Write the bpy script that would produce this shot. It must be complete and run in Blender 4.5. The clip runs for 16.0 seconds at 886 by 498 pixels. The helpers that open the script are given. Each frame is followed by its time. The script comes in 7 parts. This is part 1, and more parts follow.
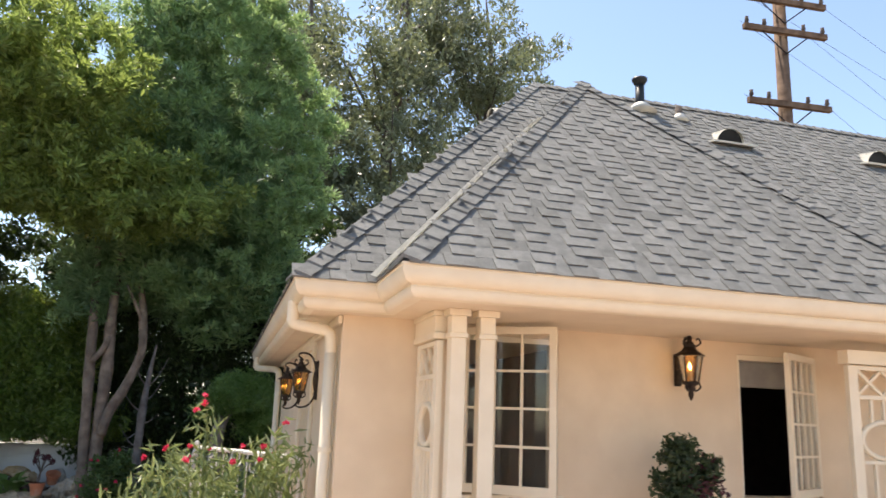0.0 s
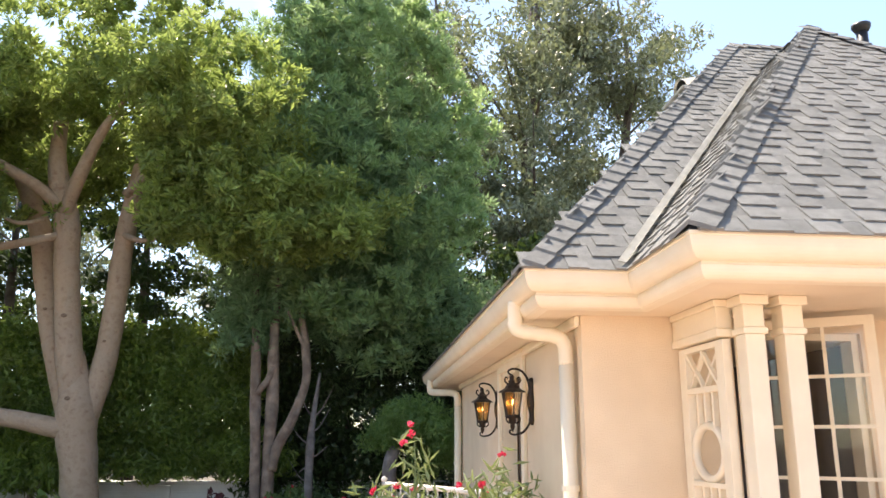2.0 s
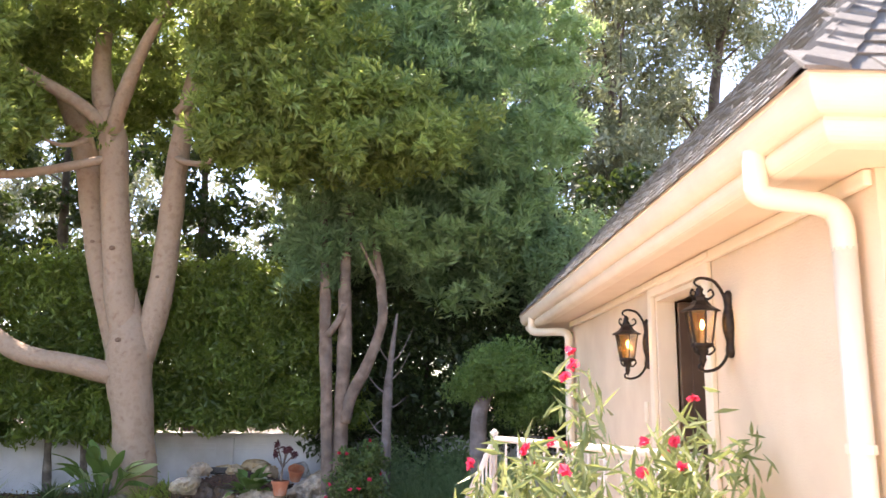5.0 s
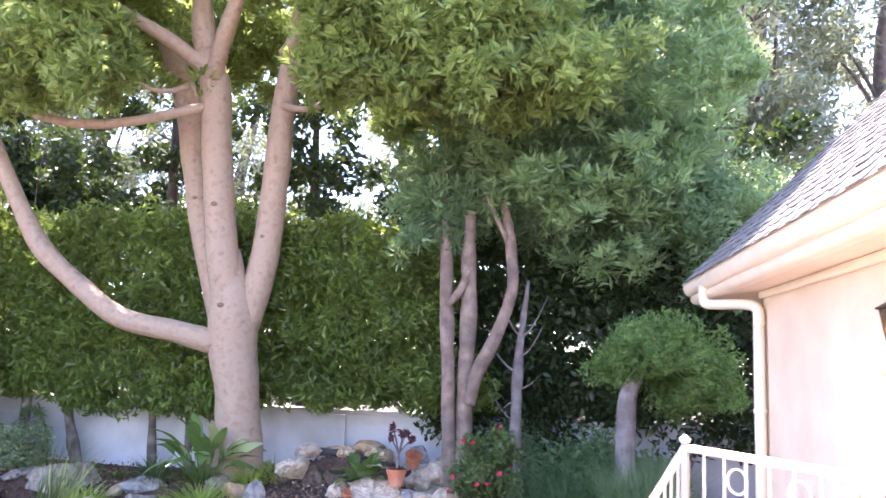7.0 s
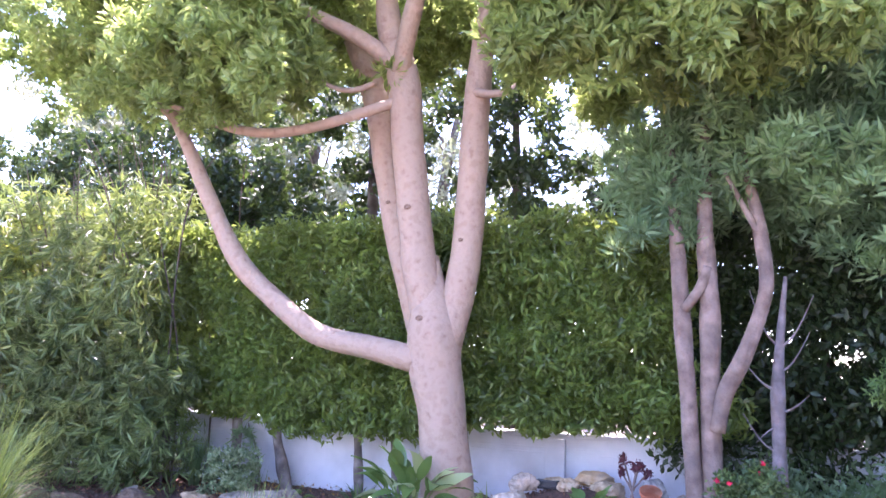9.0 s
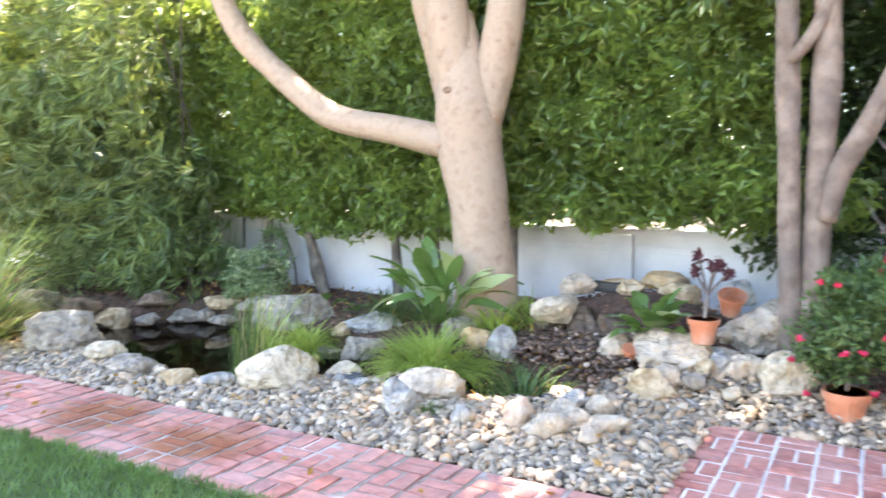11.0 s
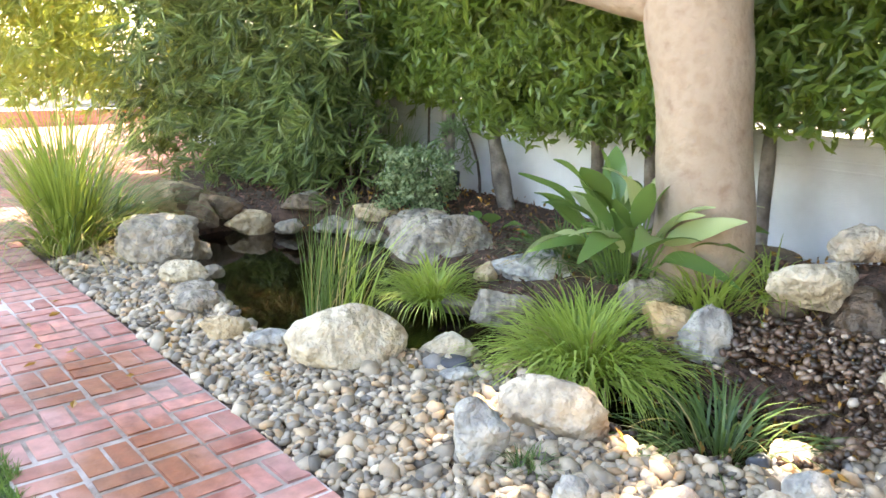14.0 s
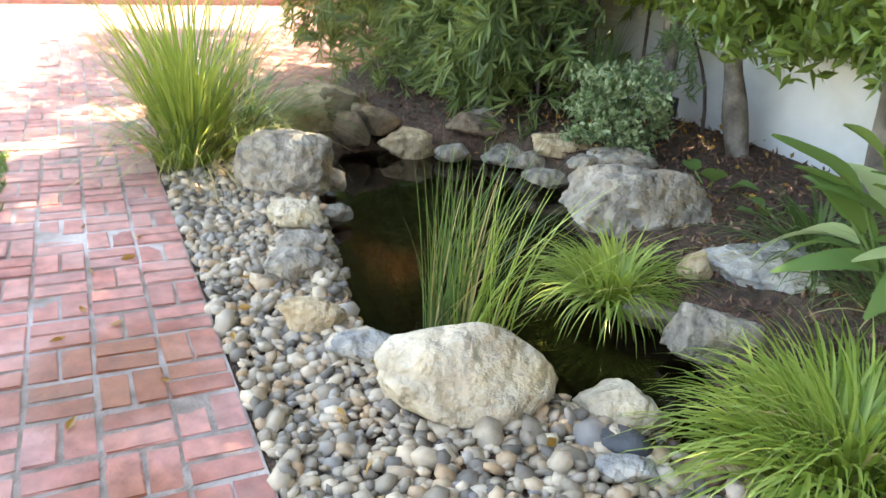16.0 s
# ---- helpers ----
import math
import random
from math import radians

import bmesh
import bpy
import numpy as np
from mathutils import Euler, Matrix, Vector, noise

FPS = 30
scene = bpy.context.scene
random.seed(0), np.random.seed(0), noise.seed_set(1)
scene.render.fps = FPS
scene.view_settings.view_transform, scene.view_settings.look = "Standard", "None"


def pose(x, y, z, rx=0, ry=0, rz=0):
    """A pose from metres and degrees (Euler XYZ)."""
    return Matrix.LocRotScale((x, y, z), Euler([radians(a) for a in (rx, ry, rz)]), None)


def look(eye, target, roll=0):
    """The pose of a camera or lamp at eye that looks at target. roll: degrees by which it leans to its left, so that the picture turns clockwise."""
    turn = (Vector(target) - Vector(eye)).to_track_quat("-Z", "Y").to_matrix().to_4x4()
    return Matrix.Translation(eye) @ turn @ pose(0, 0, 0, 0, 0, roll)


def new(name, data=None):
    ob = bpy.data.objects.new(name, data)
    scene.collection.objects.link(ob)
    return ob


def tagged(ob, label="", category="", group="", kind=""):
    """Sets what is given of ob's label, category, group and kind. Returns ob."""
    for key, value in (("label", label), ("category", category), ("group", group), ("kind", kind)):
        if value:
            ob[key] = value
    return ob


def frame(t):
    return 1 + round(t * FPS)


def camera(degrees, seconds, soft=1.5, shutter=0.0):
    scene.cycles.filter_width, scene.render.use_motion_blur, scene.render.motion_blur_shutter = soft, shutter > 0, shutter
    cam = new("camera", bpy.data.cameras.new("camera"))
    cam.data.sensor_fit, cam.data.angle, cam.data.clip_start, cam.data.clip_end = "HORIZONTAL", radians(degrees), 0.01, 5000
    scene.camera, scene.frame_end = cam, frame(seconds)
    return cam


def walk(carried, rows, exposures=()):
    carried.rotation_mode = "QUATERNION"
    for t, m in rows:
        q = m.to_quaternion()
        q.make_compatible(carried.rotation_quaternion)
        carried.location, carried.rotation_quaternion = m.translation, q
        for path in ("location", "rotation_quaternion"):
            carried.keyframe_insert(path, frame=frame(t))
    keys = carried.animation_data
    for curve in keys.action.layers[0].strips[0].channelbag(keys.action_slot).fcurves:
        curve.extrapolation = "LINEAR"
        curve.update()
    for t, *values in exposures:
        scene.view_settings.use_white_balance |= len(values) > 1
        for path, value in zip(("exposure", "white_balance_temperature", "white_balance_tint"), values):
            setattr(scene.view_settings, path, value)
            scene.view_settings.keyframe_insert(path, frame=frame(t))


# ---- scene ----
cam = camera(59.1, 16.0, 1.5, 0.3)
PATH = [
    (0, (1.798, 1.916, 1.63), (2.31, 3.8, 2.062), 2.1),
    (0.5, (1.648, 2.236, 1.638), (2.08, 4.139, 2.076), 0.1),
    (1, (1.551, 2.517, 1.647), (1.83, 4.455, 2.051), 1.0),
    (1.5, (1.483, 2.845, 1.658), (1.683, 4.784, 2.102), 0.9),
    (2, (1.388, 3.177, 1.653), (1.58, 5.109, 2.134), 0.2),
    (2.5, (1.274, 3.452, 1.653), (1.539, 5.385, 2.092), 1.9),
    (3, (1.221, 3.772, 1.66), (1.406, 5.706, 2.132), -0.8),
    (3.2, (1.2, 3.877, 1.662), (1.336, 5.82, 2.119), 0.1),
    (5.3, (1.006, 5.133, 1.554), (1.021, 7.098, 1.925), 1.4),
    (5.5, (0.947, 5.291, 1.573), (0.935, 7.259, 1.931), 2.1),
    (6, (0.914, 5.619, 1.576), (0.861, 7.601, 1.836), 2.1),
    (6.5, (0.862, 6.012, 1.627), (0.672, 7.987, 1.88), 2.2),
    (7, (0.791, 6.346, 1.657), (0.552, 8.309, 1.953), 2.4),
    (7.5, (0.647, 6.67, 1.668), (0.13, 8.585, 1.918), 0.8),
    (8, (0.572, 6.998, 1.732), (-0.377, 8.745, 1.943), 1.5),
    (8.5, (0.522, 7.255, 1.755), (-0.344, 9.038, 2.023), 1.9),
    (8.7, (0.5, 7.363, 1.754), (-0.248, 9.189, 2.081), 1.9),
    (10.8, (0.386, 9.028, 1.577), (-0.457, 10.831, 1.382), -0.3),
    (11, (0.381, 9.176, 1.563), (-0.584, 10.917, 1.367), 0.4),
    (11.5, (0.35, 9.588, 1.58), (-0.798, 11.196, 1.271), -0.5),
    (12, (0.226, 10.001, 1.562), (-1.025, 11.534, 1.265), 0.9),
    (12.5, (0.143, 10.386, 1.539), (-1.192, 11.816, 1.127), 0.4),
    (13, (0.066, 10.772, 1.538), (-1.344, 12.107, 1.058), 0.9),
    (13.5, (-0.128, 11.123, 1.511), (-1.589, 12.421, 1.084), 1.4),
    (14, (-0.273, 11.442, 1.505), (-1.751, 12.698, 1.018), 1.2),
    (14.5, (-0.418, 11.778, 1.491), (-2.007, 12.861, 0.939), 1.9),
    (15, (-0.687, 12.03, 1.435), (-2.32, 13.022, 0.844), 1.8),
    (15.5, (-0.992, 12.224, 1.476), (-2.646, 13.139, 0.823), 1.9),
    (15.9, (-1.285, 12.369, 1.471), (-2.967, 13.169, 0.743), 2.0),
    (16, (-1.354, 12.395, 1.47), (-3.028, 13.186, 0.713), 2.9),
]
EXPOSURES = [(0, 0.94, 7250, 13), (0.5, 1.18, 7250, 13), (1.5, 1.40, 7300, 14), (3.0, 1.56, 7500, 16), (5.5, 2.40, 7500, 27), (6.5, 2.78, 6900, 29), (8.0, 3.28, 5950, 47), (8.7, 3.18, 5950, 47), (11.0, 3.57, 7400, 17), (12.5, 3.64, 8150, 15), (16.0, 3.33, 8700, 12)]
walk(cam, [(t, look(eye, target, roll)) for t, eye, target, roll in PATH], EXPOSURES)

# ---- world, sun, exposure ----
SUN = Vector((-0.20, 0.36, 0.91)).normalized()
world = bpy.data.worlds.new("sky")
scene.world = world
world.use_nodes = True
wn, wl = world.node_tree.nodes, world.node_tree.links
sky = wn.new("ShaderNodeTexSky")
sky.sky_type = 'NISHITA'
sky.sun_disc = False
sky.sun_elevation = math.asin(SUN.z)
sky.sun_rotation = math.atan2(SUN.x, SUN.y)
sky.ozone_density = 2.2
sky.dust_density = 0.4
wco = wn.new("ShaderNodeTexCoord")
wmp = wn.new("ShaderNodeMapping")
wmp.inputs["Scale"].default_value = (1.0, 1.0, 2.6)
wno = wn.new("ShaderNodeTexNoise")
wno.inputs["Scale"].default_value = 2.2
wno.inputs["Detail"].default_value = 7
wra = wn.new("ShaderNodeValToRGB")
wra.color_ramp.elements[0].position, wra.color_ramp.elements[1].position = 0.58, 0.95
wmx = wn.new("ShaderNodeMixRGB")
wmx.inputs[2].default_value = (5.8, 6.1, 6.8, 1)
wl.new(wco.outputs["Generated"], wmp.inputs["Vector"])
wl.new(wmp.outputs["Vector"], wno.inputs["Vector"])
wl.new(wno.outputs["Fac"], wra.inputs["Fac"])
wl.new(wra.outputs["Color"], wmx.inputs[0])
wl.new(sky.outputs["Color"], wmx.inputs[1])
wl.new(wmx.outputs["Color"], wn["Background"].inputs["Color"])
wn["Background"].inputs["Strength"].default_value = 0.15

sun_data = bpy.data.lights.new("sun", 'SUN')
sun_data.energy = 4.2
sun_data.angle = radians(0.6)
sun_data.color = (1.0, 0.95, 0.87)
sun = new("sun", sun_data)
sun.matrix_world = look(SUN * 60, (0, 0, 0))


# ---- materials ----
def mat(name, colour, second=None, rough=0.7, scale=8.0, detail=6.0, bump=0.0, bump_scale=60.0, metal=0.0, contrast=(0.35, 0.65),
        island=0.0, objrand=0.0, spec=0.5, stain=None, stain_scale=1.5, coords="Object", relief=0.02):
    """A surface: two colours mixed by noise, fine relief, a shade of its own for each piece."""
    m = bpy.data.materials.new(name)
    m.use_nodes = True
    n, l = m.node_tree.nodes, m.node_tree.links
    b = n["Principled BSDF"]
    b.inputs["Roughness"].default_value = rough
    b.inputs["Metallic"].default_value = metal
    b.inputs["Specular IOR Level"].default_value = spec
    co = n.new("ShaderNodeTexCoord")
    no = n.new("ShaderNodeTexNoise")
    no.inputs["Scale"].default_value = scale
    no.inputs["Detail"].default_value = detail
    l.new(co.outputs[coords], no.inputs["Vector"])
    ra = n.new("ShaderNodeValToRGB")
    ra.color_ramp.elements[0].position, ra.color_ramp.elements[1].position = contrast
    ra.color_ramp.elements[0].color = (*colour, 1)
    ra.color_ramp.elements[1].color = (*(second or [min(1, c * 1.25) for c in colour]), 1)
    l.new(no.outputs["Fac"], ra.inputs["Fac"])
    out = ra.outputs["Color"]
    if stain:
        s = n.new("ShaderNodeTexNoise")
        s.inputs["Scale"].default_value = stain_scale
        s.inputs["Detail"].default_value = 5
        l.new(co.outputs[coords], s.inputs["Vector"])
        sr = n.new("ShaderNodeValToRGB")
        sr.color_ramp.elements[0].position, sr.color_ramp.elements[1].position = 0.48, 0.72
        l.new(s.outputs["Fac"], sr.inputs["Fac"])
        mx = n.new("ShaderNodeMixRGB")
        mx.inputs[2].default_value = (*stain, 1)
        l.new(sr.outputs["Color"], mx.inputs[0])
        l.new(out, mx.inputs[1])
        out = mx.outputs["Color"]
    for amount, node, socket in ((island, "ShaderNodeNewGeometry", "Random Per Island"), (objrand, "ShaderNodeObjectInfo", "Random")):
        if amount:
            g = n.new(node)
            mr = n.new("ShaderNodeMapRange")
            mr.inputs["To Min"].default_value, mr.inputs["To Max"].default_value = 1 - amount, 1 + amount
            l.new(g.outputs[socket], mr.inputs["Value"])
            hs = n.new("ShaderNodeHueSaturation")
            l.new(mr.outputs["Result"], hs.inputs["Value"])
            l.new(out, hs.inputs["Color"])
            out = hs.outputs["Color"]
    l.new(out, b.inputs["Base Color"])
    if bump:
        bn = n.new("ShaderNodeTexNoise")
        bn.inputs["Scale"].default_value = bump_scale
        bn.inputs["Detail"].default_value = 8
        l.new(co.outputs[coords], bn.inputs["Vector"])
        bp = n.new("ShaderNodeBump")
        bp.inputs["Strength"].default_value = bump
        bp.inputs["Distance"].default_value = relief
        l.new(bn.outputs["Fac"], bp.inputs["Height"])
        l.new(bp.outputs["Normal"], b.inputs["Normal"])
    return m


def leaf_mat(name, dark, light, glow, trans=0.4, rough=0.45, patch=0.0, patch_scale=3.0):
    """Foliage: each leaf has its own shade; light comes through."""
    m = bpy.data.materials.new(name)
    m.use_nodes = True
    n, l = m.node_tree.nodes, m.node_tree.links
    b = n["Principled BSDF"]
    b.inputs["Roughness"].default_value = rough
    g = n.new("ShaderNodeNewGeometry")
    ra = n.new("ShaderNodeValToRGB")
    ra.color_ramp.elements[0].color, ra.color_ramp.elements[1].color = (*dark, 1), (*light, 1)
    ra.color_ramp.elements[0].position, ra.color_ramp.elements[1].position = 0.1, 0.95
    l.new(g.outputs["Random Per Island"], ra.inputs["Fac"])
    l.new(ra.outputs["Color"], b.inputs["Base Color"])
    t = n.new("ShaderNodeBsdfTranslucent")
    t.inputs["Color"].default_value = (*glow, 1)
    if patch:
        no = n.new("ShaderNodeTexNoise")
        no.inputs["Scale"].default_value, no.inputs["Detail"].default_value = patch_scale, 4
        l.new(g.outputs["Position"], no.inputs["Vector"])
        mr = n.new("ShaderNodeMapRange")
        mr.inputs["From Min"].default_value, mr.inputs["From Max"].default_value = 0.32, 0.68
        mr.inputs["To Min"].default_value, mr.inputs["To Max"].default_value = 1 - patch, 1 + patch
        l.new(no.outputs["Fac"], mr.inputs["Value"])
        hs = n.new("ShaderNodeHueSaturation")
        l.new(mr.outputs["Result"], hs.inputs["Value"])
        l.new(ra.outputs["Color"], hs.inputs["Color"])
        l.new(hs.outputs["Color"], b.inputs["Base Color"])
    mx = n.new("ShaderNodeMixShader")
    mx.inputs["Fac"].default_value = trans
    l.new(b.outputs["BSDF"], mx.inputs[1])
    l.new(t.outputs["BSDF"], mx.inputs[2])
    l.new(mx.outputs["Shader"], n["Material Output"].inputs["Surface"])
    return m


def tile_mat(name, ramp, rough, bump=0.5, bump_scale=90.0, objrand=True, spec=0.4, mottle=0.35):
    """Pieces that each take their own colour from a ramp."""
    m = bpy.data.materials.new(name)
    m.use_nodes = True
    n, l = m.node_tree.nodes, m.node_tree.links
    b = n["Principled BSDF"]
    b.inputs["Roughness"].default_value = rough
    b.inputs["Specular IOR Level"].default_value = spec
    if objrand:
        r = n.new("ShaderNodeObjectInfo").outputs["Random"]
    else:
        r = n.new("ShaderNodeNewGeometry").outputs["Random Per Island"]
    ra = n.new("ShaderNodeValToRGB")
    while len(ra.color_ramp.elements) < len(ramp):
        ra.color_ramp.elements.new(0.5)
    for i, (p, c) in enumerate(ramp):
        ra.color_ramp.elements[i].position = p
        ra.color_ramp.elements[i].color = (*c, 1)
    l.new(r, ra.inputs["Fac"])
    co = n.new("ShaderNodeTexCoord")
    no = n.new("ShaderNodeTexNoise")
    no.inputs["Scale"].default_value = 14
    no.inputs["Detail"].default_value = 8
    geo = n.new("ShaderNodeNewGeometry")
    l.new(geo.outputs["Position"], no.inputs["Vector"])
    mr = n.new("ShaderNodeMapRange")
    mr.inputs["From Min"].default_value, mr.inputs["From Max"].default_value = 0.3, 0.7
    mr.inputs["To Min"].default_value, mr.inputs["To Max"].default_value = 1 - mottle, 1 + mottle
    l.new(no.outputs["Fac"], mr.inputs["Value"])
    hs = n.new("ShaderNodeHueSaturation")
    l.new(mr.outputs["Result"], hs.inputs["Value"])
    l.new(ra.outputs["Color"], hs.inputs["Color"])
    l.new(hs.outputs["Color"], b.inputs["Base Color"])
    bn = n.new("ShaderNodeTexNoise")
    bn.inputs["Scale"].default_value = bump_scale
    bn.inputs["Detail"].default_value = 6
    l.new(geo.outputs["Position"], bn.inputs["Vector"])
    bp = n.new("ShaderNodeBump")
    bp.inputs["Strength"].default_value = bump
    bp.inputs["Distance"].default_value = 0.01
    l.new(bn.outputs["Fac"], bp.inputs["Height"])
    l.new(bp.outputs["Normal"], b.inputs["Normal"])
    return m


M_STUCCO = mat("stucco", (0.73, 0.58, 0.405), (0.80, 0.65, 0.465), 0.9, 3, bump=0.25, bump_scale=120, stain=(0.69, 0.545, 0.375), stain_scale=0.9)
M_TRIM = mat("cream_paint", (0.80, 0.69, 0.515), (0.85, 0.745, 0.565), 0.5, 5, bump=0.06, bump_scale=40)
M_SOFFIT = mat("soffit_paint", (0.74, 0.61, 0.44), (0.79, 0.66, 0.48), 0.7, 4, bump=0.02)
M_BRONZE = mat("dark_bronze", (0.020, 0.014, 0.011), (0.05, 0.035, 0.025), 0.45, 30, metal=0.6, bump=0.15)
M_BLACK = mat("black_paint", (0.012, 0.012, 0.013), (0.02, 0.02, 0.02), 0.5, 20)
M_FLASH = mat("galvanised_flashing", (0.60, 0.57, 0.49), (0.74, 0.71, 0.62), 0.5, 12, metal=0.1, bump=0.1)
M_ROOFBASE = mat("roofing_felt", (0.05, 0.05, 0.05), (0.08, 0.08, 0.08), 0.95, 20, bump=0.3)
M_SHINGLE = tile_mat("asphalt_shingle", [(0, (0.185, 0.183, 0.168)), (0.45, (0.215, 0.212, 0.196)), (1, (0.255, 0.251, 0.232))], 0.95, 0.8, 220, True, 0.2, 0.14)
M_SHINGLE_REST = tile_mat("asphalt_shingle_rest", [(0, (0.185, 0.183, 0.168)), (0.45, (0.215, 0.212, 0.196)), (1, (0.255, 0.251, 0.232))], 0.95, 0.8, 220, False, 0.2, 0.14)
# Dark brown stands in for the dimness of the unlit room
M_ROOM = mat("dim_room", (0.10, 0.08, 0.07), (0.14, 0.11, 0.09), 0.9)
M_WOODDOOR = mat("dark_door", (0.07, 0.045, 0.03), (0.11, 0.07, 0.045), 0.5, 6, bump=0.1)
M_POLE = mat("weathered_pole", (0.13, 0.075, 0.045), (0.24, 0.15, 0.095), 0.9, 6, bump=0.5, bump_scale=30)
M_WALL = mat("white_garden_wall", (0.62, 0.64, 0.66), (0.74, 0.75, 0.76), 0.85, 2.5, bump=0.2, bump_scale=80, stain=(0.45, 0.45, 0.44), stain_scale=1.1)
M_BARK = mat("smooth_bark", (0.32, 0.228, 0.155), (0.435, 0.335, 0.245), 0.85, 9, 12, bump=0.7, bump_scale=22, stain=(0.27, 0.18, 0.12), stain_scale=9.0)
M_BARK2 = mat("brown_bark", (0.15, 0.105, 0.078), (0.29, 0.22, 0.17), 0.9, 7, 10, bump=0.7, bump_scale=30, stain=(0.14, 0.11, 0.09), stain_scale=3)
M_BARK3 = mat("dark_bark", (0.08, 0.06, 0.05), (0.15, 0.12, 0.10), 0.9, 7, bump=0.6, bump_scale=30)
M_PALEBARK = mat("pale_grey_bark", (0.15, 0.13, 0.122), (0.29, 0.255, 0.245), 0.9, 8, 10, bump=0.6, bump_scale=30, stain=(0.17, 0.14, 0.125), stain_scale=5)
M_KNOT = mat("bark_knot", (0.13, 0.08, 0.05), (0.24, 0.16, 0.11), 0.9, 40, bump=0.6, bump_scale=60)
M_STEM = mat("hedge_stem_bark", (0.13, 0.105, 0.085), (0.30, 0.26, 0.215), 0.9, 9, 10, bump=0.8, bump_scale=34, stain=(0.10, 0.085, 0.07), stain_scale=4)
M_SOIL = mat("mulch_soil", (0.045, 0.025, 0.017), (0.13, 0.072, 0.047), 0.95, 22, 10, bump=1.0, bump_scale=70, stain=(0.07, 0.05, 0.03))
M_GROUND = mat("earth", (0.10, 0.08, 0.055), (0.17, 0.14, 0.10), 0.95, 1.2, bump=0.5)
M_LAWN = mat("lawn_soil", (0.035, 0.055, 0.016), (0.06, 0.085, 0.028), 0.95, 6, bump=0.8, bump_scale=60)
M_MORTAR = mat("mossy_mortar", (0.17, 0.125, 0.095), (0.33, 0.265, 0.225), 0.95, 9, bump=0.5, bump_scale=90, stain=(0.68, 0.60, 0.56), stain_scale=1.5)
M_MORTAR_PALE = mat("whitish_mortar", (0.62, 0.56, 0.53), (0.76, 0.71, 0.67), 0.95, 9, bump=0.5, bump_scale=90, stain=(0.45, 0.38, 0.34), stain_scale=2.0)
BRICKS = [(0, (0.31, 0.105, 0.08)), (0.25, (0.42, 0.155, 0.12)), (0.55, (0.46, 0.20, 0.16)), (0.8, (0.40, 0.145, 0.11)), (1, (0.36, 0.17, 0.15))]
M_TERRA = mat("terracotta", (0.50, 0.16, 0.075), (0.60, 0.23, 0.12), 0.85, 9, bump=0.2, stain=(0.55, 0.32, 0.22), stain_scale=6)
M_RAIL = mat("white_railing_paint", (0.78, 0.72, 0.64), (0.84, 0.79, 0.72), 0.45, 14, bump=0.1)
M_TERRACE = mat("terrace_paving", (0.46, 0.33, 0.26), (0.56, 0.42, 0.34), 0.9, 1.5, bump=0.2, stain=(0.45, 0.33, 0.26))
M_CONC = mat("pale_concrete", (0.32, 0.29, 0.26), (0.44, 0.40, 0.36), 0.9, 2, bump=0.2)


def brick_mat(name, objrand):
    """Red brick, worn and chalky, with a wet brown patch here and there."""
    m = tile_mat(name, BRICKS, 0.75, 0.4, 45, objrand, 0.45, 0.32)
    n, l = m.node_tree.nodes, m.node_tree.links
    b = n["Principled BSDF"]
    base = b.inputs["Base Color"].links[0].from_socket
    geo = n.new("ShaderNodeNewGeometry")
    chalk = n.new("ShaderNodeTexNoise")
    chalk.inputs["Scale"].default_value, chalk.inputs["Detail"].default_value = 3.2, 9
    l.new(geo.outputs["Position"], chalk.inputs["Vector"])
    cr = n.new("ShaderNodeValToRGB")
    cr.color_ramp.elements[0].position, cr.color_ramp.elements[1].position = 0.38, 0.80
    cr.color_ramp.elements[1].color = (0.65, 0.65, 0.65, 1)
    l.new(chalk.outputs["Fac"], cr.inputs["Fac"])
    mx = n.new("ShaderNodeMixRGB")
    mx.inputs[2].default_value = (0.52, 0.32, 0.27, 1)
    l.new(cr.outputs["Color"], mx.inputs[0])
    l.new(base, mx.inputs[1])
    wet = None
    for x, y, r in ((-3.90, 12.37, 0.38), (-2.98, 12.28, 0.36), (-3.98, 12.14, 0.16)):
        d = n.new("ShaderNodeVectorMath")
        d.operation = 'DISTANCE'
        d.inputs[1].default_value = (x, y, 0)
        l.new(geo.outputs["Position"], d.inputs[0])
        wob = n.new("ShaderNodeMath")
        wob.operation = 'MULTIPLY_ADD'
        wob.inputs[1].default_value = 0.5
        l.new(chalk.outputs["Fac"], wob.inputs[0])
        l.new(d.outputs["Value"], wob.inputs[2])
        mr = n.new("ShaderNodeMapRange")
        mr.inputs["From Min"].default_value, mr.inputs["From Max"].default_value = r + 0.08, r + 0.32
        mr.inputs["To Min"].default_value, mr.inputs["To Max"].default_value = 1, 0
        l.new(wob.outputs["Value"], mr.inputs["Value"])
        if wet is None:
            wet = mr.outputs["Result"]
        else:
            a = n.new("ShaderNodeMath")
            a.operation = 'MAXIMUM'
            l.new(wet, a.inputs[0])
            l.new(mr.outputs["Result"], a.inputs[1])
            wet = a.outputs["Value"]
    wm = n.new("ShaderNodeMixRGB")
    wm.blend_type = 'MULTIPLY'
    wm.inputs[2].default_value = (0.60, 0.44, 0.24, 1)
    l.new(wet, wm.inputs[0])
    l.new(mx.outputs["Color"], wm.inputs[1])
    l.new(wm.outputs["Color"], b.inputs["Base Color"])
    rr = n.new("ShaderNodeMapRange")
    rr.inputs["To Min"].default_value, rr.inputs["To Max"].default_value = 0.78, 0.62
    l.new(wet, rr.inputs["Value"])
    l.new(rr.outputs["Result"], b.inputs["Roughness"])
    return m


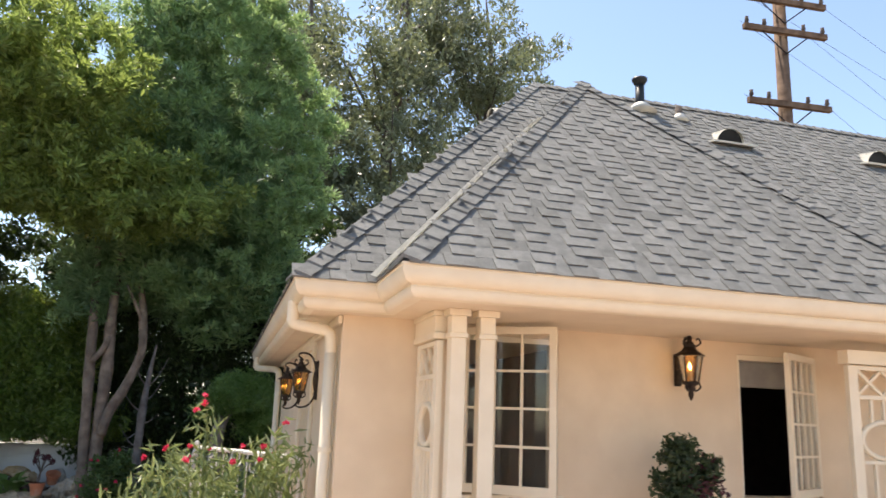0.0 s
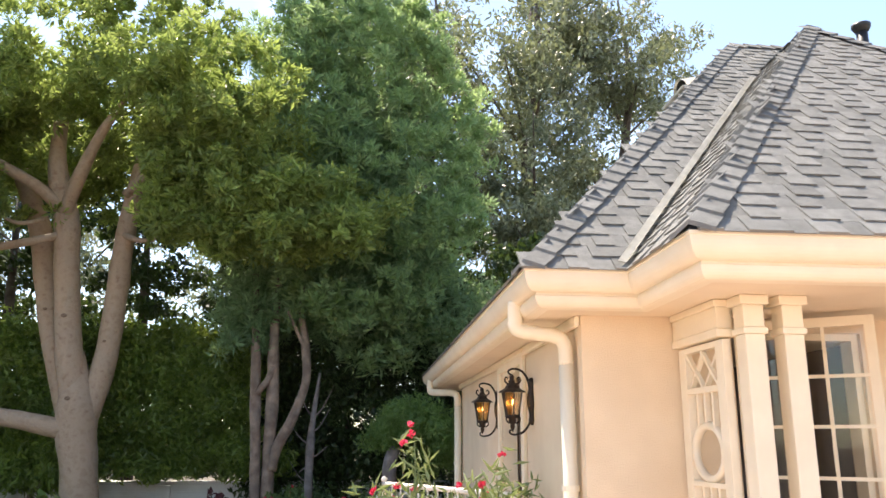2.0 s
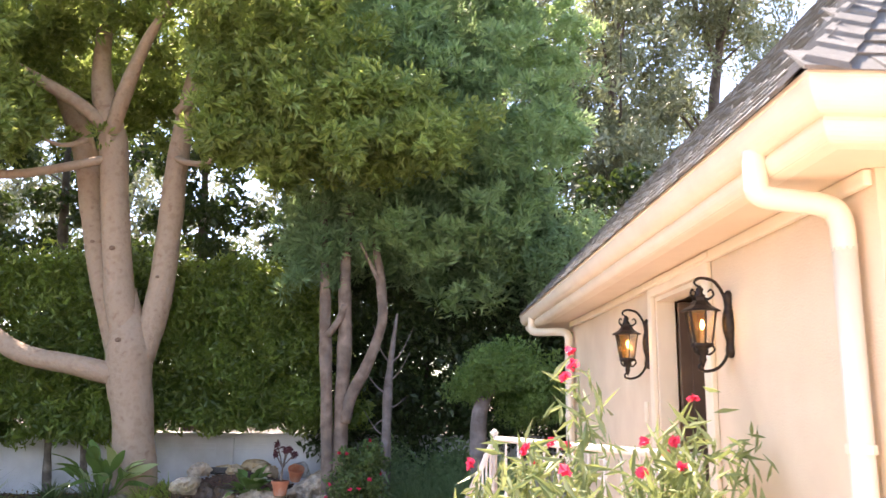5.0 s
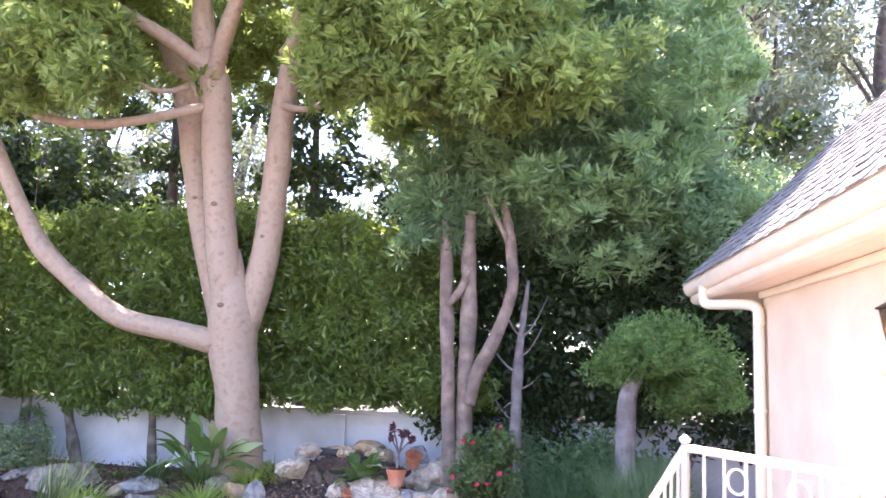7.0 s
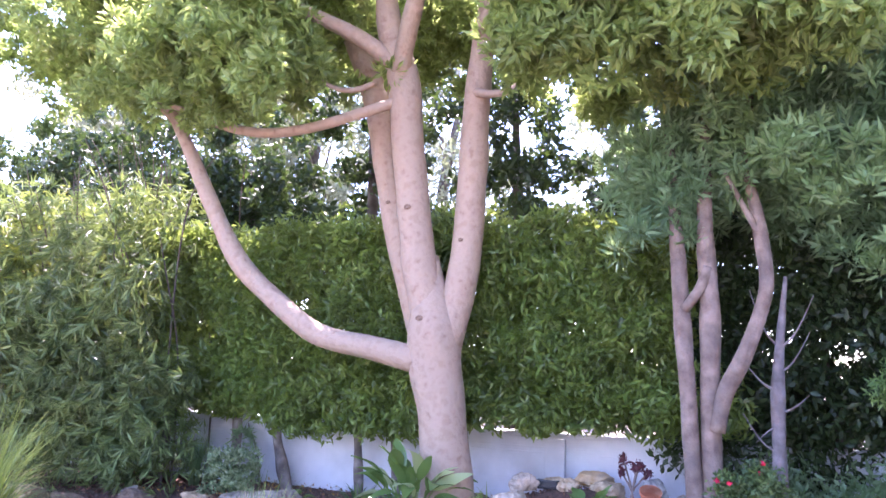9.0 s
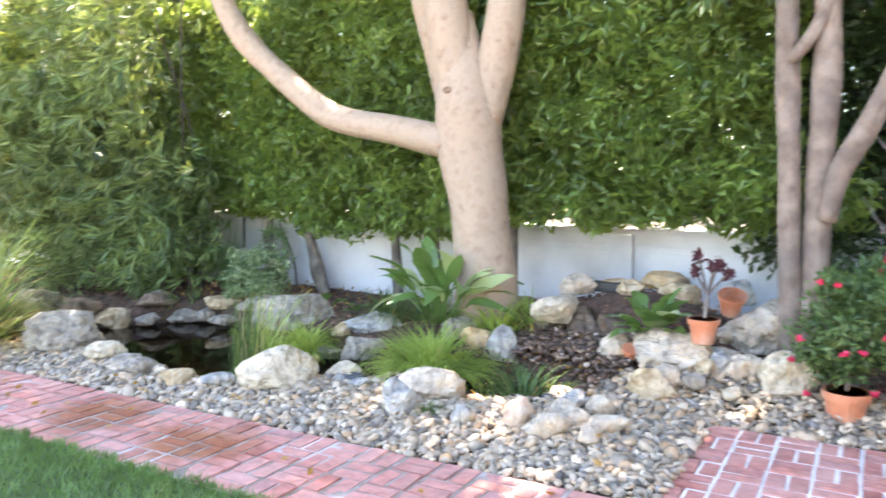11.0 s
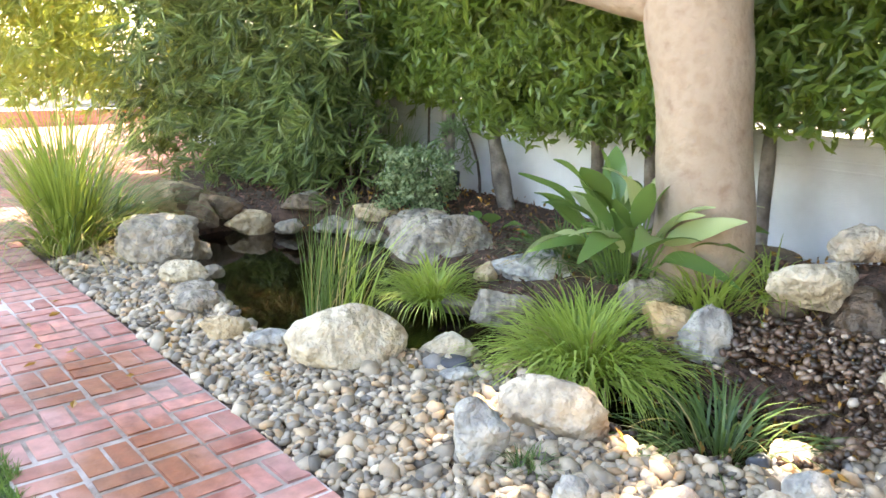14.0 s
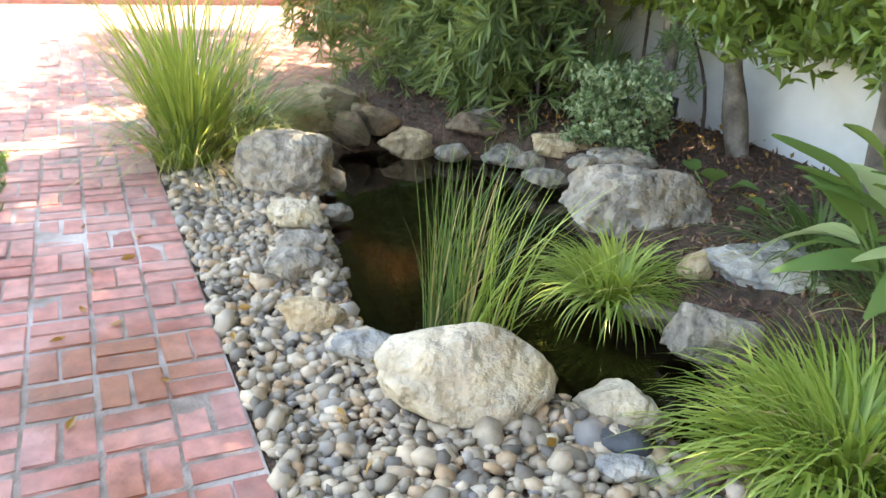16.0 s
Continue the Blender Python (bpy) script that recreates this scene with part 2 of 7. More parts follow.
M_BRICK = brick_mat("red_brick", True)
M_BRICK_REST = brick_mat("red_brick_rest", False)
M_PEBBLE = tile_mat("river_pebble", [(0, (0.094, 0.078, 0.062)), (0.14, (0.187, 0.155, 0.122)), (0.34, (0.297, 0.238, 0.172)), (0.55, (0.407, 0.325, 0.232)),
                                     (0.72, (0.363, 0.225, 0.120)), (0.88, (0.572, 0.460, 0.331)), (1, (0.220, 0.200, 0.181))], 0.55, 0.2, 120, False, 0.4, 0.25)
M_WETPEBBLE = tile_mat("wet_pebble", [(0, (0.022, 0.015, 0.010)), (0.4, (0.070, 0.038, 0.024)), (0.75, (0.13, 0.072, 0.045)), (0.92, (0.24, 0.16, 0.11)), (1, (0.46, 0.38, 0.31))], 0.35, 0.2, 120, False, 0.5, 0.2)
ROCK = {
    "gray": mat("gray_boulder", (0.154, 0.130, 0.103), (0.418, 0.360, 0.288), 0.92, 11, 14, bump=1.0, bump_scale=14, stain=(0.275, 0.200, 0.125), stain_scale=6, contrast=(0.33, 0.60), relief=0.09),
    "white": mat("pale_boulder", (0.319, 0.255, 0.189), (0.616, 0.510, 0.387), 0.92, 11, 14, bump=1.0, bump_scale=14, stain=(0.440, 0.300, 0.172), stain_scale=6, contrast=(0.33, 0.60), relief=0.09),
    "tan": mat("tan_boulder", (0.286, 0.190, 0.099), (0.594, 0.450, 0.275), 0.92, 11, 14, bump=1.0, bump_scale=14, stain=(0.484, 0.380, 0.258), stain_scale=6, contrast=(0.33, 0.60), relief=0.09),
    "gold": mat("golden_boulder", (0.396, 0.240, 0.103), (0.616, 0.440, 0.241), 0.92, 9, 14, bump=1.0, bump_scale=11, stain=(0.286, 0.200, 0.129), stain_scale=5, contrast=(0.30, 0.62), relief=0.06),
    "blue": mat("bluish_stone", (0.209, 0.200, 0.189), (0.440, 0.420, 0.378), 0.92, 11, 14, bump=1.0, bump_scale=14, stain=(0.484, 0.420, 0.335), stain_scale=6, contrast=(0.33, 0.60), relief=0.09),
    "brown": mat("brown_boulder", (0.094, 0.062, 0.039), (0.275, 0.190, 0.120), 0.92, 9, 14, bump=1.0, bump_scale=11, stain=(0.066, 0.050, 0.034), stain_scale=5, contrast=(0.30, 0.62), relief=0.06),
    "pink": mat("pinkish_stone", (0.352, 0.220, 0.146), (0.572, 0.400, 0.284), 0.92, 9, 14, bump=1.0, bump_scale=11, stain=(0.396, 0.330, 0.258), stain_scale=5, contrast=(0.30, 0.62), relief=0.06),
    "cream": mat("cream_boulder", (0.36, 0.285, 0.19), (0.62, 0.53, 0.40), 0.92, 11, 14, bump=1.0, bump_scale=14, stain=(0.50, 0.38, 0.22), stain_scale=6, contrast=(0.33, 0.60), relief=0.09),
    "wet": mat("wet_brown_rock", (0.035, 0.022, 0.014), (0.14, 0.090, 0.055), 0.35, 9, 14, bump=1.0, bump_scale=13, stain=(0.02, 0.015, 0.011), stain_scale=6, contrast=(0.30, 0.62), relief=0.08),
    "dark": mat("dark_blue_stone", (0.039, 0.040, 0.047), (0.077, 0.080, 0.086), 0.5, 8, bump=0.3),
}
L_TREE = leaf_mat("broad_tree_leaf", (0.080, 0.130, 0.030), (0.27, 0.35, 0.095), (0.42, 0.52, 0.14), 0.42, patch=0.3, patch_scale=1.3)
L_HEDGE = leaf_mat("hedge_leaf", (0.046, 0.092, 0.020), (0.185, 0.270, 0.058), (0.36, 0.46, 0.085), 0.40, 0.32, patch=0.3, patch_scale=1.6)
L_PODO = leaf_mat("fern_pine_leaf", (0.070, 0.140, 0.070), (0.22, 0.35, 0.18), (0.40, 0.55, 0.24), 0.46)
# Brighter copy of the fern pine leaf: sunlight on outer plumes put into colour
L_PODO_LIT = leaf_mat("fern_pine_lit_leaf", (0.11, 0.20, 0.08), (0.28, 0.41, 0.19), (0.42, 0.56, 0.22), 0.5)
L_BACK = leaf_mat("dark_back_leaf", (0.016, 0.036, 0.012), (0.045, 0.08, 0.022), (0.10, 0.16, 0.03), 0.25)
L_EUCA = leaf_mat("grey_green_leaf", (0.085, 0.10, 0.055), (0.29, 0.31, 0.20), (0.28, 0.32, 0.15), 0.32, 0.4, patch=0.3, patch_scale=0.6)
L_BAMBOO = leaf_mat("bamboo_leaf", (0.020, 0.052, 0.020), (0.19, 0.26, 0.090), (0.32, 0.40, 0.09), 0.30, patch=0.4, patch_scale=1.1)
# Lighter, yellower copy of the bamboo leaf: sunshine put into its colour
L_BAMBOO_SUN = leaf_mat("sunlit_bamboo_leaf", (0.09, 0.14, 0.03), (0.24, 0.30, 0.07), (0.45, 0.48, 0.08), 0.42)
L_GRASS = leaf_mat("lime_grass", (0.13, 0.22, 0.035), (0.46, 0.56, 0.15), (0.52, 0.62, 0.12), 0.42)
L_TALL = leaf_mat("tall_grass_blade", (0.09, 0.15, 0.025), (0.30, 0.38, 0.085), (0.42, 0.48, 0.09), 0.38)
L_DGRASS = leaf_mat("dark_grass", (0.03, 0.070, 0.02), (0.13, 0.20, 0.06), (0.20, 0.30, 0.07), 0.3)
L_LAWN = leaf_mat("lawn_blade", (0.05, 0.105, 0.025), (0.18, 0.26, 0.08), (0.16, 0.30, 0.04), 0.3, patch=0.45, patch_scale=5.0)
L_BROAD = leaf_mat("broad_leaf", (0.055, 0.13, 0.035), (0.24, 0.36, 0.12), (0.32, 0.46, 0.12), 0.3, 0.25)
L_PALE = leaf_mat("pale_variegated_leaf", (0.36, 0.44, 0.18), (0.55, 0.60, 0.32), (0.5, 0.58, 0.25), 0.3, 0.35)
L_VAR = leaf_mat("variegated_small_leaf", (0.05, 0.11, 0.035), (0.36, 0.43, 0.23), (0.2, 0.3, 0.1), 0.25)
L_OLE = leaf_mat("oleander_leaf", (0.12, 0.17, 0.06), (0.32, 0.37, 0.18), (0.34, 0.40, 0.14), 0.32)
L_SHRUB = leaf_mat("dark_shrub_leaf", (0.018, 0.035, 0.014), (0.06, 0.09, 0.035), (0.10, 0.16, 0.04), 0.25)
L_MAPLE = leaf_mat("maple_leaf", (0.08, 0.17, 0.05), (0.21, 0.34, 0.10), (0.28, 0.42, 0.09), 0.4)
L_RED = leaf_mat("red_petal", (0.60, 0.02, 0.06), (0.80, 0.06, 0.14), (0.8, 0.05, 0.12), 0.3)
L_DARKRED = leaf_mat("dark_red_leaf", (0.05, 0.014, 0.02), (0.12, 0.03, 0.035), (0.2, 0.03, 0.04), 0.2)
L_STRAW = leaf_mat("dry_grass_blade", (0.30, 0.22, 0.09), (0.55, 0.45, 0.22), (0.5, 0.4, 0.15), 0.25)
L_DRY = leaf_mat("fallen_leaf", (0.13, 0.06, 0.02), (0.48, 0.26, 0.05), (0.5, 0.25, 0.04), 0.2)

m = bpy.data.materials.new("pond_water")
m.use_nodes = True
b = m.node_tree.nodes["Principled BSDF"]
b.inputs["Base Color"].default_value = (0.075, 0.055, 0.036, 1)
b.inputs["Roughness"].default_value = 0.03
b.inputs["IOR"].default_value = 1.33
b.inputs["Transmission Weight"].default_value = 1.0
bn = m.node_tree.nodes.new("ShaderNodeTexNoise")
bn.inputs["Scale"].default_value = 9
bp = m.node_tree.nodes.new("ShaderNodeBump")
bp.inputs["Strength"].default_value, bp.inputs["Distance"].default_value = 0.08, 0.01
m.node_tree.links.new(bn.outputs["Fac"], bp.inputs["Height"])
m.node_tree.links.new(bp.outputs["Normal"], b.inputs["Normal"])
M_WATER = m
m = bpy.data.materials.new("window_glass")
m.use_nodes = True
b = m.node_tree.nodes["Principled BSDF"]
b.inputs["Base Color"].default_value = (0.9, 0.92, 0.92, 1)
b.inputs["Roughness"].default_value = 0.02
b.inputs["Transmission Weight"].default_value = 1.0
b.inputs["IOR"].default_value = 1.45
M_GLASS = m
m = bpy.data.materials.new("amber_glass")
m.use_nodes = True
b = m.node_tree.nodes["Principled BSDF"]
b.inputs["Base Color"].default_value = (0.95, 0.72, 0.40, 1)
b.inputs["Roughness"].default_value = 0.12
b.inputs["Transmission Weight"].default_value = 1.0
M_AMBER = m
m = bpy.data.materials.new("lamp_flame")
m.use_nodes = True
b = m.node_tree.nodes["Principled BSDF"]
b.inputs["Base Color"].default_value = (1, 0.7, 0.3, 1)
b.inputs["Emission Color"].default_value = (1, 0.62, 0.22, 1)
b.inputs["Emission Strength"].default_value = 14
M_FLAME = m


# ---- mesh helpers ----
def put_bm(name, bm, material, parent=None, label="", smooth=False):
    me = bpy.data.meshes.new(name)
    bm.normal_update()
    bm.to_mesh(me)
    bm.free()
    if smooth:
        me.polygons.foreach_set("use_smooth", [True] * len(me.polygons))
    for k in (material if isinstance(material, (list, tuple)) else [material]):
        me.materials.append(k)
    ob = new(name, me)
    if parent is not None:
        ob.parent = parent
    if label:
        ob["label"] = label
    return ob


def part(name, bm, material, parent, label="", smooth=False):
    return put_bm(name, bm, material, parent, label, smooth)


def thing(name, label, category, at=(0, 0, 0), group="", rz=0.0):
    e = new(name)
    e.location = at
    e.rotation_euler = (0, 0, radians(rz))
    return tagged(e, label, category, group)


def raw(name, verts, faces, material, parent=None, smooth=False):
    """A mesh from numpy arrays: verts (n, 3), faces (k, 3 or 4)."""
    verts, faces = np.asarray(verts, dtype=np.float32), np.asarray(faces, dtype=np.int32)
    me = bpy.data.meshes.new(name)
    k, c = faces.shape
    me.vertices.add(len(verts))
    me.vertices.foreach_set("co", verts.ravel())
    me.loops.add(k * c)
    me.loops.foreach_set("vertex_index", faces.ravel())
    me.polygons.add(k)
    me.polygons.foreach_set("loop_start", np.arange(0, k * c, c, dtype=np.int32))
    me.polygons.foreach_set("loop_total", np.full(k, c, dtype=np.int32))
    me.update(calc_edges=True)
    me.validate()
    me.polygons.foreach_set("use_smooth", np.full(k, smooth, dtype=bool))
    me.materials.append(material)
    ob = new(name, me)
    if parent is not None:
        ob.parent = parent
    return ob


def box(bm, x0, x1, y0, y1, z0, z1, bevel=0.0):
    r = bmesh.ops.create_cube(bm, size=1.0, matrix=Matrix.LocRotScale(((x0 + x1) / 2, (y0 + y1) / 2, (z0 + z1) / 2), None, (x1 - x0, y1 - y0, z1 - z0)))
    if bevel:
        edges = list({e for v in r["verts"] for e in v.link_edges})
        bmesh.ops.bevel(bm, geom=edges, offset=bevel, segments=2, affect='EDGES', profile=0.6)
    return bm


def boxes(*rows, bevel=0.0):
    bm = bmesh.new()
    for r in rows:
        box(bm, *r, bevel=bevel)
    return bm


def tube(points, radii, sides=8, cap=True, wobble=0.0, bm=None):
    """A tapered tube along a line of points."""
    bm = bm or bmesh.new()
    pts = [Vector(p) for p in points]
    if not isinstance(radii, (list, tuple)):
        radii = [radii] * len(pts)
    rings, side = [], None
    for i, p in enumerate(pts):
        d = (pts[min(i + 1, len(pts) - 1)] - pts[max(i - 1, 0)]).normalized()
        if side is None:
            side = d.orthogonal().normalized()
        else:
            side = (side - d * side.dot(d)).normalized()
        up = d.cross(side)
        ring = []
        for k in range(sides):
            a = 2 * math.pi * k / sides
            r = radii[i]
            q = p + (side * math.cos(a) + up * math.sin(a)) * r
            if wobble:
                q += (side * math.cos(a) + up * math.sin(a)) * r * wobble * noise.noise(q * 2.6)
            ring.append(bm.verts.new(q))
        rings.append(ring)
    for a, b2 in zip(rings, rings[1:]):
        for k in range(sides):
            bm.faces.new((a[k], a[(k + 1) % sides], b2[(k + 1) % sides], b2[k]))
    if cap:
        bm.faces.new(rings[0][::-1])
        bm.faces.new(rings[-1])
    return bm


def curve(points, steps=6):
    """Catmull-Rom through the points; a fourth number, the radius, comes along."""
    p = [np.array(q, dtype=float) for q in points]
    p = [2 * p[0] - p[1]] + p + [2 * p[-1] - p[-2]]
    out = []
    for i in range(1, len(p) - 2):
        for s in range(steps):
            t = s / steps
            out.append(0.5 * (2 * p[i] + (p[i + 1] - p[i - 1]) * t + (2 * p[i - 1] - 5 * p[i] + 4 * p[i + 1] - p[i + 2]) * t * t + (3 * p[i] - p[i - 1] - 3 * p[i + 1] + p[i + 2]) * t ** 3))
    out.append(p[-2])
    return out


def limb(points, steps=5, sides=10, wobble=0.18, bm=None):
    c = curve(points, steps)
    return tube([q[:3] for q in c], [max(0.004, q[3]) for q in c], sides, wobble=wobble, bm=bm)


RNG = np.random.default_rng(7)


def leaves(name, centres, length, width, material, parent=None, droop=0.0, spread=1.0, up=None, jitter=0.35, simple=False, axis=None):
    """Many small pointed leaves, each a folded strip of two quads, at the given centres."""
    c = np.asarray(centres, dtype=float)
    n = len(c)
    a = RNG.normal(size=(n, 3)) * spread
    a[:, 2] -= droop
    if up is not None:
        a += np.asarray(up)
    if axis is not None:
        a = np.array(axis, dtype=float)
    a /= np.linalg.norm(a, axis=1)[:, None] + 1e-9
    r = RNG.normal(size=(n, 3))
    s = np.cross(a, r)
    s /= np.linalg.norm(s, axis=1)[:, None] + 1e-9
    nn = np.cross(s, a)
    k = 1 + jitter * RNG.uniform(-1, 1, size=(n, 1))
    L, W = length * k, width * k
    if simple:
        v = np.stack([c - a * L * 0.5, c + s * W * 0.5 - a * L * 0.08, c + a * L * 0.5 - nn * L * 0.06, c - s * W * 0.5 - a * L * 0.08], 1)
        i = np.arange(n)[:, None] * 4
        return raw(name, v.reshape(-1, 3), np.concatenate([i + [[0, 1, 2]], i + [[0, 2, 3]]]), material, parent)
    v = np.empty((n, 5, 3))
    v[:, 0] = c - a * L * 0.5
    v[:, 1] = c + s * W * 0.5 - a * L * 0.08 + nn * W * 0.15
    v[:, 2] = c + nn * -0.05 * L
    v[:, 3] = c - s * W * 0.5 - a * L * 0.08 + nn * W * 0.15
    v[:, 4] = c + a * L * 0.5 - nn * L * 0.08
    i = np.arange(n)[:, None] * 5
    f = np.concatenate([i + [[0, 1, 2]], i + [[0, 2, 3]], i + [[2, 1, 4]], i + [[3, 2, 4]]])
    return raw(name, v.reshape(-1, 3), f.reshape(-1, 3), material, parent)


def clumps(centres, radius, per, flat=0.8):
    """Points for leaves round clump centres, denser towards their shells."""
    c = np.repeat(np.asarray(centres, dtype=float), per, axis=0)
    d = RNG.normal(size=c.shape)
    d /= np.linalg.norm(d, axis=1)[:, None]
    d *= (RNG.uniform(0, 1, size=(len(c), 1)) ** 0.45) * (radius if np.isscalar(radius) else np.repeat(np.asarray(radius), per)[:, None])
    d[:, 2] *= flat
    return c + d


def tufts(name, centres, reach, per_centre, radius, per, length, width, material, parent=None, simple=False, lift=0.35):
    """Round tufts of leaves that point outwards, several about each centre."""
    c = clumps(centres, reach, per_centre)
    d = RNG.normal(size=(len(c) * per, 3))
    d[:, 2] += lift
    d /= np.linalg.norm(d, axis=1)[:, None]
    r = radius * np.repeat(RNG.uniform(0.6, 1.25, (len(c), 1)), per, axis=0) * RNG.uniform(0.25, 1, (len(d), 1)) ** 0.5
    a = d + RNG.normal(size=d.shape) * 0.35
    return leaves(name, np.repeat(c, per, axis=0) + d * r, length, width, material, parent, simple=simple, axis=a)


def sprays(name, centres, radius, twigs, per, length, width, material, parent=None, out=(0, -0.6, -0.5), flat=0.9):
    """Fans of long leaves that hang from twig ends round the given centres."""
    tips = clumps(centres, radius, twigs, flat)
    m = len(tips)
    main = RNG.normal(size=(m, 3)) * 0.7 + np.asarray(out)
    main /= np.linalg.norm(main, axis=1)[:, None]
    a = np.repeat(main, per, axis=0) + RNG.normal(size=(m * per, 3)) * 0.52
    a /= np.linalg.norm(a, axis=1)[:, None]
    c = np.repeat(tips, per, axis=0) + a * length * 0.5
    return leaves(name, c, length, width, material, parent, jitter=0.3, simple=True, axis=a)


def arching(name, base, count, length, width, material, parent=None, rise=(50, 88), curl=(50, 120), root=0.1, steps=6):
    """A fountain of grass: each blade starts at its own angle and curls over, the outer ones lower."""
    n = count
    u = np.sqrt(RNG.uniform(0, 1, n))
    a0 = RNG.uniform(0, 2 * np.pi, n)
    p = np.asarray(base)[None, :] + np.stack([np.cos(a0), np.sin(a0), np.zeros(n)], 1) * (u * root)[:, None]
    ang = a0 + RNG.normal(0, 0.5, n)
    el = np.radians(rise[1] + (rise[0] - rise[1]) * np.clip(u + RNG.normal(0, 0.2, n), 0, 1))
    bend = np.radians(RNG.uniform(curl[0], curl[1], n))
    L = length * RNG.uniform(0.5, 1.12, n)
    side = np.stack([-np.sin(ang), np.cos(ang), np.zeros(n)], 1)
    rows = []
    for k in range(steps + 1):
        t = k / steps
        w = width * (0.55 + 0.45 * math.sin(math.pi * min(1, t * 1.3))) * (1 - t ** 3) * 0.5 + 0.0004
        rows.append((p - side * w, p + side * w))
        e = el - bend * t ** 1.4
        p = p + np.stack([np.cos(e) * np.cos(ang), np.cos(e) * np.sin(ang), np.sin(e)], 1) * (L / steps)[:, None]
    v = np.stack([x for r in rows for x in r], 1)
    k = 2 * (steps + 1)
    i = np.arange(n)[:, None] * k
    f = np.concatenate([i + [[2 * j, 2 * j + 1, 2 * j + 3, 2 * j + 2]] for j in range(steps)])
    return raw(name, v.reshape(-1, 3), f.reshape(-1, 4), material, parent)


def blades(name, base, count, height, width, material, parent=None, spread=0.25, bend=0.8, root=0.06, steps=4, lean=(0, 0)):
    """A tuft of arching grass blades that start round base."""
    n = count
    ang = RNG.uniform(0, 2 * np.pi, n)
    out = np.stack([np.cos(ang), np.sin(ang), np.zeros(n)], 1)
    r0 = root * np.sqrt(RNG.uniform(0, 1, n))[:, None]
    a2 = RNG.uniform(0, 2 * np.pi, n)
    p0 = np.asarray(base)[None, :] + np.stack([np.cos(a2), np.sin(a2), np.zeros(n)], 1) * r0
    h = height * RNG.uniform(0.55, 1.1, (n, 1))
    reach = spread * RNG.uniform(0.15, 1.2, (n, 1))
    out = out + np.array([[lean[0], lean[1], 0]])
    side = np.stack([-np.sin(ang), np.cos(ang), np.zeros(n)], 1)
    rows = []
    for s in range(steps + 1):
        t = s / steps
        z = h * (t - bend * 0.55 * t ** 2.6 * np.clip(reach / spread, 0, 1))
        q = p0 + out * reach * t ** 1.7
        q[:, 2:3] += z
        w = width * (1 - t) ** 0.7 * 0.5 + 0.0004
        rows.append((q - side * w, q + side * w))
    v = np.stack([x for r in rows for x in r], 1)
    k = 2 * (steps + 1)
    i = np.arange(n)[:, None] * k
    f = np.concatenate([i + [[2 * s, 2 * s + 1, 2 * s + 3, 2 * s + 2]] for s in range(steps)])
    return raw(name, v.reshape(-1, 3), f.reshape(-1, 4), material, parent)


def inside(x, y, poly):
    """Which points lie inside a polygon."""
    x, y = np.asarray(x, dtype=float), np.asarray(y, dtype=float)
    r = np.zeros(np.broadcast(x, y).shape, dtype=bool)
    for (x0, y0), (x1, y1) in zip(poly, poly[1:] + poly[:1]):
        cross = ((y0 > y) != (y1 > y)) & (x < (x1 - x0) * (y - y0) / (y1 - y0 + 1e-12) + x0)
        r ^= cross
    return r


def sstep(a, b2, x):
    t = np.clip((np.asarray(x, dtype=float) - a) / (b2 - a), 0, 1)
    return t * t * (3 - 2 * t)


# ---- ground and bed ----
POND = [(-6.57, 14.02), (-5.9, 13.70), (-5.26, 13.54), (-4.63, 13.43), (-4.0, 13.30), (-3.72, 13.36), (-3.35, 13.72), (-2.9, 13.92), (-2.55, 13.98), (-2.1, 13.84),
        (-1.75, 13.88), (-1.40, 14.12), (-1.28, 14.45), (-1.65, 14.70), (-2.15, 14.55), (-2.6, 14.35), (-3.0, 14.38), (-3.6, 14.50), (-3.94, 14.55), (-4.8, 14.85),
        (-5.46, 15.2), (-6.05, 15.14), (-6.38, 14.61), (-6.64, 14.31)]
DEEP = [(-6.5, 14.1), (-5.2, 13.6), (-4.0, 13.45), (-3.6, 13.7), (-3.3, 14.1), (-3.9, 14.45), (-4.8, 14.7), (-5.5, 15.1), (-6.0, 15.0), (-6.3, 14.5)]
PEBBLES = [(-6.15, 12.77), (-0.40, 12.77), (-0.40, 14.16), (1.6, 14.16), (1.6, 14.75), (0.2, 14.95), (-0.5, 14.75), (-1.2, 14.55), (-1.40, 14.10), (-1.75, 13.86), (-2.1, 13.82),
           (-2.9, 13.93), (-3.35, 13.70), (-3.72, 13.34), (-4.0, 13.28), (-4.63, 13.41), (-5.26, 13.52), (-6.0, 13.62), (-6.3, 13.2)]
GX, GY, GS = np.arange(-12.0, 6.001, 0.06), np.arange(12.76, 17.301, 0.06), 0.06
gx, gy = np.meshgrid(GX, GY, indexing="ij")


def blur(a, k):
    for _ in range(k):
        p = np.pad(a, 1, mode="edge")
        a = (p[:-2, 1:-1] + p[2:, 1:-1] + p[1:-1, :-2] + p[1:-1, 2:] + p[1:-1, 1:-1]) / 5
    return a


def fall(x, y):
    return np.exp(-((x + 1.25) / 0.85) ** 2 - ((y - 15.60) / np.where(y < 15.60, 0.42, 0.75)) ** 2)


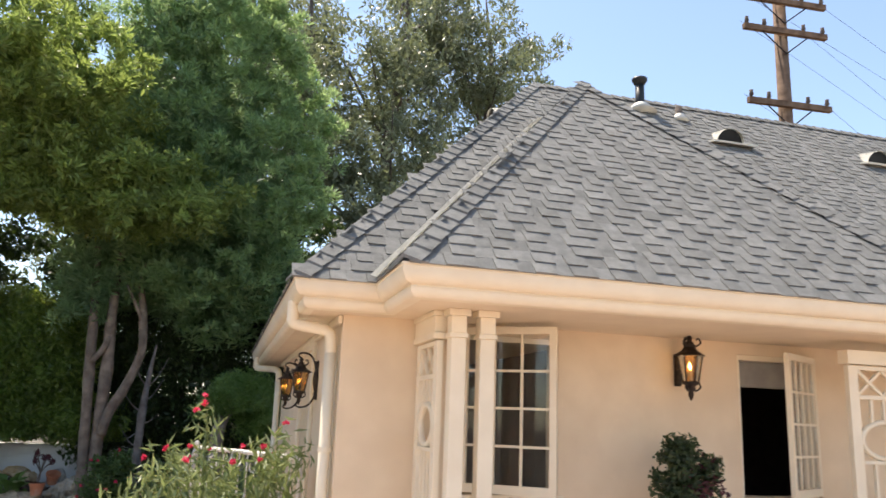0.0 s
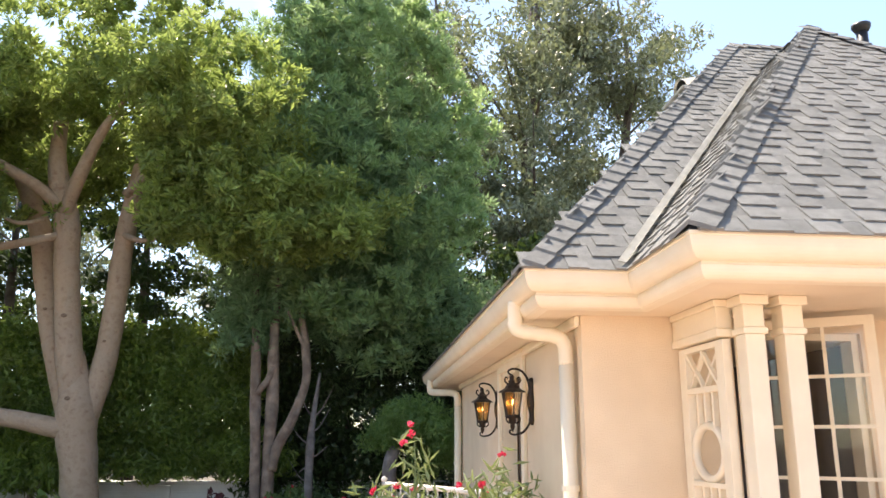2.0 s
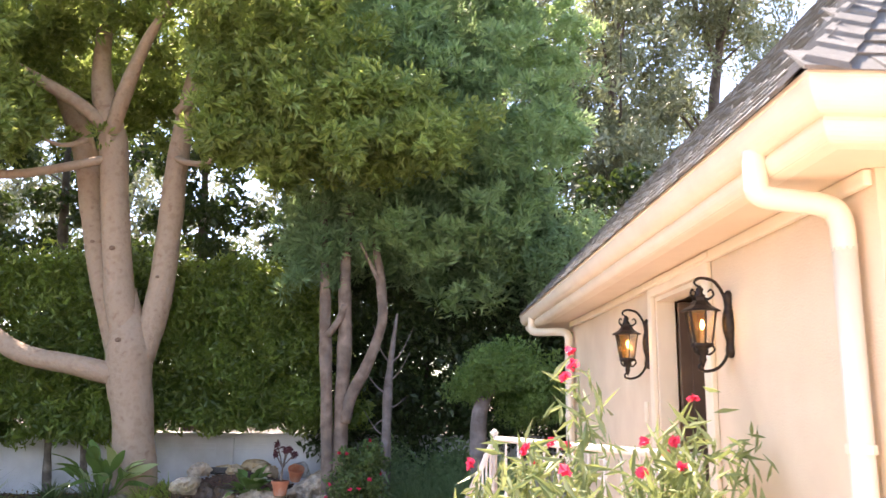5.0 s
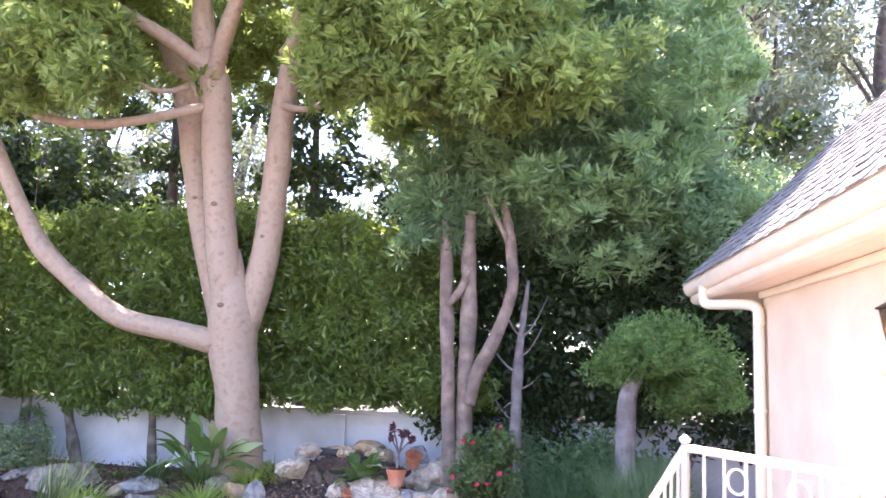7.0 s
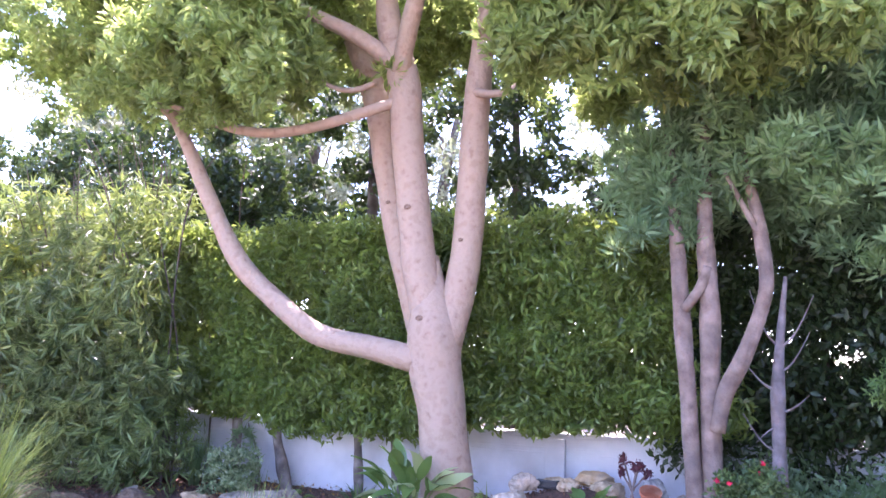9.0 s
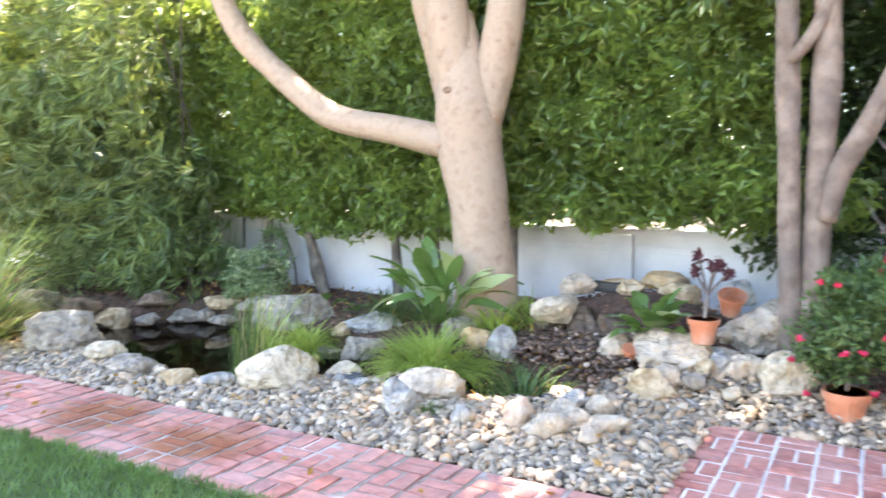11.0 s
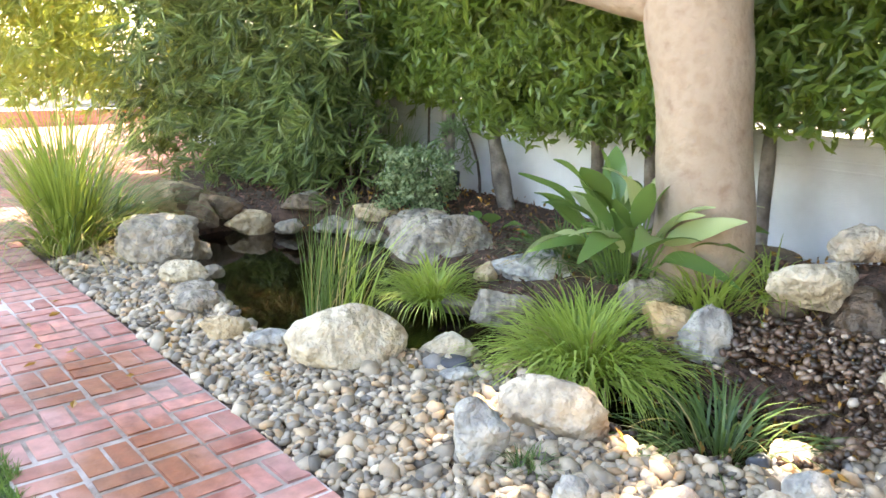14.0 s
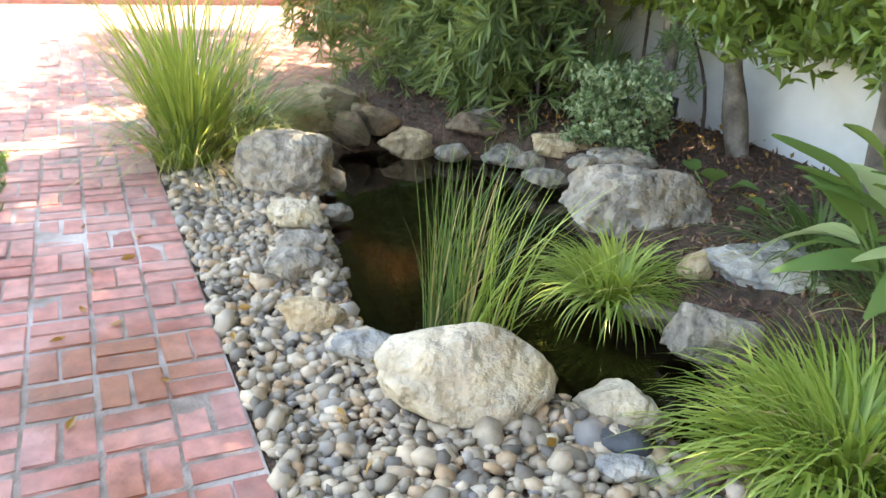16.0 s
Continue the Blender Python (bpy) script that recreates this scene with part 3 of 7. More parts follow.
gz = 0.13 * sstep(13.9, 15.3, gy) + 0.04 * sstep(12.9, 13.4, gy) + 0.42 * fall(gx, gy) + 0.12 * np.exp(-((gx + 0.75) / 0.6) ** 2 - ((gy - 14.75) / 0.4) ** 2)
gz += 0.20 * np.exp(-((gx + 2.65) / 0.75) ** 2 - ((gy - 15.25) / np.where(gy < 15.25, 0.36, 0.9)) ** 2)
gz += 0.02 * np.sin(gx * 3.1) * np.cos(gy * 2.7)
gz *= sstep(12.76, 12.95, gy)
gz *= 1 - (1 - sstep(14.14, 14.55, gy)) * sstep(-0.62, -0.40, gx)
gz -= 0.012
gz = np.where((gx > -0.42) & (gx < 2.6) & (gy < 14.10), -0.3, gz)
gz = np.where(gx < -6.35 - (gy - 12.76) * 1.25, -0.3, gz)
gz -= blur(inside(gx, gy, POND).astype(float), 2) * (0.17 + 0.85 * np.clip(gz, 0, 0.3))
gz -= blur(inside(gx, gy, DEEP).astype(float), 3) * 0.5


def height(x, y):
    """The bed's height at a place."""
    i = int(np.clip(round((x - GX[0]) / GS), 0, len(GX) - 1))
    j = int(np.clip(round((y - GY[0]) / GS), 0, len(GY) - 1))
    return float(gz[i, j]) if y > 12.76 else 0.0


nx, ny = len(GX), len(GY)
ij = (np.arange(nx - 1)[:, None] * ny + np.arange(ny - 1)[None, :]).ravel()
bed = raw("ground", np.stack([gx.ravel(), gy.ravel(), gz.ravel()], 1), np.stack([ij, ij + ny, ij + ny + 1, ij + 1], 1), M_SOIL, smooth=True)
tagged(bed, "dark mulched planting bed with a sunken pond", "ground", kind="structure")

plain = put_bm("ground", boxes((-400, 400, -400, 900, -1.2, -0.9)), M_GROUND)
tagged(plain, "dry brown earth reaching to the distance", "ground", kind="structure")
fills = put_bm("ground", boxes((-60, -12.0, -40, 60, -0.9, -0.02), (-12.0, -3.0, -40, 9.0, -0.9, -0.02), (-3.0, 60, -40, -9.0, -0.9, -0.02), (17.0, 60, -9.0, 9.0, -0.9, -0.02), (6.0, 60, 9.0, 60, -0.9, -0.02), (-12.0, 6.0, 17.3, 60, -0.9, -0.03)), M_GROUND)
tagged(fills, "bare brown yard soil around the garden", "ground", kind="structure")
front = put_bm("pavement_front", boxes((-3.0, 17.0, -9.0, 7.39, -0.3, -0.012)), M_TERRACE)
tagged(front, "pale pinkish terrace paving before the house", "pavement", kind="structure")
lawn = put_bm("lawn", boxes((-7.2, -3.0, 5.0, 7.39, -0.2, -0.005), (-7.2, -0.39, 7.39, 11.885, -0.2, -0.005)), M_LAWN)
tagged(lawn, "short mown green lawn beside the brick path", "lawn", kind="structure")
n = 46000
p = np.stack([RNG.uniform(-6.9, -1.6, n), 11.90 - 1.9 * RNG.uniform(0, 1, n) ** 1.3, np.zeros(n)], 1)
p[:, 1] += 0.02 * np.sin(p[:, 0] * 17) + 0.015 * np.sin(p[:, 0] * 41)
ang = RNG.uniform(0, 2 * np.pi, n)
side = np.stack([np.cos(ang), np.sin(ang), np.zeros(n)], 1)
tip = np.stack([RNG.normal(0, 0.024, n), RNG.normal(0, 0.024, n), RNG.uniform(0.02, 0.065, n)], 1)
v = np.stack([p - side * 0.0032, p + side * 0.0032, p + tip], 1)
grass = raw("lawn_grass", v.reshape(-1, 3), np.arange(3 * n).reshape(-1, 3), L_LAWN)
tagged(grass, "short mown green grass blades on the lawn", "grass", kind="stuff")

# water
bm = bmesh.new()
f = bm.faces.new([bm.verts.new((x, y, -0.055)) for x, y in POND])
bmesh.ops.triangulate(bm, faces=[f])
water = put_bm("water", bm, M_WATER)
tagged(water, "dark still pond water with brown reflections", "water", kind="structure")

# garden wall
WALL_Y = 16.66
wall = put_bm("wall_garden", boxes((-13, 3.8, WALL_Y, WALL_Y + 0.2, -0.3, 0.98)), M_WALL)
tagged(wall, "low white painted block garden wall with stains", "wall", kind="structure")
part("coping", boxes((-13, 3.8, WALL_Y - 0.03, WALL_Y + 0.23, 0.98, 1.035), bevel=0.012), M_WALL, wall)
for x in (-10.2, -1.77, 1.6):
    part("pilaster", boxes((x - 0.12, x + 0.12, WALL_Y - 0.06, WALL_Y - 0.003, -0.3, 0.975), bevel=0.01), M_WALL, wall)
# hollow block courses show as fine ledges under the coping
for z in (0.86, 0.80):
    part("ledge", boxes((-13, 3.8, WALL_Y - 0.012, WALL_Y - 0.002, z, z + 0.018), bevel=0.004), M_WALL, wall)


# ---- house ----
EX, EY, PX, PY, FY = 2.19, 7.04, 2.735, 6.24, 14.06
EZ, KX, KY = 2.53, 1.086, 0.946
RY = (EY + FY) / 2
RZ = EZ + KY * (RY - EY)
RX = EX + (RZ - EZ) / KX
AX2 = 7.25
AZ = 5.235
ATX = PX + (AZ - EZ) / KX
ATY = PY + (AZ - EZ) / KY
XR = 17.0
WX, WY = 2.58, 7.40


def wall_with_openings(name, label, axis, a0, a1, c0, c1, z0, z1, openings):
    """A wall along x or y of thickness c0..c1 with openings (a, a, z, z) cut through it."""
    bm = bmesh.new()
    cuts = sorted(openings)
    rows, at = [], a0
    for o0, o1, zb, zt in cuts:
        rows.append((at, o0, z0, z1))
        rows.append((o0, o1, z0, zb))
        rows.append((o0, o1, zt, z1))
        at = o1
    rows.append((at, a1, z0, z1))
    for r0, r1, q0, q1 in rows:
        if axis == "x":
            box(bm, r0, r1, c0, c1, q0, q1)
        else:
            box(bm, c0, c1, r0, r1, q0, q1)
    return tagged(put_bm(name, bm, M_STUCCO), label, "wall", kind="structure")


wall_with_openings("wall_front", "cream peach stucco house front wall", "x", WX, XR, WY, WY + 0.2, -0.9, 2.42, [(3.42, 4.22, 1.14, 2.27), (5.78, 6.52, 1.14, 2.25)])
wall_with_openings("wall_side", "cream peach stucco house side wall", "y", WY + 0.2, 12.6, WX, WX + 0.12, -0.9, 2.42, [(9.04, 9.95, 0.28, 2.23)])
tagged(put_bm("wall_back", boxes((WX, XR, 12.6, 12.8, -0.9, 2.42), (XR - 0.2, XR, WY + 0.2, 12.6, -0.9, 2.42)), M_STUCCO), "plain stucco house rear walls", "wall", kind="structure")
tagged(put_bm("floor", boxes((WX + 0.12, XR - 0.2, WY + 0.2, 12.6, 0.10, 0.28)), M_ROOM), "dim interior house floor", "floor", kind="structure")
tagged(put_bm("ceiling", boxes((WX + 0.12, XR - 0.2, WY + 0.2, 12.6, 2.30, 2.40)), M_SOFFIT), "plain interior house ceiling", "ceiling", kind="structure")
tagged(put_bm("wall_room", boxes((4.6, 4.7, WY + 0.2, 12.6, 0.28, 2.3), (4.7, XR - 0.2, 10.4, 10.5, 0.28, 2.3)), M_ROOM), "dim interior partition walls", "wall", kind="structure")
tagged(put_bm("soffit", boxes((EX + 0.10, WX, EY + 0.1, 13.95, 2.345, 2.385), (WX, XR, 12.8, 13.95, 2.345, 2.385), (WX, PX + 0.1, EY + 0.1, WY, 2.345, 2.385), (PX + 0.1, XR, PY + 0.1, WY, 2.345, 2.385)), M_SOFFIT),
       "cream painted boarded roof soffit", "soffit", kind="structure")

# eaves gutter and cornice, mitred round the corners
gutter = thing("roof_gutter", "cream painted moulded eaves gutter and cornice", "gutter")
PROFILE = [(0.0, 2.530), (0.0, 2.516), (0.006, 2.512)] + [(0.006 + 0.060 * (1 - math.cos(k * 0.196)), 2.508 - 0.092 * math.sin(k * 0.196)) for k in range(9)]
PROFILE += [(0.078, 2.416), (0.079, 2.404), (0.072, 2.400)] + [(0.072 + 0.05 * (1 - math.cos(k * 0.262)), 2.396 - 0.056 * math.sin(k * 0.262)) for k in range(7)] + [(0.160, 2.338), (0.160, 2.49), (0.02, 2.49), (0.015, 2.530)]
LINE = [(EX, FY), (EX, EY), (PX, EY), (PX, PY), (XR, PY)]
bm = bmesh.new()
rings = []
for i, (x, y) in enumerate(LINE):
    d0 = Vector(LINE[i]) - Vector(LINE[i - 1]) if i else Vector(LINE[1]) - Vector(LINE[0])
    d1 = Vector(LINE[i + 1]) - Vector(LINE[i]) if i < len(LINE) - 1 else d0
    n0, n1 = Vector((-d0.y, d0.x)).normalized(), Vector((-d1.y, d1.x)).normalized()
    mi = (n0 + n1) / max(0.2, 1 + n0.dot(n1))
    rings.append([bm.verts.new((x + mi.x * o, y + mi.y * o, z)) for o, z in PROFILE])
for a, b2 in zip(rings, rings[1:]):
    for k in range(len(PROFILE)):
        bm.faces.new((a[k], a[(k + 1) % len(PROFILE)], b2[(k + 1) % len(PROFILE)], b2[k]))
bm.faces.new(rings[0]); bm.faces.new(rings[-1][::-1])
bmesh.ops.recalc_face_normals(bm, faces=bm.faces[:])
part("cornice", bm, M_TRIM, gutter)
part("frieze", boxes((WX - 0.035, WX - 0.002, WY + 0.01, 12.8, 2.285, 2.343), bevel=0.01), M_TRIM, gutter)
for x, y, wx, dy in ((EX + 0.05, 7.55, 2.52, -0.03), (EX + 0.05, 13.35, 2.52, -0.65)):
    ds = thing("downspout", "cream painted round rain downspout on the wall", "downspout", group="downspouts of the house")
    part("elbow", limb([(x, y, 2.44, 0.042), (x, y, 2.34, 0.042), (x + 0.02, y + dy * 0.15, 2.275, 0.042), (wx - 0.07, y + dy * 0.8, 2.245, 0.042), (wx - 0.01, y + dy, 2.20, 0.042), (wx, y + dy, 2.08, 0.042)], 6, 12, 0), M_TRIM, ds, smooth=True)
    run = part("pipe", tube([(wx, y + dy, 2.09), (wx, y + dy, -0.05)], 0.042, 12), M_TRIM, ds, smooth=True)
    part("strap", tube([(wx, y + dy, 1.40), (wx, y + dy, 1.43)], 0.05, 12), M_TRIM, run)

# roof body
roof = thing("house_roof", "steep hipped roof of weathered grey asphalt shingles", "roof")
tagged(roof, kind="structure")
bm = bmesh.new()
V = {k: bm.verts.new(c) for k, c in dict(a=(EX, EY, EZ), b=(EX, FY, EZ), c=(RX, RY, RZ), d=(XR, RY, RZ), e=(XR, EY, EZ), f=(XR, FY, EZ)).items()}
bm.faces.new([V[k] for k in "aedc"]); bm.faces.new([V[k] for k in "acb"]); bm.faces.new([V[k] for k in "bcdf"])
bm.faces.new([V[k] for k in "abfe"])
part("roof_deck", bm, M_ROOFBASE, roof)
bm = bmesh.new()
yA = EY + (AZ - EZ) / KY
A = [bm.verts.new(c) for c in ((PX, PY, EZ + 0.003), (AX2, PY, EZ + 0.003), (ATX, ATY, AZ), (PX, EY, EZ + 0.003), (AX2, EY, EZ + 0.003), (ATX, yA, AZ))]
bm.faces.new((A[0], A[1], A[2])); bm.faces.new((A[0], A[2], A[5], A[3])); bm.faces.new((A[1], A[4], A[5], A[2])); bm.faces.new((A[0], A[3], A[4], A[1]))
part("roof_deck", bm, M_ROOFBASE, roof)

# shingles: tabs of a few widths and two thicknesses, course over course
COURSE = 0.125
TABS = {}


def tab_mesh(w, t):
    key = (round(w, 2), t)
    if key not in TABS:
        bm2 = bmesh.new()
        q = 0.165
        c = [(-w / 2, 0, 0), (w / 2, 0, 0), (w / 2, q, 0), (-w / 2, q, 0), (-w / 2, 0.0, t), (w / 2, 0.0, t), (w / 2, q, 0.003), (-w / 2, q, 0.003)]
        vs = [bm2.verts.new(k) for k in c]
        for fc in ((4, 5, 6, 7), (0, 1, 5, 4), (1, 2, 6, 5), (3, 0, 4, 7)):
            bm2.faces.new([vs[k] for k in fc])
        me = bpy.data.meshes.new("shingle")
        bm2.to_mesh(me)
        bm2.free()
        me.materials.append(M_SHINGLE)
        TABS[key] = me
    return TABS[key]


def shingle_plane(origin, u, v, poly, singles=0):
    """Lays tabs on a plane; poly in its own (u, v) metres. The lowest singles are pieces of their own, the rest one mesh."""
    u, v = Vector(u).normalized(), Vector(v).normalized()
    w = u.cross(v)
    rnd = random.Random(int(origin[0] * 100) + 5)
    vmax = max(q[1] for q in poly)
    umin, umax = min(q[0] for q in poly), max(q[0] for q in poly)
    verts, faces, done = [], [], 0
    row = 0
    while row * COURSE < vmax:
        vy = row * COURSE
        x = umin - rnd.uniform(0, 0.3)
        thick = False
        while x < umax:
            thick = not thick
            wd = rnd.choice((0.11, 0.14, 0.17, 0.20) if thick else (0.08, 0.11, 0.14))
            cx = x + wd / 2
            x += wd
            if not bool(inside(cx, vy + 0.07, poly)):
                continue
            th = 0.014 if thick else 0.004
            m4 = Matrix((u, v, w)).transposed().to_4x4()
            m4.translation = Vector(origin) + u * cx + v * (vy - 0.015) + w * 0.004
            if done < singles:
                ob = new("shingle", tab_mesh(wd - 0.003, th))
                ob.parent = roof
                ob.matrix_world = m4
                done += 1
            else:
                me = tab_mesh(wd - 0.003, th)
                b0 = len(verts)
                verts += [tuple(m4 @ k.co) for k in me.vertices]
                faces += [tuple(b0 + i for i in q.vertices) for q in me.polygons]
        row += 1
    if verts:
        ob = raw("shingles", verts, faces, M_SHINGLE_REST, roof)
        ob["kind"] = "stuff"


def caps(p0, p1, s0, s1, skip=0.0):
    """Overlapping cap shingles along a hip or ridge from p0 up to p1; s0, s1 point down the two slopes."""
    p0, p1 = Vector(p0), Vector(p1)
    d = p1 - p0
    n2 = int(d.length / 0.155)
    e = d.normalized()
    s0, s1 = Vector(s0).normalized(), Vector(s1).normalized()
    s0, s1 = (s0 - e * s0.dot(e)).normalized(), (s1 - e * s1.dot(e)).normalized()
    up = Vector((0, 0, 1))
    bm2 = bmesh.new()
    W = 0.118
    pts = []
    for lift, along in ((0.046, 0.0), (0.026, 0.185)):
        for s, k in ((s0, W), (None, 0), (s1, W)):
            pts.append(e * along + (s * k if s else Vector()) + up * lift)
    low = [q - up * 0.022 for q in pts[:3]]
    vs = [bm2.verts.new(q) for q in pts + low]
    for fc in ((0, 1, 4, 3), (1, 2, 5, 4), (6, 7, 1, 0), (7, 8, 2, 1)):
        bm2.faces.new([vs[k] for k in fc])
    bmesh.ops.recalc_face_normals(bm2, faces=bm2.faces[:])
    me = bpy.data.meshes.new("cap_shingle")
    bm2.to_mesh(me)
    bm2.free()
    me.materials.append(M_SHINGLE)
    for i in range(n2):
        ob = new("cap_shingle", me)
        ob.parent = roof
        ob.location = p0 + e * (i * d.length / n2)


sx, sy = math.hypot(1, KX), math.hypot(1, KY)
fA = ((AZ - EZ) / KX, (ATY - PY) * sy)
shingle_plane((PX, PY, EZ), (1, 0, 0), (0, 1, KY), [(0, 0), (AX2 - PX, 0), (fA[0] + 0.03, fA[1]), (fA[0] - 0.03, fA[1])], 300)
cB = (RY - EY) * sy
shingle_plane((EX, EY, EZ), (1, 0, 0), (0, 1, KY), [(0, 0), (PX - EX, 0), (ATX - EX, (yA - EY) * sy), (ATX - EX + 0.01, (yA - EY) * sy), (AX2 - EX, 0), (XR - EX, 0), (XR - EX, cB), (RX - EX, cB)])
hB = (RX - EX) * sx
shingle_plane((EX, FY, EZ), (0, -1, 0), (1, 0, KX), [(0, 0), (FY - EY, 0), (FY - RY, hB)])
aS = (ATX - PX) * sx
shingle_plane((PX, EY + 0.0, EZ), (0, -1, 0), (1, 0, KX), [(0, 0), (EY - PY, 0), (EY - ATY, aS), (EY - yA, aS)])
caps((EX, EY, EZ), (RX, RY, RZ), (-1, 0, -KX), (0, -1, -KY))
caps((PX, PY, EZ), (ATX, ATY, AZ), (-1, 0, -KX), (0, -1, -KY))
caps((AX2, PY, EZ), (ATX, ATY, AZ), (1, 0, -1.3), (0, -1, -KY))
caps((RX, RY, RZ), (XR, RY, RZ), (0, -1, -KY), (0, 1, -KY))
caps((ATX, ATY, AZ), (ATX, yA, AZ), (-1, 0, -KX), (1, 0, -0.2))
# valley flashing
q0, q1 = Vector((PX, EY, EZ)), Vector((ATX, yA, AZ))
vd = (q1 - q0)
bm = bmesh.new()
sA, sB = Vector((0.0, -1, 0)).normalized(), Vector((-1, 0, 0)).normalized()
vs = []
for q in (q0 + vd * 0.0, q1 - vd * 0.10):
    vs.append([bm.verts.new(q + sA * 0.055 + Vector((0, 0, 0.050))), bm.verts.new(q + Vector((0, 0, 0.040))), bm.verts.new(q + sB * 0.045 + Vector((0, 0, 0.050)))])
bm.faces.new((vs[0][0], vs[0][1], vs[1][1], vs[1][0])); bm.faces.new((vs[0][1], vs[0][2], vs[1][2], vs[1][1]))
bmesh.ops.solidify(bm, geom=bm.faces[:], thickness=0.006)
part("valley_flashing", bm, M_FLASH, roof, "pale metal valley flashing")
# dark drip edge under the first course
part("drip_edge", boxes((PX + 0.02, XR, PY + 0.012, PY + 0.05, EZ - 0.005, EZ + 0.012), (EX + 0.02, PX, EY + 0.012, EY + 0.05, EZ - 0.005, EZ + 0.012), (EX + 0.012, EX + 0.05, EY + 0.05, FY, EZ - 0.005, EZ + 0.012)), M_BLACK, roof)


def on_roof(x, y):
    return EZ + KY * (y - EY)


pipe = thing("vent_pipe", "black capped vent pipe with pale flashing on the roof", "vent pipe")
px, py = 6.62, 10.30
pz = on_roof(px, py)
part("pipe", tube([(px, py, pz - 0.1), (px, py, pz + 0.36)], 0.058, 16), M_BLACK, pipe, smooth=True)
part("cap", tube([(px, py, pz + 0.34), (px, py, pz + 0.40), (px, py, pz + 0.43)], [0.062, 0.098, 0.098], 16), M_BLACK, pipe, smooth=True)
part("flashing", tube([(px, py - 0.02, pz - 0.06), (px, py, pz + 0.07)], [0.2, 0.09], 16), M_FLASH, pipe, "pale metal flashing", smooth=True)
pipe = thing("vent_pipe", "small dark vent stub on the grey roof", "vent pipe")
px, py = 7.13, 10.22
pz = on_roof(px, py)
part("pipe", tube([(px, py, pz - 0.1), (px, py, pz + 0.16)], [0.05, 0.045], 12), M_BARK3, pipe, smooth=True)
part("flashing", tube([(px, py - 0.02, pz - 0.06), (px, py, pz + 0.05)], [0.12, 0.055], 12), M_FLASH, pipe, smooth=True)


def dormer_vent(x, y, z, slope, axis):
    """A half-round roof vent: white sheet hood, dark mouth, white base flange. axis: the way its mouth looks."""
    e = thing("roof_vent", "half-round white metal roof vent with dark mouth", "roof vent", group="roof vents")
    R, L = 0.19, 0.42
    bm2 = bmesh.new()
    rr = []
    for yy, r in ((0, R), (L, R * 0.9)):
        rr.append([bm2.verts.new((math.cos(a) * r, yy, max(0, math.sin(a)) * r)) for a in np.linspace(0, math.pi, 15)])
    for k in range(14):
        bm2.faces.new((rr[0][k], rr[0][k + 1], rr[1][k + 1], rr[1][k]))
    bmesh.ops.solidify(bm2, geom=bm2.faces[:], thickness=0.008)
    hood = part("hood", bm2, M_FLASH, e, smooth=True)
    bm2 = bmesh.new()
    bm2.faces.new([bm2.verts.new((math.cos(a) * R * 0.96, 0.03, math.sin(a) * R * 0.96)) for a in np.linspace(0, math.pi, 15)])
    bmesh.ops.solidify(bm2, geom=bm2.faces[:], thickness=0.02)
    part("mouth", bm2, M_BLACK, e, "black louvred mouth")
    part("flange", boxes((-0.30, 0.30, -0.12, 0.0, -0.012, 0.012)), M_FLASH, e)
    e.matrix_world = Matrix.Translation((x, y, z)) @ pose(0, 0, 0, 0, 0, axis) @ pose(0, 0, 0.02, 14, 0, 0)
    return e


for x, y in ((7.50, 9.70), (9.72, 9.70)):
    dormer_vent(x, y, on_roof(x, y), KY, 0)
vx = 4.87
dormer_vent(vx, 11.02, EZ + KX * (vx - EX), KX, -90)

# far second roof peak behind the ridge
bm = bmesh.new()
g = [bm.verts.new(c) for c in ((9.6, 10.7, 5.6), (14.0, 10.7, 5.6), (10.0, 11.0, 5.98), (14.0, 11.0, 5.98), (9.6, 11.6, 5.4), (14.0, 11.6, 5.4))]
for fc in ((0, 1, 3, 2), (2, 3, 5, 4), (0, 2, 4)):
    bm.faces.new([g[k] for k in fc])
part("rear_ridge", bm, M_SHINGLE_REST, roof)

# porch columns, trellis
for x in (3.225, 3.42):
    col = thing("porch_column", "square cream painted porch post with moulded cap", "column", group="porch columns")
    shaft = part("shaft", boxes((x - 0.05, x + 0.05, 6.70, 6.80, -0.05, 2.16), bevel=0.006), M_TRIM, col)
    part("cap", boxes((x - 0.062, x + 0.062, 6.688, 6.812, 2.16, 2.19), (x - 0.052, x + 0.052, 6.698, 6.802, 2.19, 2.30), (x - 0.072, x + 0.072, 6.678, 6.822, 2.30, 2.344), bevel=0.005), M_TRIM, shaft)


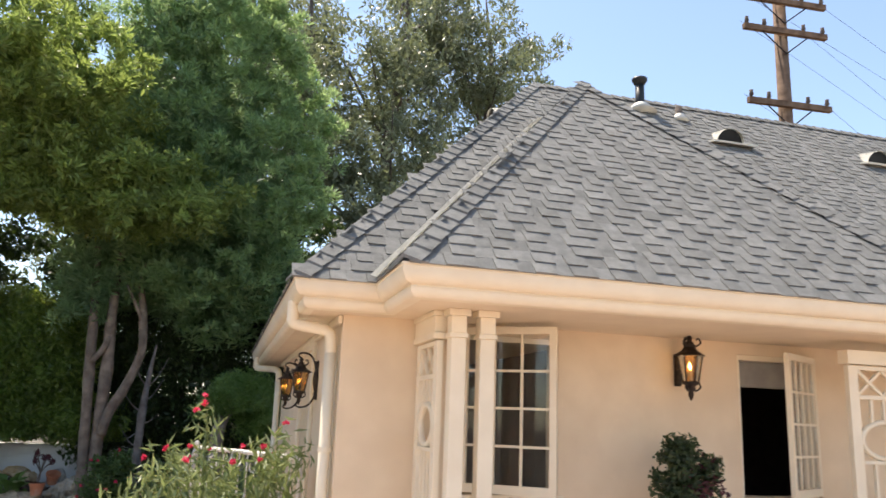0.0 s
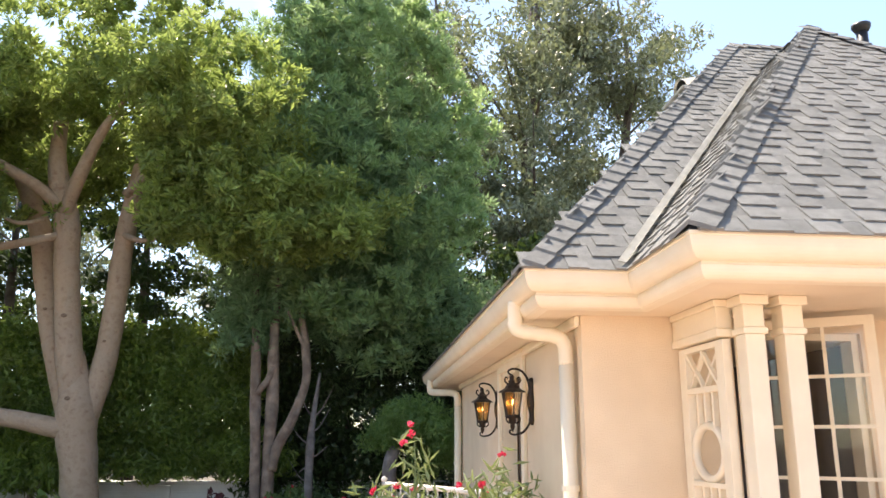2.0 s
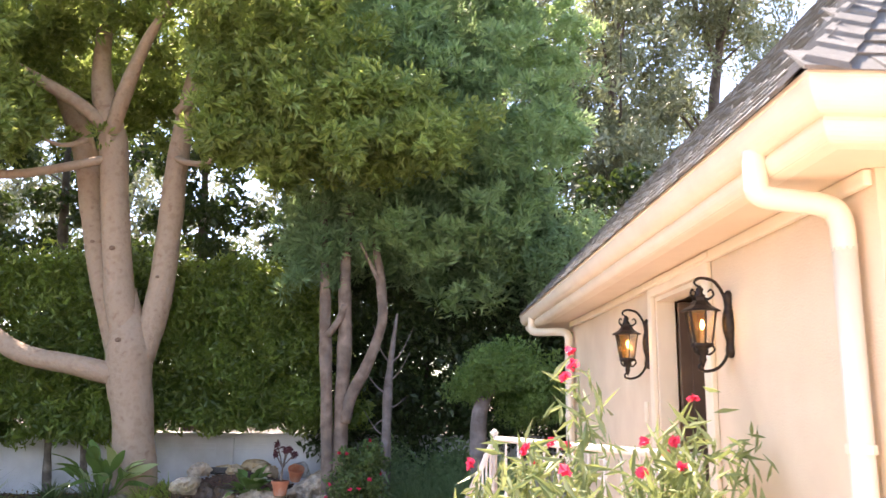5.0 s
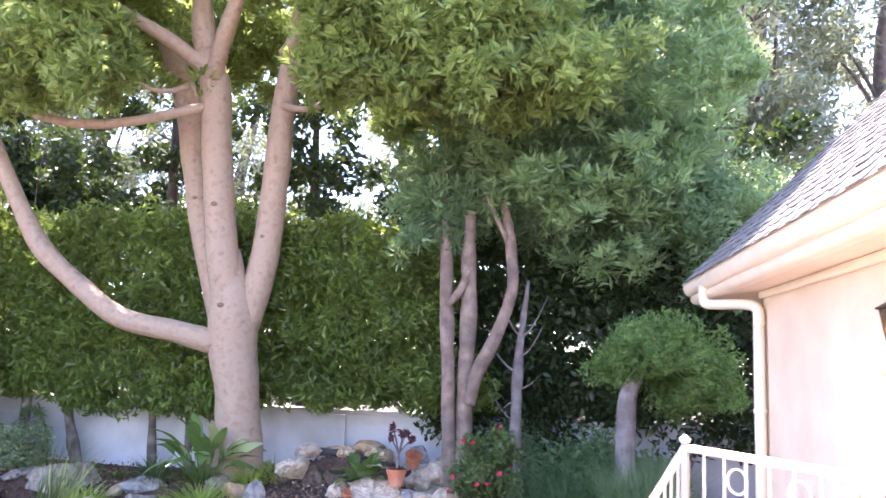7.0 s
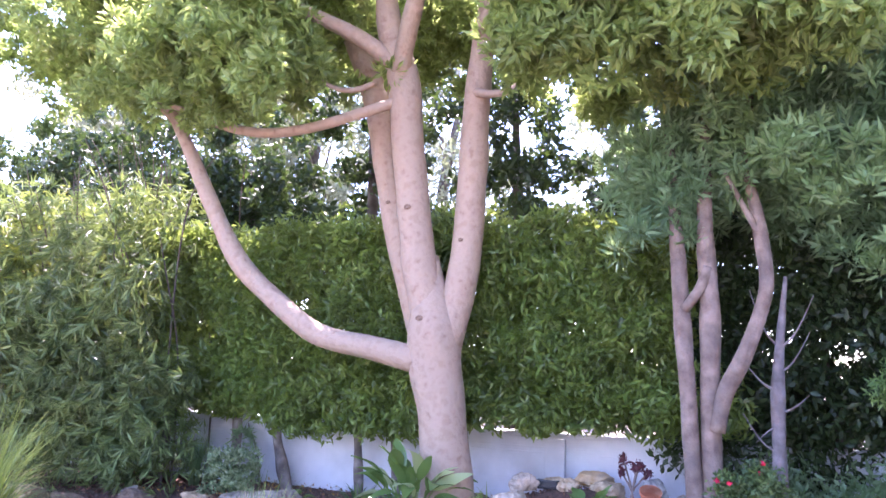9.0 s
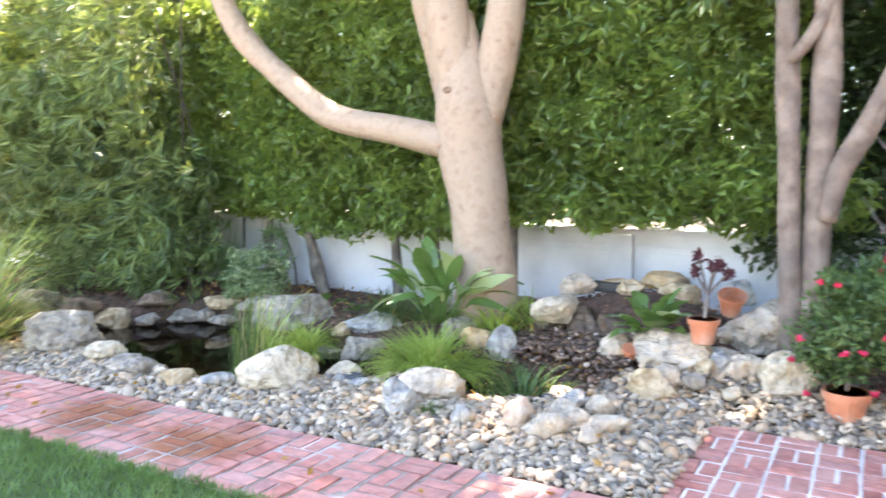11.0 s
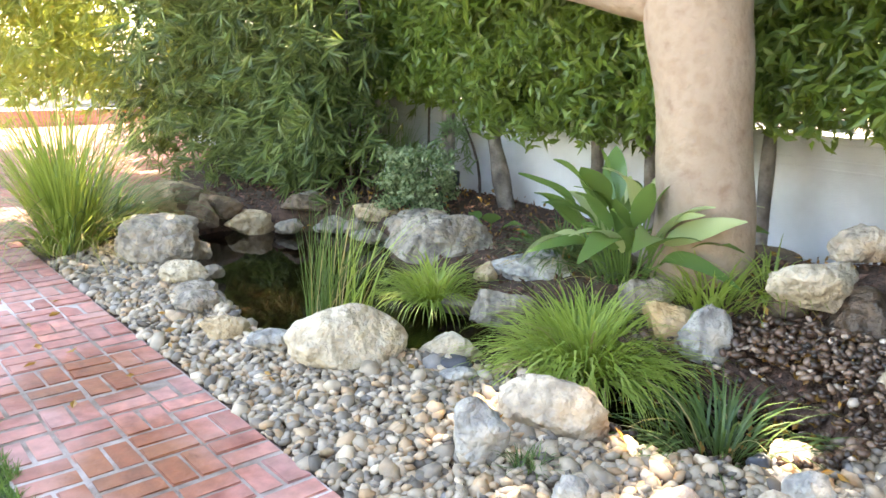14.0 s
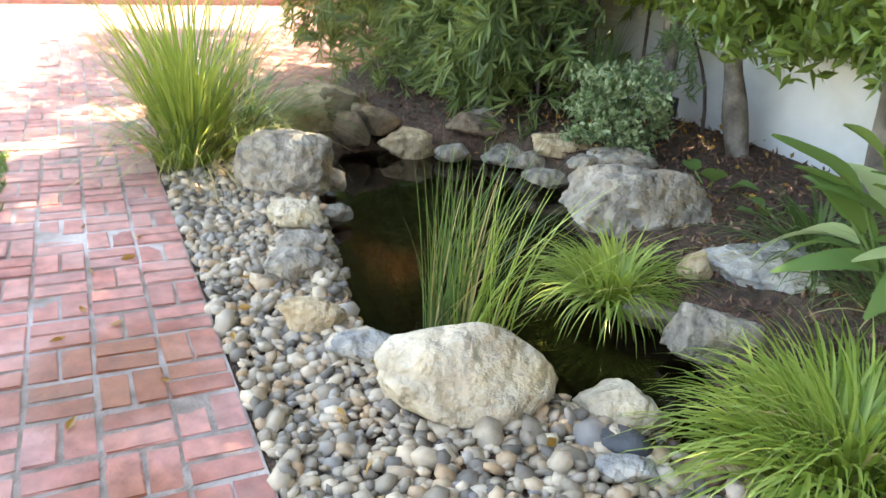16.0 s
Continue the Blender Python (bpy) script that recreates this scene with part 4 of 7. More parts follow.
def trellis(name, width, z0, z1):
    """An ornamental trellis: frame, crossed laths above, a ring in the middle, upright slats."""
    e = thing(name, "cream painted ornamental wooden trellis panel with ring", "trellis", group="porch trellises")
    b2, e0, e1 = 0.022, 0.085, width - 0.085
    part("frame", boxes((0, e0, -b2, b2, z0, z1), (e1, width, -b2, b2, z0, z1), (e0, e1, -b2, b2, z1 - 0.03, z1), (e0, e1, -b2, b2, 1.905, 1.935), (e0, e1, -b2, b2, 1.44, 1.465), (e0, e1, -b2, b2, 1.02, 1.05), (e0, e1, -b2, b2, z0, z0 + 0.04), bevel=0.003), M_TRIM, e)
    hw = (e1 - e0) / 4
    for k in range(2):
        cx = e0 + hw * (2 * k + 1)
        for q in (-1, 1):
            part("lath", tube([(cx - q * hw, 0.006 * q, 1.93), (cx + q * hw, 0.006 * q, z1 - 0.03)], 0.015, 4), M_TRIM, e)
    for k in range(1, 4):
        cx = e0 + (e1 - e0) * k / 4
        part("slat", boxes((cx - 0.011, cx + 0.011, -0.012, 0.012, 1.05, 1.44)), M_TRIM, e)
        part("slat", boxes((cx - 0.011, cx + 0.011, -0.012, 0.012, 1.755 - 0.05 * abs(k - 2), 1.905)), M_TRIM, e)
        part("slat", boxes((cx - 0.011, cx + 0.011, -0.012, 0.012, z0 + 0.04, 1.02)), M_TRIM, e)
    pts = [(width / 2 + math.cos(a) * ((e1 - e0) / 2 - 0.012), 0, 1.61 + math.sin(a) * 0.132) for a in np.linspace(0, 2 * math.pi, 29)]
    part("ring", tube(pts, 0.022, 6, cap=False), M_TRIM, e, smooth=True)
    return e


t1 = trellis("trellis_panel", 0.54, 0.2, 2.15)
t1.matrix_world = pose(3.14, 6.83, 0, 0, 0, 90)
t2 = trellis("trellis_panel", 0.62, 0.2, 2.15)
t2.matrix_world = pose(6.25, 6.76, 0)
bm = boxes((3.09, 3.19, 6.82, 7.39, 2.16, 2.20), (3.10, 3.18, 6.835, 7.39, 2.20, 2.31), (3.085, 3.195, 6.82, 7.39, 2.31, 2.344), bevel=0.006)
tagged(put_bm("trim", bm, M_TRIM), "cream painted beam over the trellis", "trim", kind="structure")
tagged(put_bm("trim", boxes((6.22, XR, 6.70, 6.80, 2.16, 2.26)), M_TRIM), "cream painted porch beam", "trim", kind="structure")


def sash(width, z0, z1, cols, rows2, at, rz, name="window_1"):
    """A casement leaf with its frame, glazing bars and panes; hinge at the origin, leaf along +x."""
    e = thing(name, "open cream casement window leaf with small panes", "window", group="casement windows")
    rim = part("window_frame", boxes((0, 0.05, -0.018, 0.018, z0, z1), (width - 0.05, width, -0.018, 0.018, z0, z1), (0.05, width - 0.05, -0.018, 0.018, z0, z0 + 0.06), (0.05, width - 0.05, -0.018, 0.018, z1 - 0.05, z1)), M_TRIM, e)
    w, h = width - 0.10, z1 - z0 - 0.11
    for k in range(1, cols):
        x = 0.05 + w * k / cols
        part("glazing_bar", boxes((x - 0.009, x + 0.009, -0.012, 0.012, z0 + 0.06, z1 - 0.05)), M_TRIM, rim)
    for k in range(1, rows2):
        z = z0 + 0.06 + h * k / rows2
        part("glazing_bar", boxes((0.05, width - 0.05, -0.011, 0.011, z - 0.009, z + 0.009)), M_TRIM, rim)
    for i in range(cols):
        for j in range(rows2):
            x0, zz = 0.05 + w * i / cols, z0 + 0.06 + h * j / rows2
            part("pane", boxes((x0 + 0.009, x0 + w / cols - 0.009, -0.002, 0.002, zz + 0.009, zz + h / rows2 - 0.009)), M_GLASS, rim)
    e.matrix_world = pose(*at, 0, 0, rz)
    return e


sash(0.70, 1.16, 2.31, 3, 4, (3.46, 7.39, 0), -36)
sash(0.62, 1.16, 2.25, 4, 4, (6.50, 7.39, 0), 180 + 32, "window_2")
for nm, x0, x1, zt in (("window_frame_1", 3.42, 4.22, 2.27), ("window_frame_2", 5.78, 6.52, 2.25)):
    tagged(put_bm(nm, boxes((x0, x0 + 0.04, WY + 0.03, WY + 0.13, 1.14, zt), (x1 - 0.04, x1, WY + 0.03, WY + 0.13, 1.14, zt), (x0 + 0.04, x1 - 0.04, WY + 0.03, WY + 0.13, zt - 0.04, zt), (x0 - 0.03, x1 + 0.03, WY - 0.03, WY + 0.13, 1.11, 1.138))
                  , M_TRIM), "cream window frame set in the stucco wall", "window frame", kind="structure")
tagged(put_bm("roller_blind", boxes((5.83, 6.47, WY + 0.15, WY + 0.16, 2.0, 2.21)), mat("grey_blind", (0.30, 0.28, 0.26), (0.36, 0.34, 0.31), 0.9)), "short grey roller blind inside the window", "blind")

# door
door = thing("door_1", "open side door with cream moulded casing", "door")
tagged(door, kind="structure")
part("casing", boxes((WX - 0.03, WX - 0.002, 8.92, 9.03, 0.28, 2.30), (WX - 0.03, WX - 0.002, 9.95, 10.03, 0.28, 2.30), (WX - 0.03, WX - 0.002, 9.03, 9.95, 2.23, 2.30), (WX - 0.045, WX - 0.002, 8.88, 10.06, 2.30, 2.335), bevel=0.006), M_TRIM, door)
part("jamb", boxes((WX, WX + 0.12, 9.925, 9.948, 0.28, 2.228), (WX, WX + 0.12, 9.042, 9.06, 0.28, 2.228), (WX, WX + 0.12, 9.06, 9.925, 2.20, 2.228)), M_TRIM, door)
leaf = part("door_leaf", boxes((WX + 0.13, WX + 0.88, 9.87, 9.91, 0.29, 2.19), (WX + 0.2, WX + 0.8, 9.862, 9.87, 0.5, 1.1), (WX + 0.2, WX + 0.8, 9.862, 9.87, 1.25, 2.05)), M_WOODDOOR, door, "dark brown door leaf swung inward")
plate = tagged(put_bm("doorbell", boxes((WX - 0.012, WX - 0.001, 10.18, 10.25, 1.42, 1.56), (WX - 0.018, WX - 0.012, 10.20, 10.23, 1.47, 1.52), bevel=0.002), M_TRIM), "small cream doorbell plate on the wall", "doorbell")


# wall lanterns
def lantern(name, label, scroll=True):
    """A tapered six-sided lantern with roof, finial, glass panes, candle and scrolled bracket. Origin: the lantern's middle."""
    e = thing(name, label, "lantern", group="wall lanterns")
    def hexa(z, r):
        return [(math.cos(math.radians(60 * k + 30)) * r, math.sin(math.radians(60 * k + 30)) * r, z) for k in range(6)]
    top, bot = hexa(0.10, 0.098), hexa(-0.115, 0.062)
    for k in range(6):
        part("bar", tube([top[k], bot[k]], 0.007, 5), M_BRONZE, e)
        a, b2, c, d = Vector(bot[k]), Vector(bot[(k + 1) % 6]), Vector(top[(k + 1) % 6]), Vector(top[k])
        bm2 = bmesh.new()
        bm2.faces.new([bm2.verts.new(q * 0.97) for q in (a, b2, c, d)])
        bmesh.ops.solidify(bm2, geom=bm2.faces[:], thickness=0.003)
        pn = part("pane", bm2, M_AMBER, e, "amber seeded glass pane")
        pn.visible_shadow = False
    cover = part("lantern_roof", tube([(0, 0, 0.095), (0, 0, 0.105), (0, 0, 0.135), (0, 0, 0.165), (0, 0, 0.185)], [0.125, 0.122, 0.07, 0.048, 0.05], 6), M_BRONZE, e)
    part("finial", tube([(0, 0, 0.185), (0, 0, 0.20), (0, 0, 0.215), (0, 0, 0.24), (0, 0, 0.265)], [0.03, 0.036, 0.018, 0.026, 0.006], 10), M_BRONZE, cover, smooth=True)
    base = part("base", tube([(0, 0, -0.11), (0, 0, -0.125), (0, 0, -0.145), (0, 0, -0.165), (0, 0, -0.19), (0, 0, -0.215), (0, 0, -0.26)], [0.07, 0.074, 0.035, 0.04, 0.02, 0.024, 0.004], 10), M_BRONZE, e, smooth=True)
    candle = part("candle", tube([(0, 0, -0.11), (0, 0, -0.02)], 0.016, 8), M_TRIM, e)
    part("flame", tube([(0, 0, -0.02), (0, 0, 0.0), (0, 0, 0.02), (0, 0, 0.045)], [0.006, 0.014, 0.012, 0.002], 8), M_FLAME, candle, "glowing candle bulb")
    for k in range(3):
        a = math.radians(120 * k + 90)
        part("scroll_leaf", limb([(math.cos(a) * 0.05, math.sin(a) * 0.05, 0.17, 0.008), (math.cos(a) * 0.085, math.sin(a) * 0.085, 0.20, 0.008), (math.cos(a) * 0.07, math.sin(a) * 0.07, 0.235, 0.007), (math.cos(a) * 0.05, math.sin(a) * 0.05, 0.22, 0.005)], 4, 6, 0), M_BRONZE, cover, smooth=True)
        part("foot_scroll", limb([(math.cos(a) * 0.062, math.sin(a) * 0.062, -0.12, 0.007), (math.cos(a) * 0.075, math.sin(a) * 0.075, -0.15, 0.007), (math.cos(a) * 0.045, math.sin(a) * 0.045, -0.18, 0.007), (math.cos(a) * 0.015, math.sin(a) * 0.015, -0.175, 0.006)], 4, 6, 0), M_BRONZE, base, smooth=True)
    if scroll:
        wx = 0.185
        part("upper_arm", limb([(0.0, 0, 0.255, 0.008), (-0.03, 0, 0.275, 0.008), (-0.025, 0, 0.30, 0.009), (0.02, 0, 0.315, 0.010), (0.10, 0, 0.29, 0.011), (0.155, 0, 0.20, 0.011), (0.17, 0, 0.08, 0.011)], 6, 8, 0), M_BRONZE, e, smooth=True)
        part("lower_arm", limb([(0.0, 0, -0.235, 0.007), (-0.025, 0, -0.25, 0.008), (-0.02, 0, -0.275, 0.009), (0.03, 0, -0.285, 0.010), (0.10, 0, -0.26, 0.011), (0.155, 0, -0.19, 0.011), (0.17, 0, -0.10, 0.011)], 6, 8, 0), M_BRONZE, e, smooth=True)
        part("back_plate", limb([(wx, 0, -0.20, 0.012), (wx, 0, -0.16, 0.035), (wx, 0, -0.10, 0.028), (wx, 0, -0.02, 0.045), (wx, 0, 0.06, 0.045), (wx, 0, 0.14, 0.028), (wx, 0, 0.20, 0.036), (wx, 0, 0.235, 0.012)], 4, 10, 0), M_BRONZE, e, "cast bronze scrolled back plate", smooth=True)
    else:
        part("stem", tube([(0, 0.08, -0.02), (0, 0.20, -0.02)], 0.02, 8), M_BRONZE, e)
        part("back_plate", tube([(0, 0.185, -0.14), (0, 0.185, 0.12)], 0.03, 8), M_BRONZE, e)
    return e


for y in (8.70, 10.12):
    l1 = lantern("wall_lantern", "dark bronze scrolled wall lantern with lit amber glass")
    l1.matrix_world = pose(2.43, y, 1.925) @ Matrix.Diagonal((0.76, 0.76, 0.76, 1))
l2 = lantern("wall_lantern", "dark bronze lantern with lit amber glass, front wall", scroll=False)
l2.matrix_world = pose(5.22, 7.20, 2.10) @ Matrix.Diagonal((0.95, 0.95, 0.95, 1))

# side landing with railing
landing = tagged(put_bm("landing", boxes((1.5, WX - 0.003, 8.9, 10.9, -0.1, 0.14), (1.55, WX - 0.003, 8.95, 10.85, 0.14, 0.27), bevel=0.01), M_CONC), "pale concrete side door landing with step", "landing", kind="structure")
rail = thing("railing", "white painted wrought iron handrail with twisted balusters", "railing")
c0, c1, c2 = Vector((1.60, 10.75, 1.28)), Vector((2.52, 9.06, 1.28)), Vector((1.40, 11.5, 0.66))
part("top_rail", tube([c0, c1], 0.022, 8), M_RAIL, rail, smooth=True)
part("top_rail", tube([c0, c2], 0.022, 8), M_RAIL, rail, smooth=True)
for a, b2, n2, drop in ((c0, c1, 13, 1.01), (c0, c2, 9, 0.90)):
    for k in range(n2 + 1):
        q = a.lerp(b2, k / n2)
        z0 = q.z - drop if a is c0 and b2 is c1 else max(0.0, q.z - drop)
        big = k in (0, n2)
        part("post" if big else "baluster", tube([(q.x, q.y, z0), (q.x, q.y, q.z - 0.5), (q.x, q.y, q.z - 0.42), (q.x, q.y, q.z - 0.34), (q.x, q.y, q.z)], [0.022] * 5 if big else [0.008, 0.008, 0.017, 0.008, 0.008], 6), M_RAIL, rail)
part("knob", tube([c0 + Vector((0, 0, 0.02)), c0 + Vector((0, 0, 0.045)), c0 + Vector((0, 0, 0.07))], [0.02, 0.034, 0.008], 10), M_RAIL, rail, smooth=True)
for k in range(4):
    q = c0.lerp(c1, 0.2 + 0.2 * k)
    pts = [(q.x + math.cos(a) * 0.06 * 0.56, q.y - math.cos(a) * 0.06 * 0.83, q.z - 0.12 + math.sin(a) * 0.06) for a in np.linspace(0, 2 * math.pi, 17)]
    part("ring", tube(pts, 0.007, 5, cap=False), M_RAIL, rail)

# utility pole
pole = thing("utility_pole", "weathered brown wooden utility pole with crossarms", "utility pole")
bx, by = 12.6, 14.8
part("mast", tube([(bx, by, 0), (bx, by, 6), (bx, by, 12.6)], [0.17, 0.15, 0.12], 12), M_POLE, pole, smooth=True)
ax = Vector((0.998, -0.063, 0))
for z, w in ((10.65, 1.0), (9.95, 0.98), (8.30, 0.96)):
    c = Vector((bx, by, z)) - Vector((0.063, 0.998, 0)) * 0.16
    a, b2 = c - ax * w, c + ax * w
    bm = bmesh.new()
    box(bm, -w, w, -0.05, 0.05, -0.06, 0.06)
    arm = part("crossarm", bm, M_POLE, pole)
    arm.matrix_world = Matrix.Translation(c) @ pose(0, 0, 0, 0, 0, math.degrees(math.atan2(ax.y, ax.x)))
    for s in (-0.92, -0.5, 0.45, 0.92):
        q = c + ax * w * s
        part("insulator", tube([q + Vector((0, 0, 0.06)), q + Vector((0, 0, 0.12)), q + Vector((0, 0, 0.17)), q + Vector((0, 0, 0.22))], [0.015, 0.05, 0.035, 0.04], 8), M_BARK3, pole, smooth=True)
    part("brace", tube([c - ax * w * 0.55 - Vector((0, 0, 0.06)), c - Vector((0, 0, 0.5))], 0.015, 5), M_BRONZE, pole)
    part("brace", tube([c + ax * w * 0.55 - Vector((0, 0, 0.06)), c - Vector((0, 0, 0.5))], 0.015, 5), M_BRONZE, pole)
for k, (z, s) in enumerate(((10.85, -0.9), (10.85, 0.9), (10.15, -0.9), (10.15, 0.45), (8.50, -0.9), (8.50, 0.9))):
    q = Vector((bx, by, z)) + ax * 1.05 * s
    for d in (1,):
        e2 = q + Vector((30, 12 + k, 2.0 - 0.2 * k))
        mid = q.lerp(e2, 0.5) - Vector((0, 0, 0.7))
        w = tagged(put_bm("power_cable", limb([(*q, 0.004), (*mid, 0.004), (*e2, 0.004)], 8, 4, 0), M_BLACK), "thin dark overhead power cable", "cable", group="overhead cables")


# ---- boulders ----
ROCK_NAMES = {"gray": "rough grey", "white": "pale whitish", "tan": "tan sandstone", "gold": "golden tan", "blue": "bluish grey", "brown": "brown mossy", "pink": "pinkish tan", "dark": "dark blue polished", "wet": "dark wet brown", "cream": "cream coloured"}
rock_count = 0


def rock(x, y, z, w, d, h, tone, turn, sink=0.02, rough=1.0):
    """A boulder: a ball flattened by random cutting planes, roughened, sunk a little into the ground."""
    global rock_count
    rock_count += 1
    rnd = random.Random(rock_count * 7 + 3)
    bm = bmesh.new()
    bmesh.ops.create_icosphere(bm, subdivisions=5 if w > 0.5 else 4 if w > 0.24 else 3, radius=1.0)
    planes = [(Vector((rnd.gauss(0, 1), rnd.gauss(0, 1), rnd.gauss(0.3, 0.8))).normalized(), rnd.uniform(0.55, 0.85)) for _ in range(15 if rough > 0.7 else 7)]
    off = Vector((rnd.uniform(-50, 50), rnd.uniform(-50, 50), rnd.uniform(-50, 50)))
    for v in bm.verts:
        c = v.co.copy()
        for n, k in planes:
            s = c.dot(n) - k
            if s > 0:
                c -= n * s * 0.9
        c *= 1 + rough * (0.11 * noise.fractal(c * 1.6 + off, 1.0, 2.0, 4) + 0.075 * noise.fractal(c * 4.5 + off, 0.6, 2.2, 6) - 0.10 * abs(noise.noise(c * 3.1 - off)) - 0.05 * abs(noise.noise(c * 8.3 + off)))
        if rough < 0.5:
            c.x, c.y = c.x * (1 - 0.30 * max(c.z, 0)), c.y * (1 - 0.30 * max(c.z, 0))
        c.z = max(c.z, -0.5 if w > 0.5 else -0.62)
        v.co = Vector((c.x * w * 0.62, c.y * d * 0.66, c.z * h * 0.68))
    z = max(z, height(x, y) + (0.02 if bool(inside(x, y, PEBBLES)) else -sink))
    ob = put_bm("boulder" if w > 0.28 else "stone", bm, ROCK[tone], smooth=True)
    ob.matrix_world = pose(x, y, z + h * (0.26 if w > 0.5 else 0.36), rnd.uniform(-6, 6), rnd.uniform(-6, 6), turn)
    tagged(ob, ROCK_NAMES[tone] + (" weathered boulder at the pond edge" if w > 0.28 else " stone among pebbles at the pond"), "boulder" if w > 0.28 else "stone", "stones round the pond")
    return ob


rock(-5.76, 13.46, 0.0, 0.66, 0.46, 0.31, "gray", 72, rough=0.7)
rock(-5.04, 13.30, 0.02, 0.31, 0.21, 0.14, "cream", 72)
rock(-4.71, 13.23, 0.02, 0.26, 0.18, 0.08, "gray", 71)
rock(-3.99, 13.09, 0.02, 0.23, 0.16, 0.14, "tan", 70)
rock(-3.74, 13.21, 0.02, 0.22, 0.16, 0.08, "white", 67)
rock(-3.34, 13.44, -0.06, 0.50, 0.38, 0.26, "cream", 59, rough=0.45)
rock(-3.05, 13.87, 0.03, 0.27, 0.18, 0.11, "cream", 52)
rock(-2.89, 13.76, 0.02, 0.15, 0.10, 0.07, "dark", 51)
rock(-2.18, 13.70, 0.0, 0.43, 0.24, 0.20, "white", 28, rough=0.6)
rock(-2.21, 13.29, 0.01, 0.22, 0.15, 0.24, "blue", 50)
rock(-4.46, 14.94, 0.02, 0.68, 0.50, 0.36, "gray", 52, rough=0.9)
rock(-5.21, 15.46, 0.15, 0.42, 0.29, 0.12, "gray", 52)
rock(-3.33, 14.46, 0.00, 0.34, 0.24, 0.23, "gray", 47)
rock(-3.58, 15.03, 0.08, 0.60, 0.42, 0.18, "blue", 44)
rock(-3.76, 14.77, 0.08, 0.16, 0.11, 0.13, "tan", 48)
rock(-2.77, 15.18, 0.12, 0.34, 0.24, 0.15, "gray", 35)
rock(-7.18, 14.02, 0.03, 0.71, 0.50, 0.32, "tan", 72)
rock(-6.99, 14.16, 0.10, 0.32, 0.22, 0.26, "brown", 70)
rock(-6.45, 14.49, -0.04, 0.43, 0.30, 0.22, "tan", 66)
rock(-6.19, 14.72, -0.04, 0.24, 0.17, 0.14, "gray", 63)
rock(-6.32, 14.96, 0.02, 0.44, 0.31, 0.13, "brown", 62)
rock(-6.04, 15.11, -0.04, 0.38, 0.27, 0.13, "gray", 59)
rock(-5.24, 13.59, -0.02, 0.15, 0.11, 0.10, "gray", 69)
rock(-2.58, 15.99, 0.15, 0.45, 0.31, 0.13, "brown", 27)
rock(-1.86, 15.14, 0.36, 0.36, 0.20, 0.25, "cream", 35)
rock(-1.82, 15.53, 0.54, 0.30, 0.21, 0.18, "white", 20)
rock(-1.55, 15.78, 0.56, 0.23, 0.16, 0.10, "tan", 17)
rock(-1.38, 15.59, 0.48, 0.24, 0.17, 0.14, "tan", 16)
rock(-1.20, 16.10, 0.56, 0.47, 0.33, 0.19, "gold", 13)
rock(-0.99, 15.73, 0.48, 0.35, 0.24, 0.19, "tan", 12)
rock(-1.23, 14.75, 0.08, 0.28, 0.20, 0.24, "white", 17)
rock(-0.82, 14.76, 0.14, 0.56, 0.39, 0.29, "white", 12)
rock(-0.87, 14.29, 0.02, 0.29, 0.21, 0.20, "tan", 14)
rock(-0.72, 14.75, 0.03, 0.20, 0.14, 0.11, "blue", 11)
rock(-1.42, 14.21, 0.00, 0.26, 0.18, 0.10, "white", 21)
rock(-1.26, 13.90, 0.00, 0.17, 0.12, 0.12, "blue", 21)
rock(-1.07, 13.85, 0.00, 0.18, 0.12, 0.16, "white", 19)
rock(-1.44, 13.40, 0.00, 0.19, 0.13, 0.18, "pink", 26)
rock(-1.24, 13.35, 0.00, 0.24, 0.17, 0.14, "white", 24)
rock(-1.13, 13.58, 0.00, 0.22, 0.15, 0.11, "white", 21)
rock(-0.93, 13.54, 0.00, 0.24, 0.16, 0.14, "white", 18)
rock(-1.76, 13.29, 0.00, 0.14, 0.10, 0.14, "blue", 31)
rock(-0.62, 14.43, 0.00, 0.19, 0.13, 0.12, "gray", 11)
rock(-0.56, 14.81, 0.02, 0.19, 0.14, 0.15, "blue", 9)
rock(-0.57, 14.56, 0.00, 0.13, 0.09, 0.15, "tan", 10)
rock(-1.51, 14.08, 0.00, 0.09, 0.07, 0.09, "dark", 23)
rock(-0.27, 15.35, 0.30, 0.65, 0.46, 0.40, "white", 6)
rock(-0.59, 16.01, 0.50, 0.27, 0.19, 0.20, "blue", 8)
rock(-0.10, 14.66, 0.00, 0.36, 0.27, 0.31, "cream", 6)
rock(-0.57, 15.28, 0.05, 0.29, 0.20, 0.12, "white", 9)
rock(-0.55, 14.89, 0.00, 0.29, 0.20, 0.13, "white", 9)
rock(-5.81, 15.15, -0.02, 0.22, 0.15, 0.15, "gray", 58)
rock(-5.46, 15.03, -0.02, 0.28, 0.20, 0.11, "gray", 57)
rock(-5.31, 15.22, 0.00, 0.24, 0.17, 0.10, "gray", 55)
rock(-6.50, 15.08, 0.10, 0.34, 0.24, 0.10, "gray", 62)
rock(-6.60, 14.12, 0.02, 0.26, 0.20, 0.26, "brown", 71)
rock(-4.45, 13.13, 0.00, 0.31, 0.22, 0.11, "gray", 76)
rock(-3.70, 13.22, 0.00, 0.25, 0.18, 0.08, "blue", 71)
rock(-5.67, 13.70, 0.00, 0.15, 0.10, 0.14, "gray", 73)
rock(-3.65, 14.45, -0.02, 0.24, 0.16, 0.12, "gray", 49)
rock(-2.68, 13.95, 0.00, 0.20, 0.14, 0.13, "tan", 41)
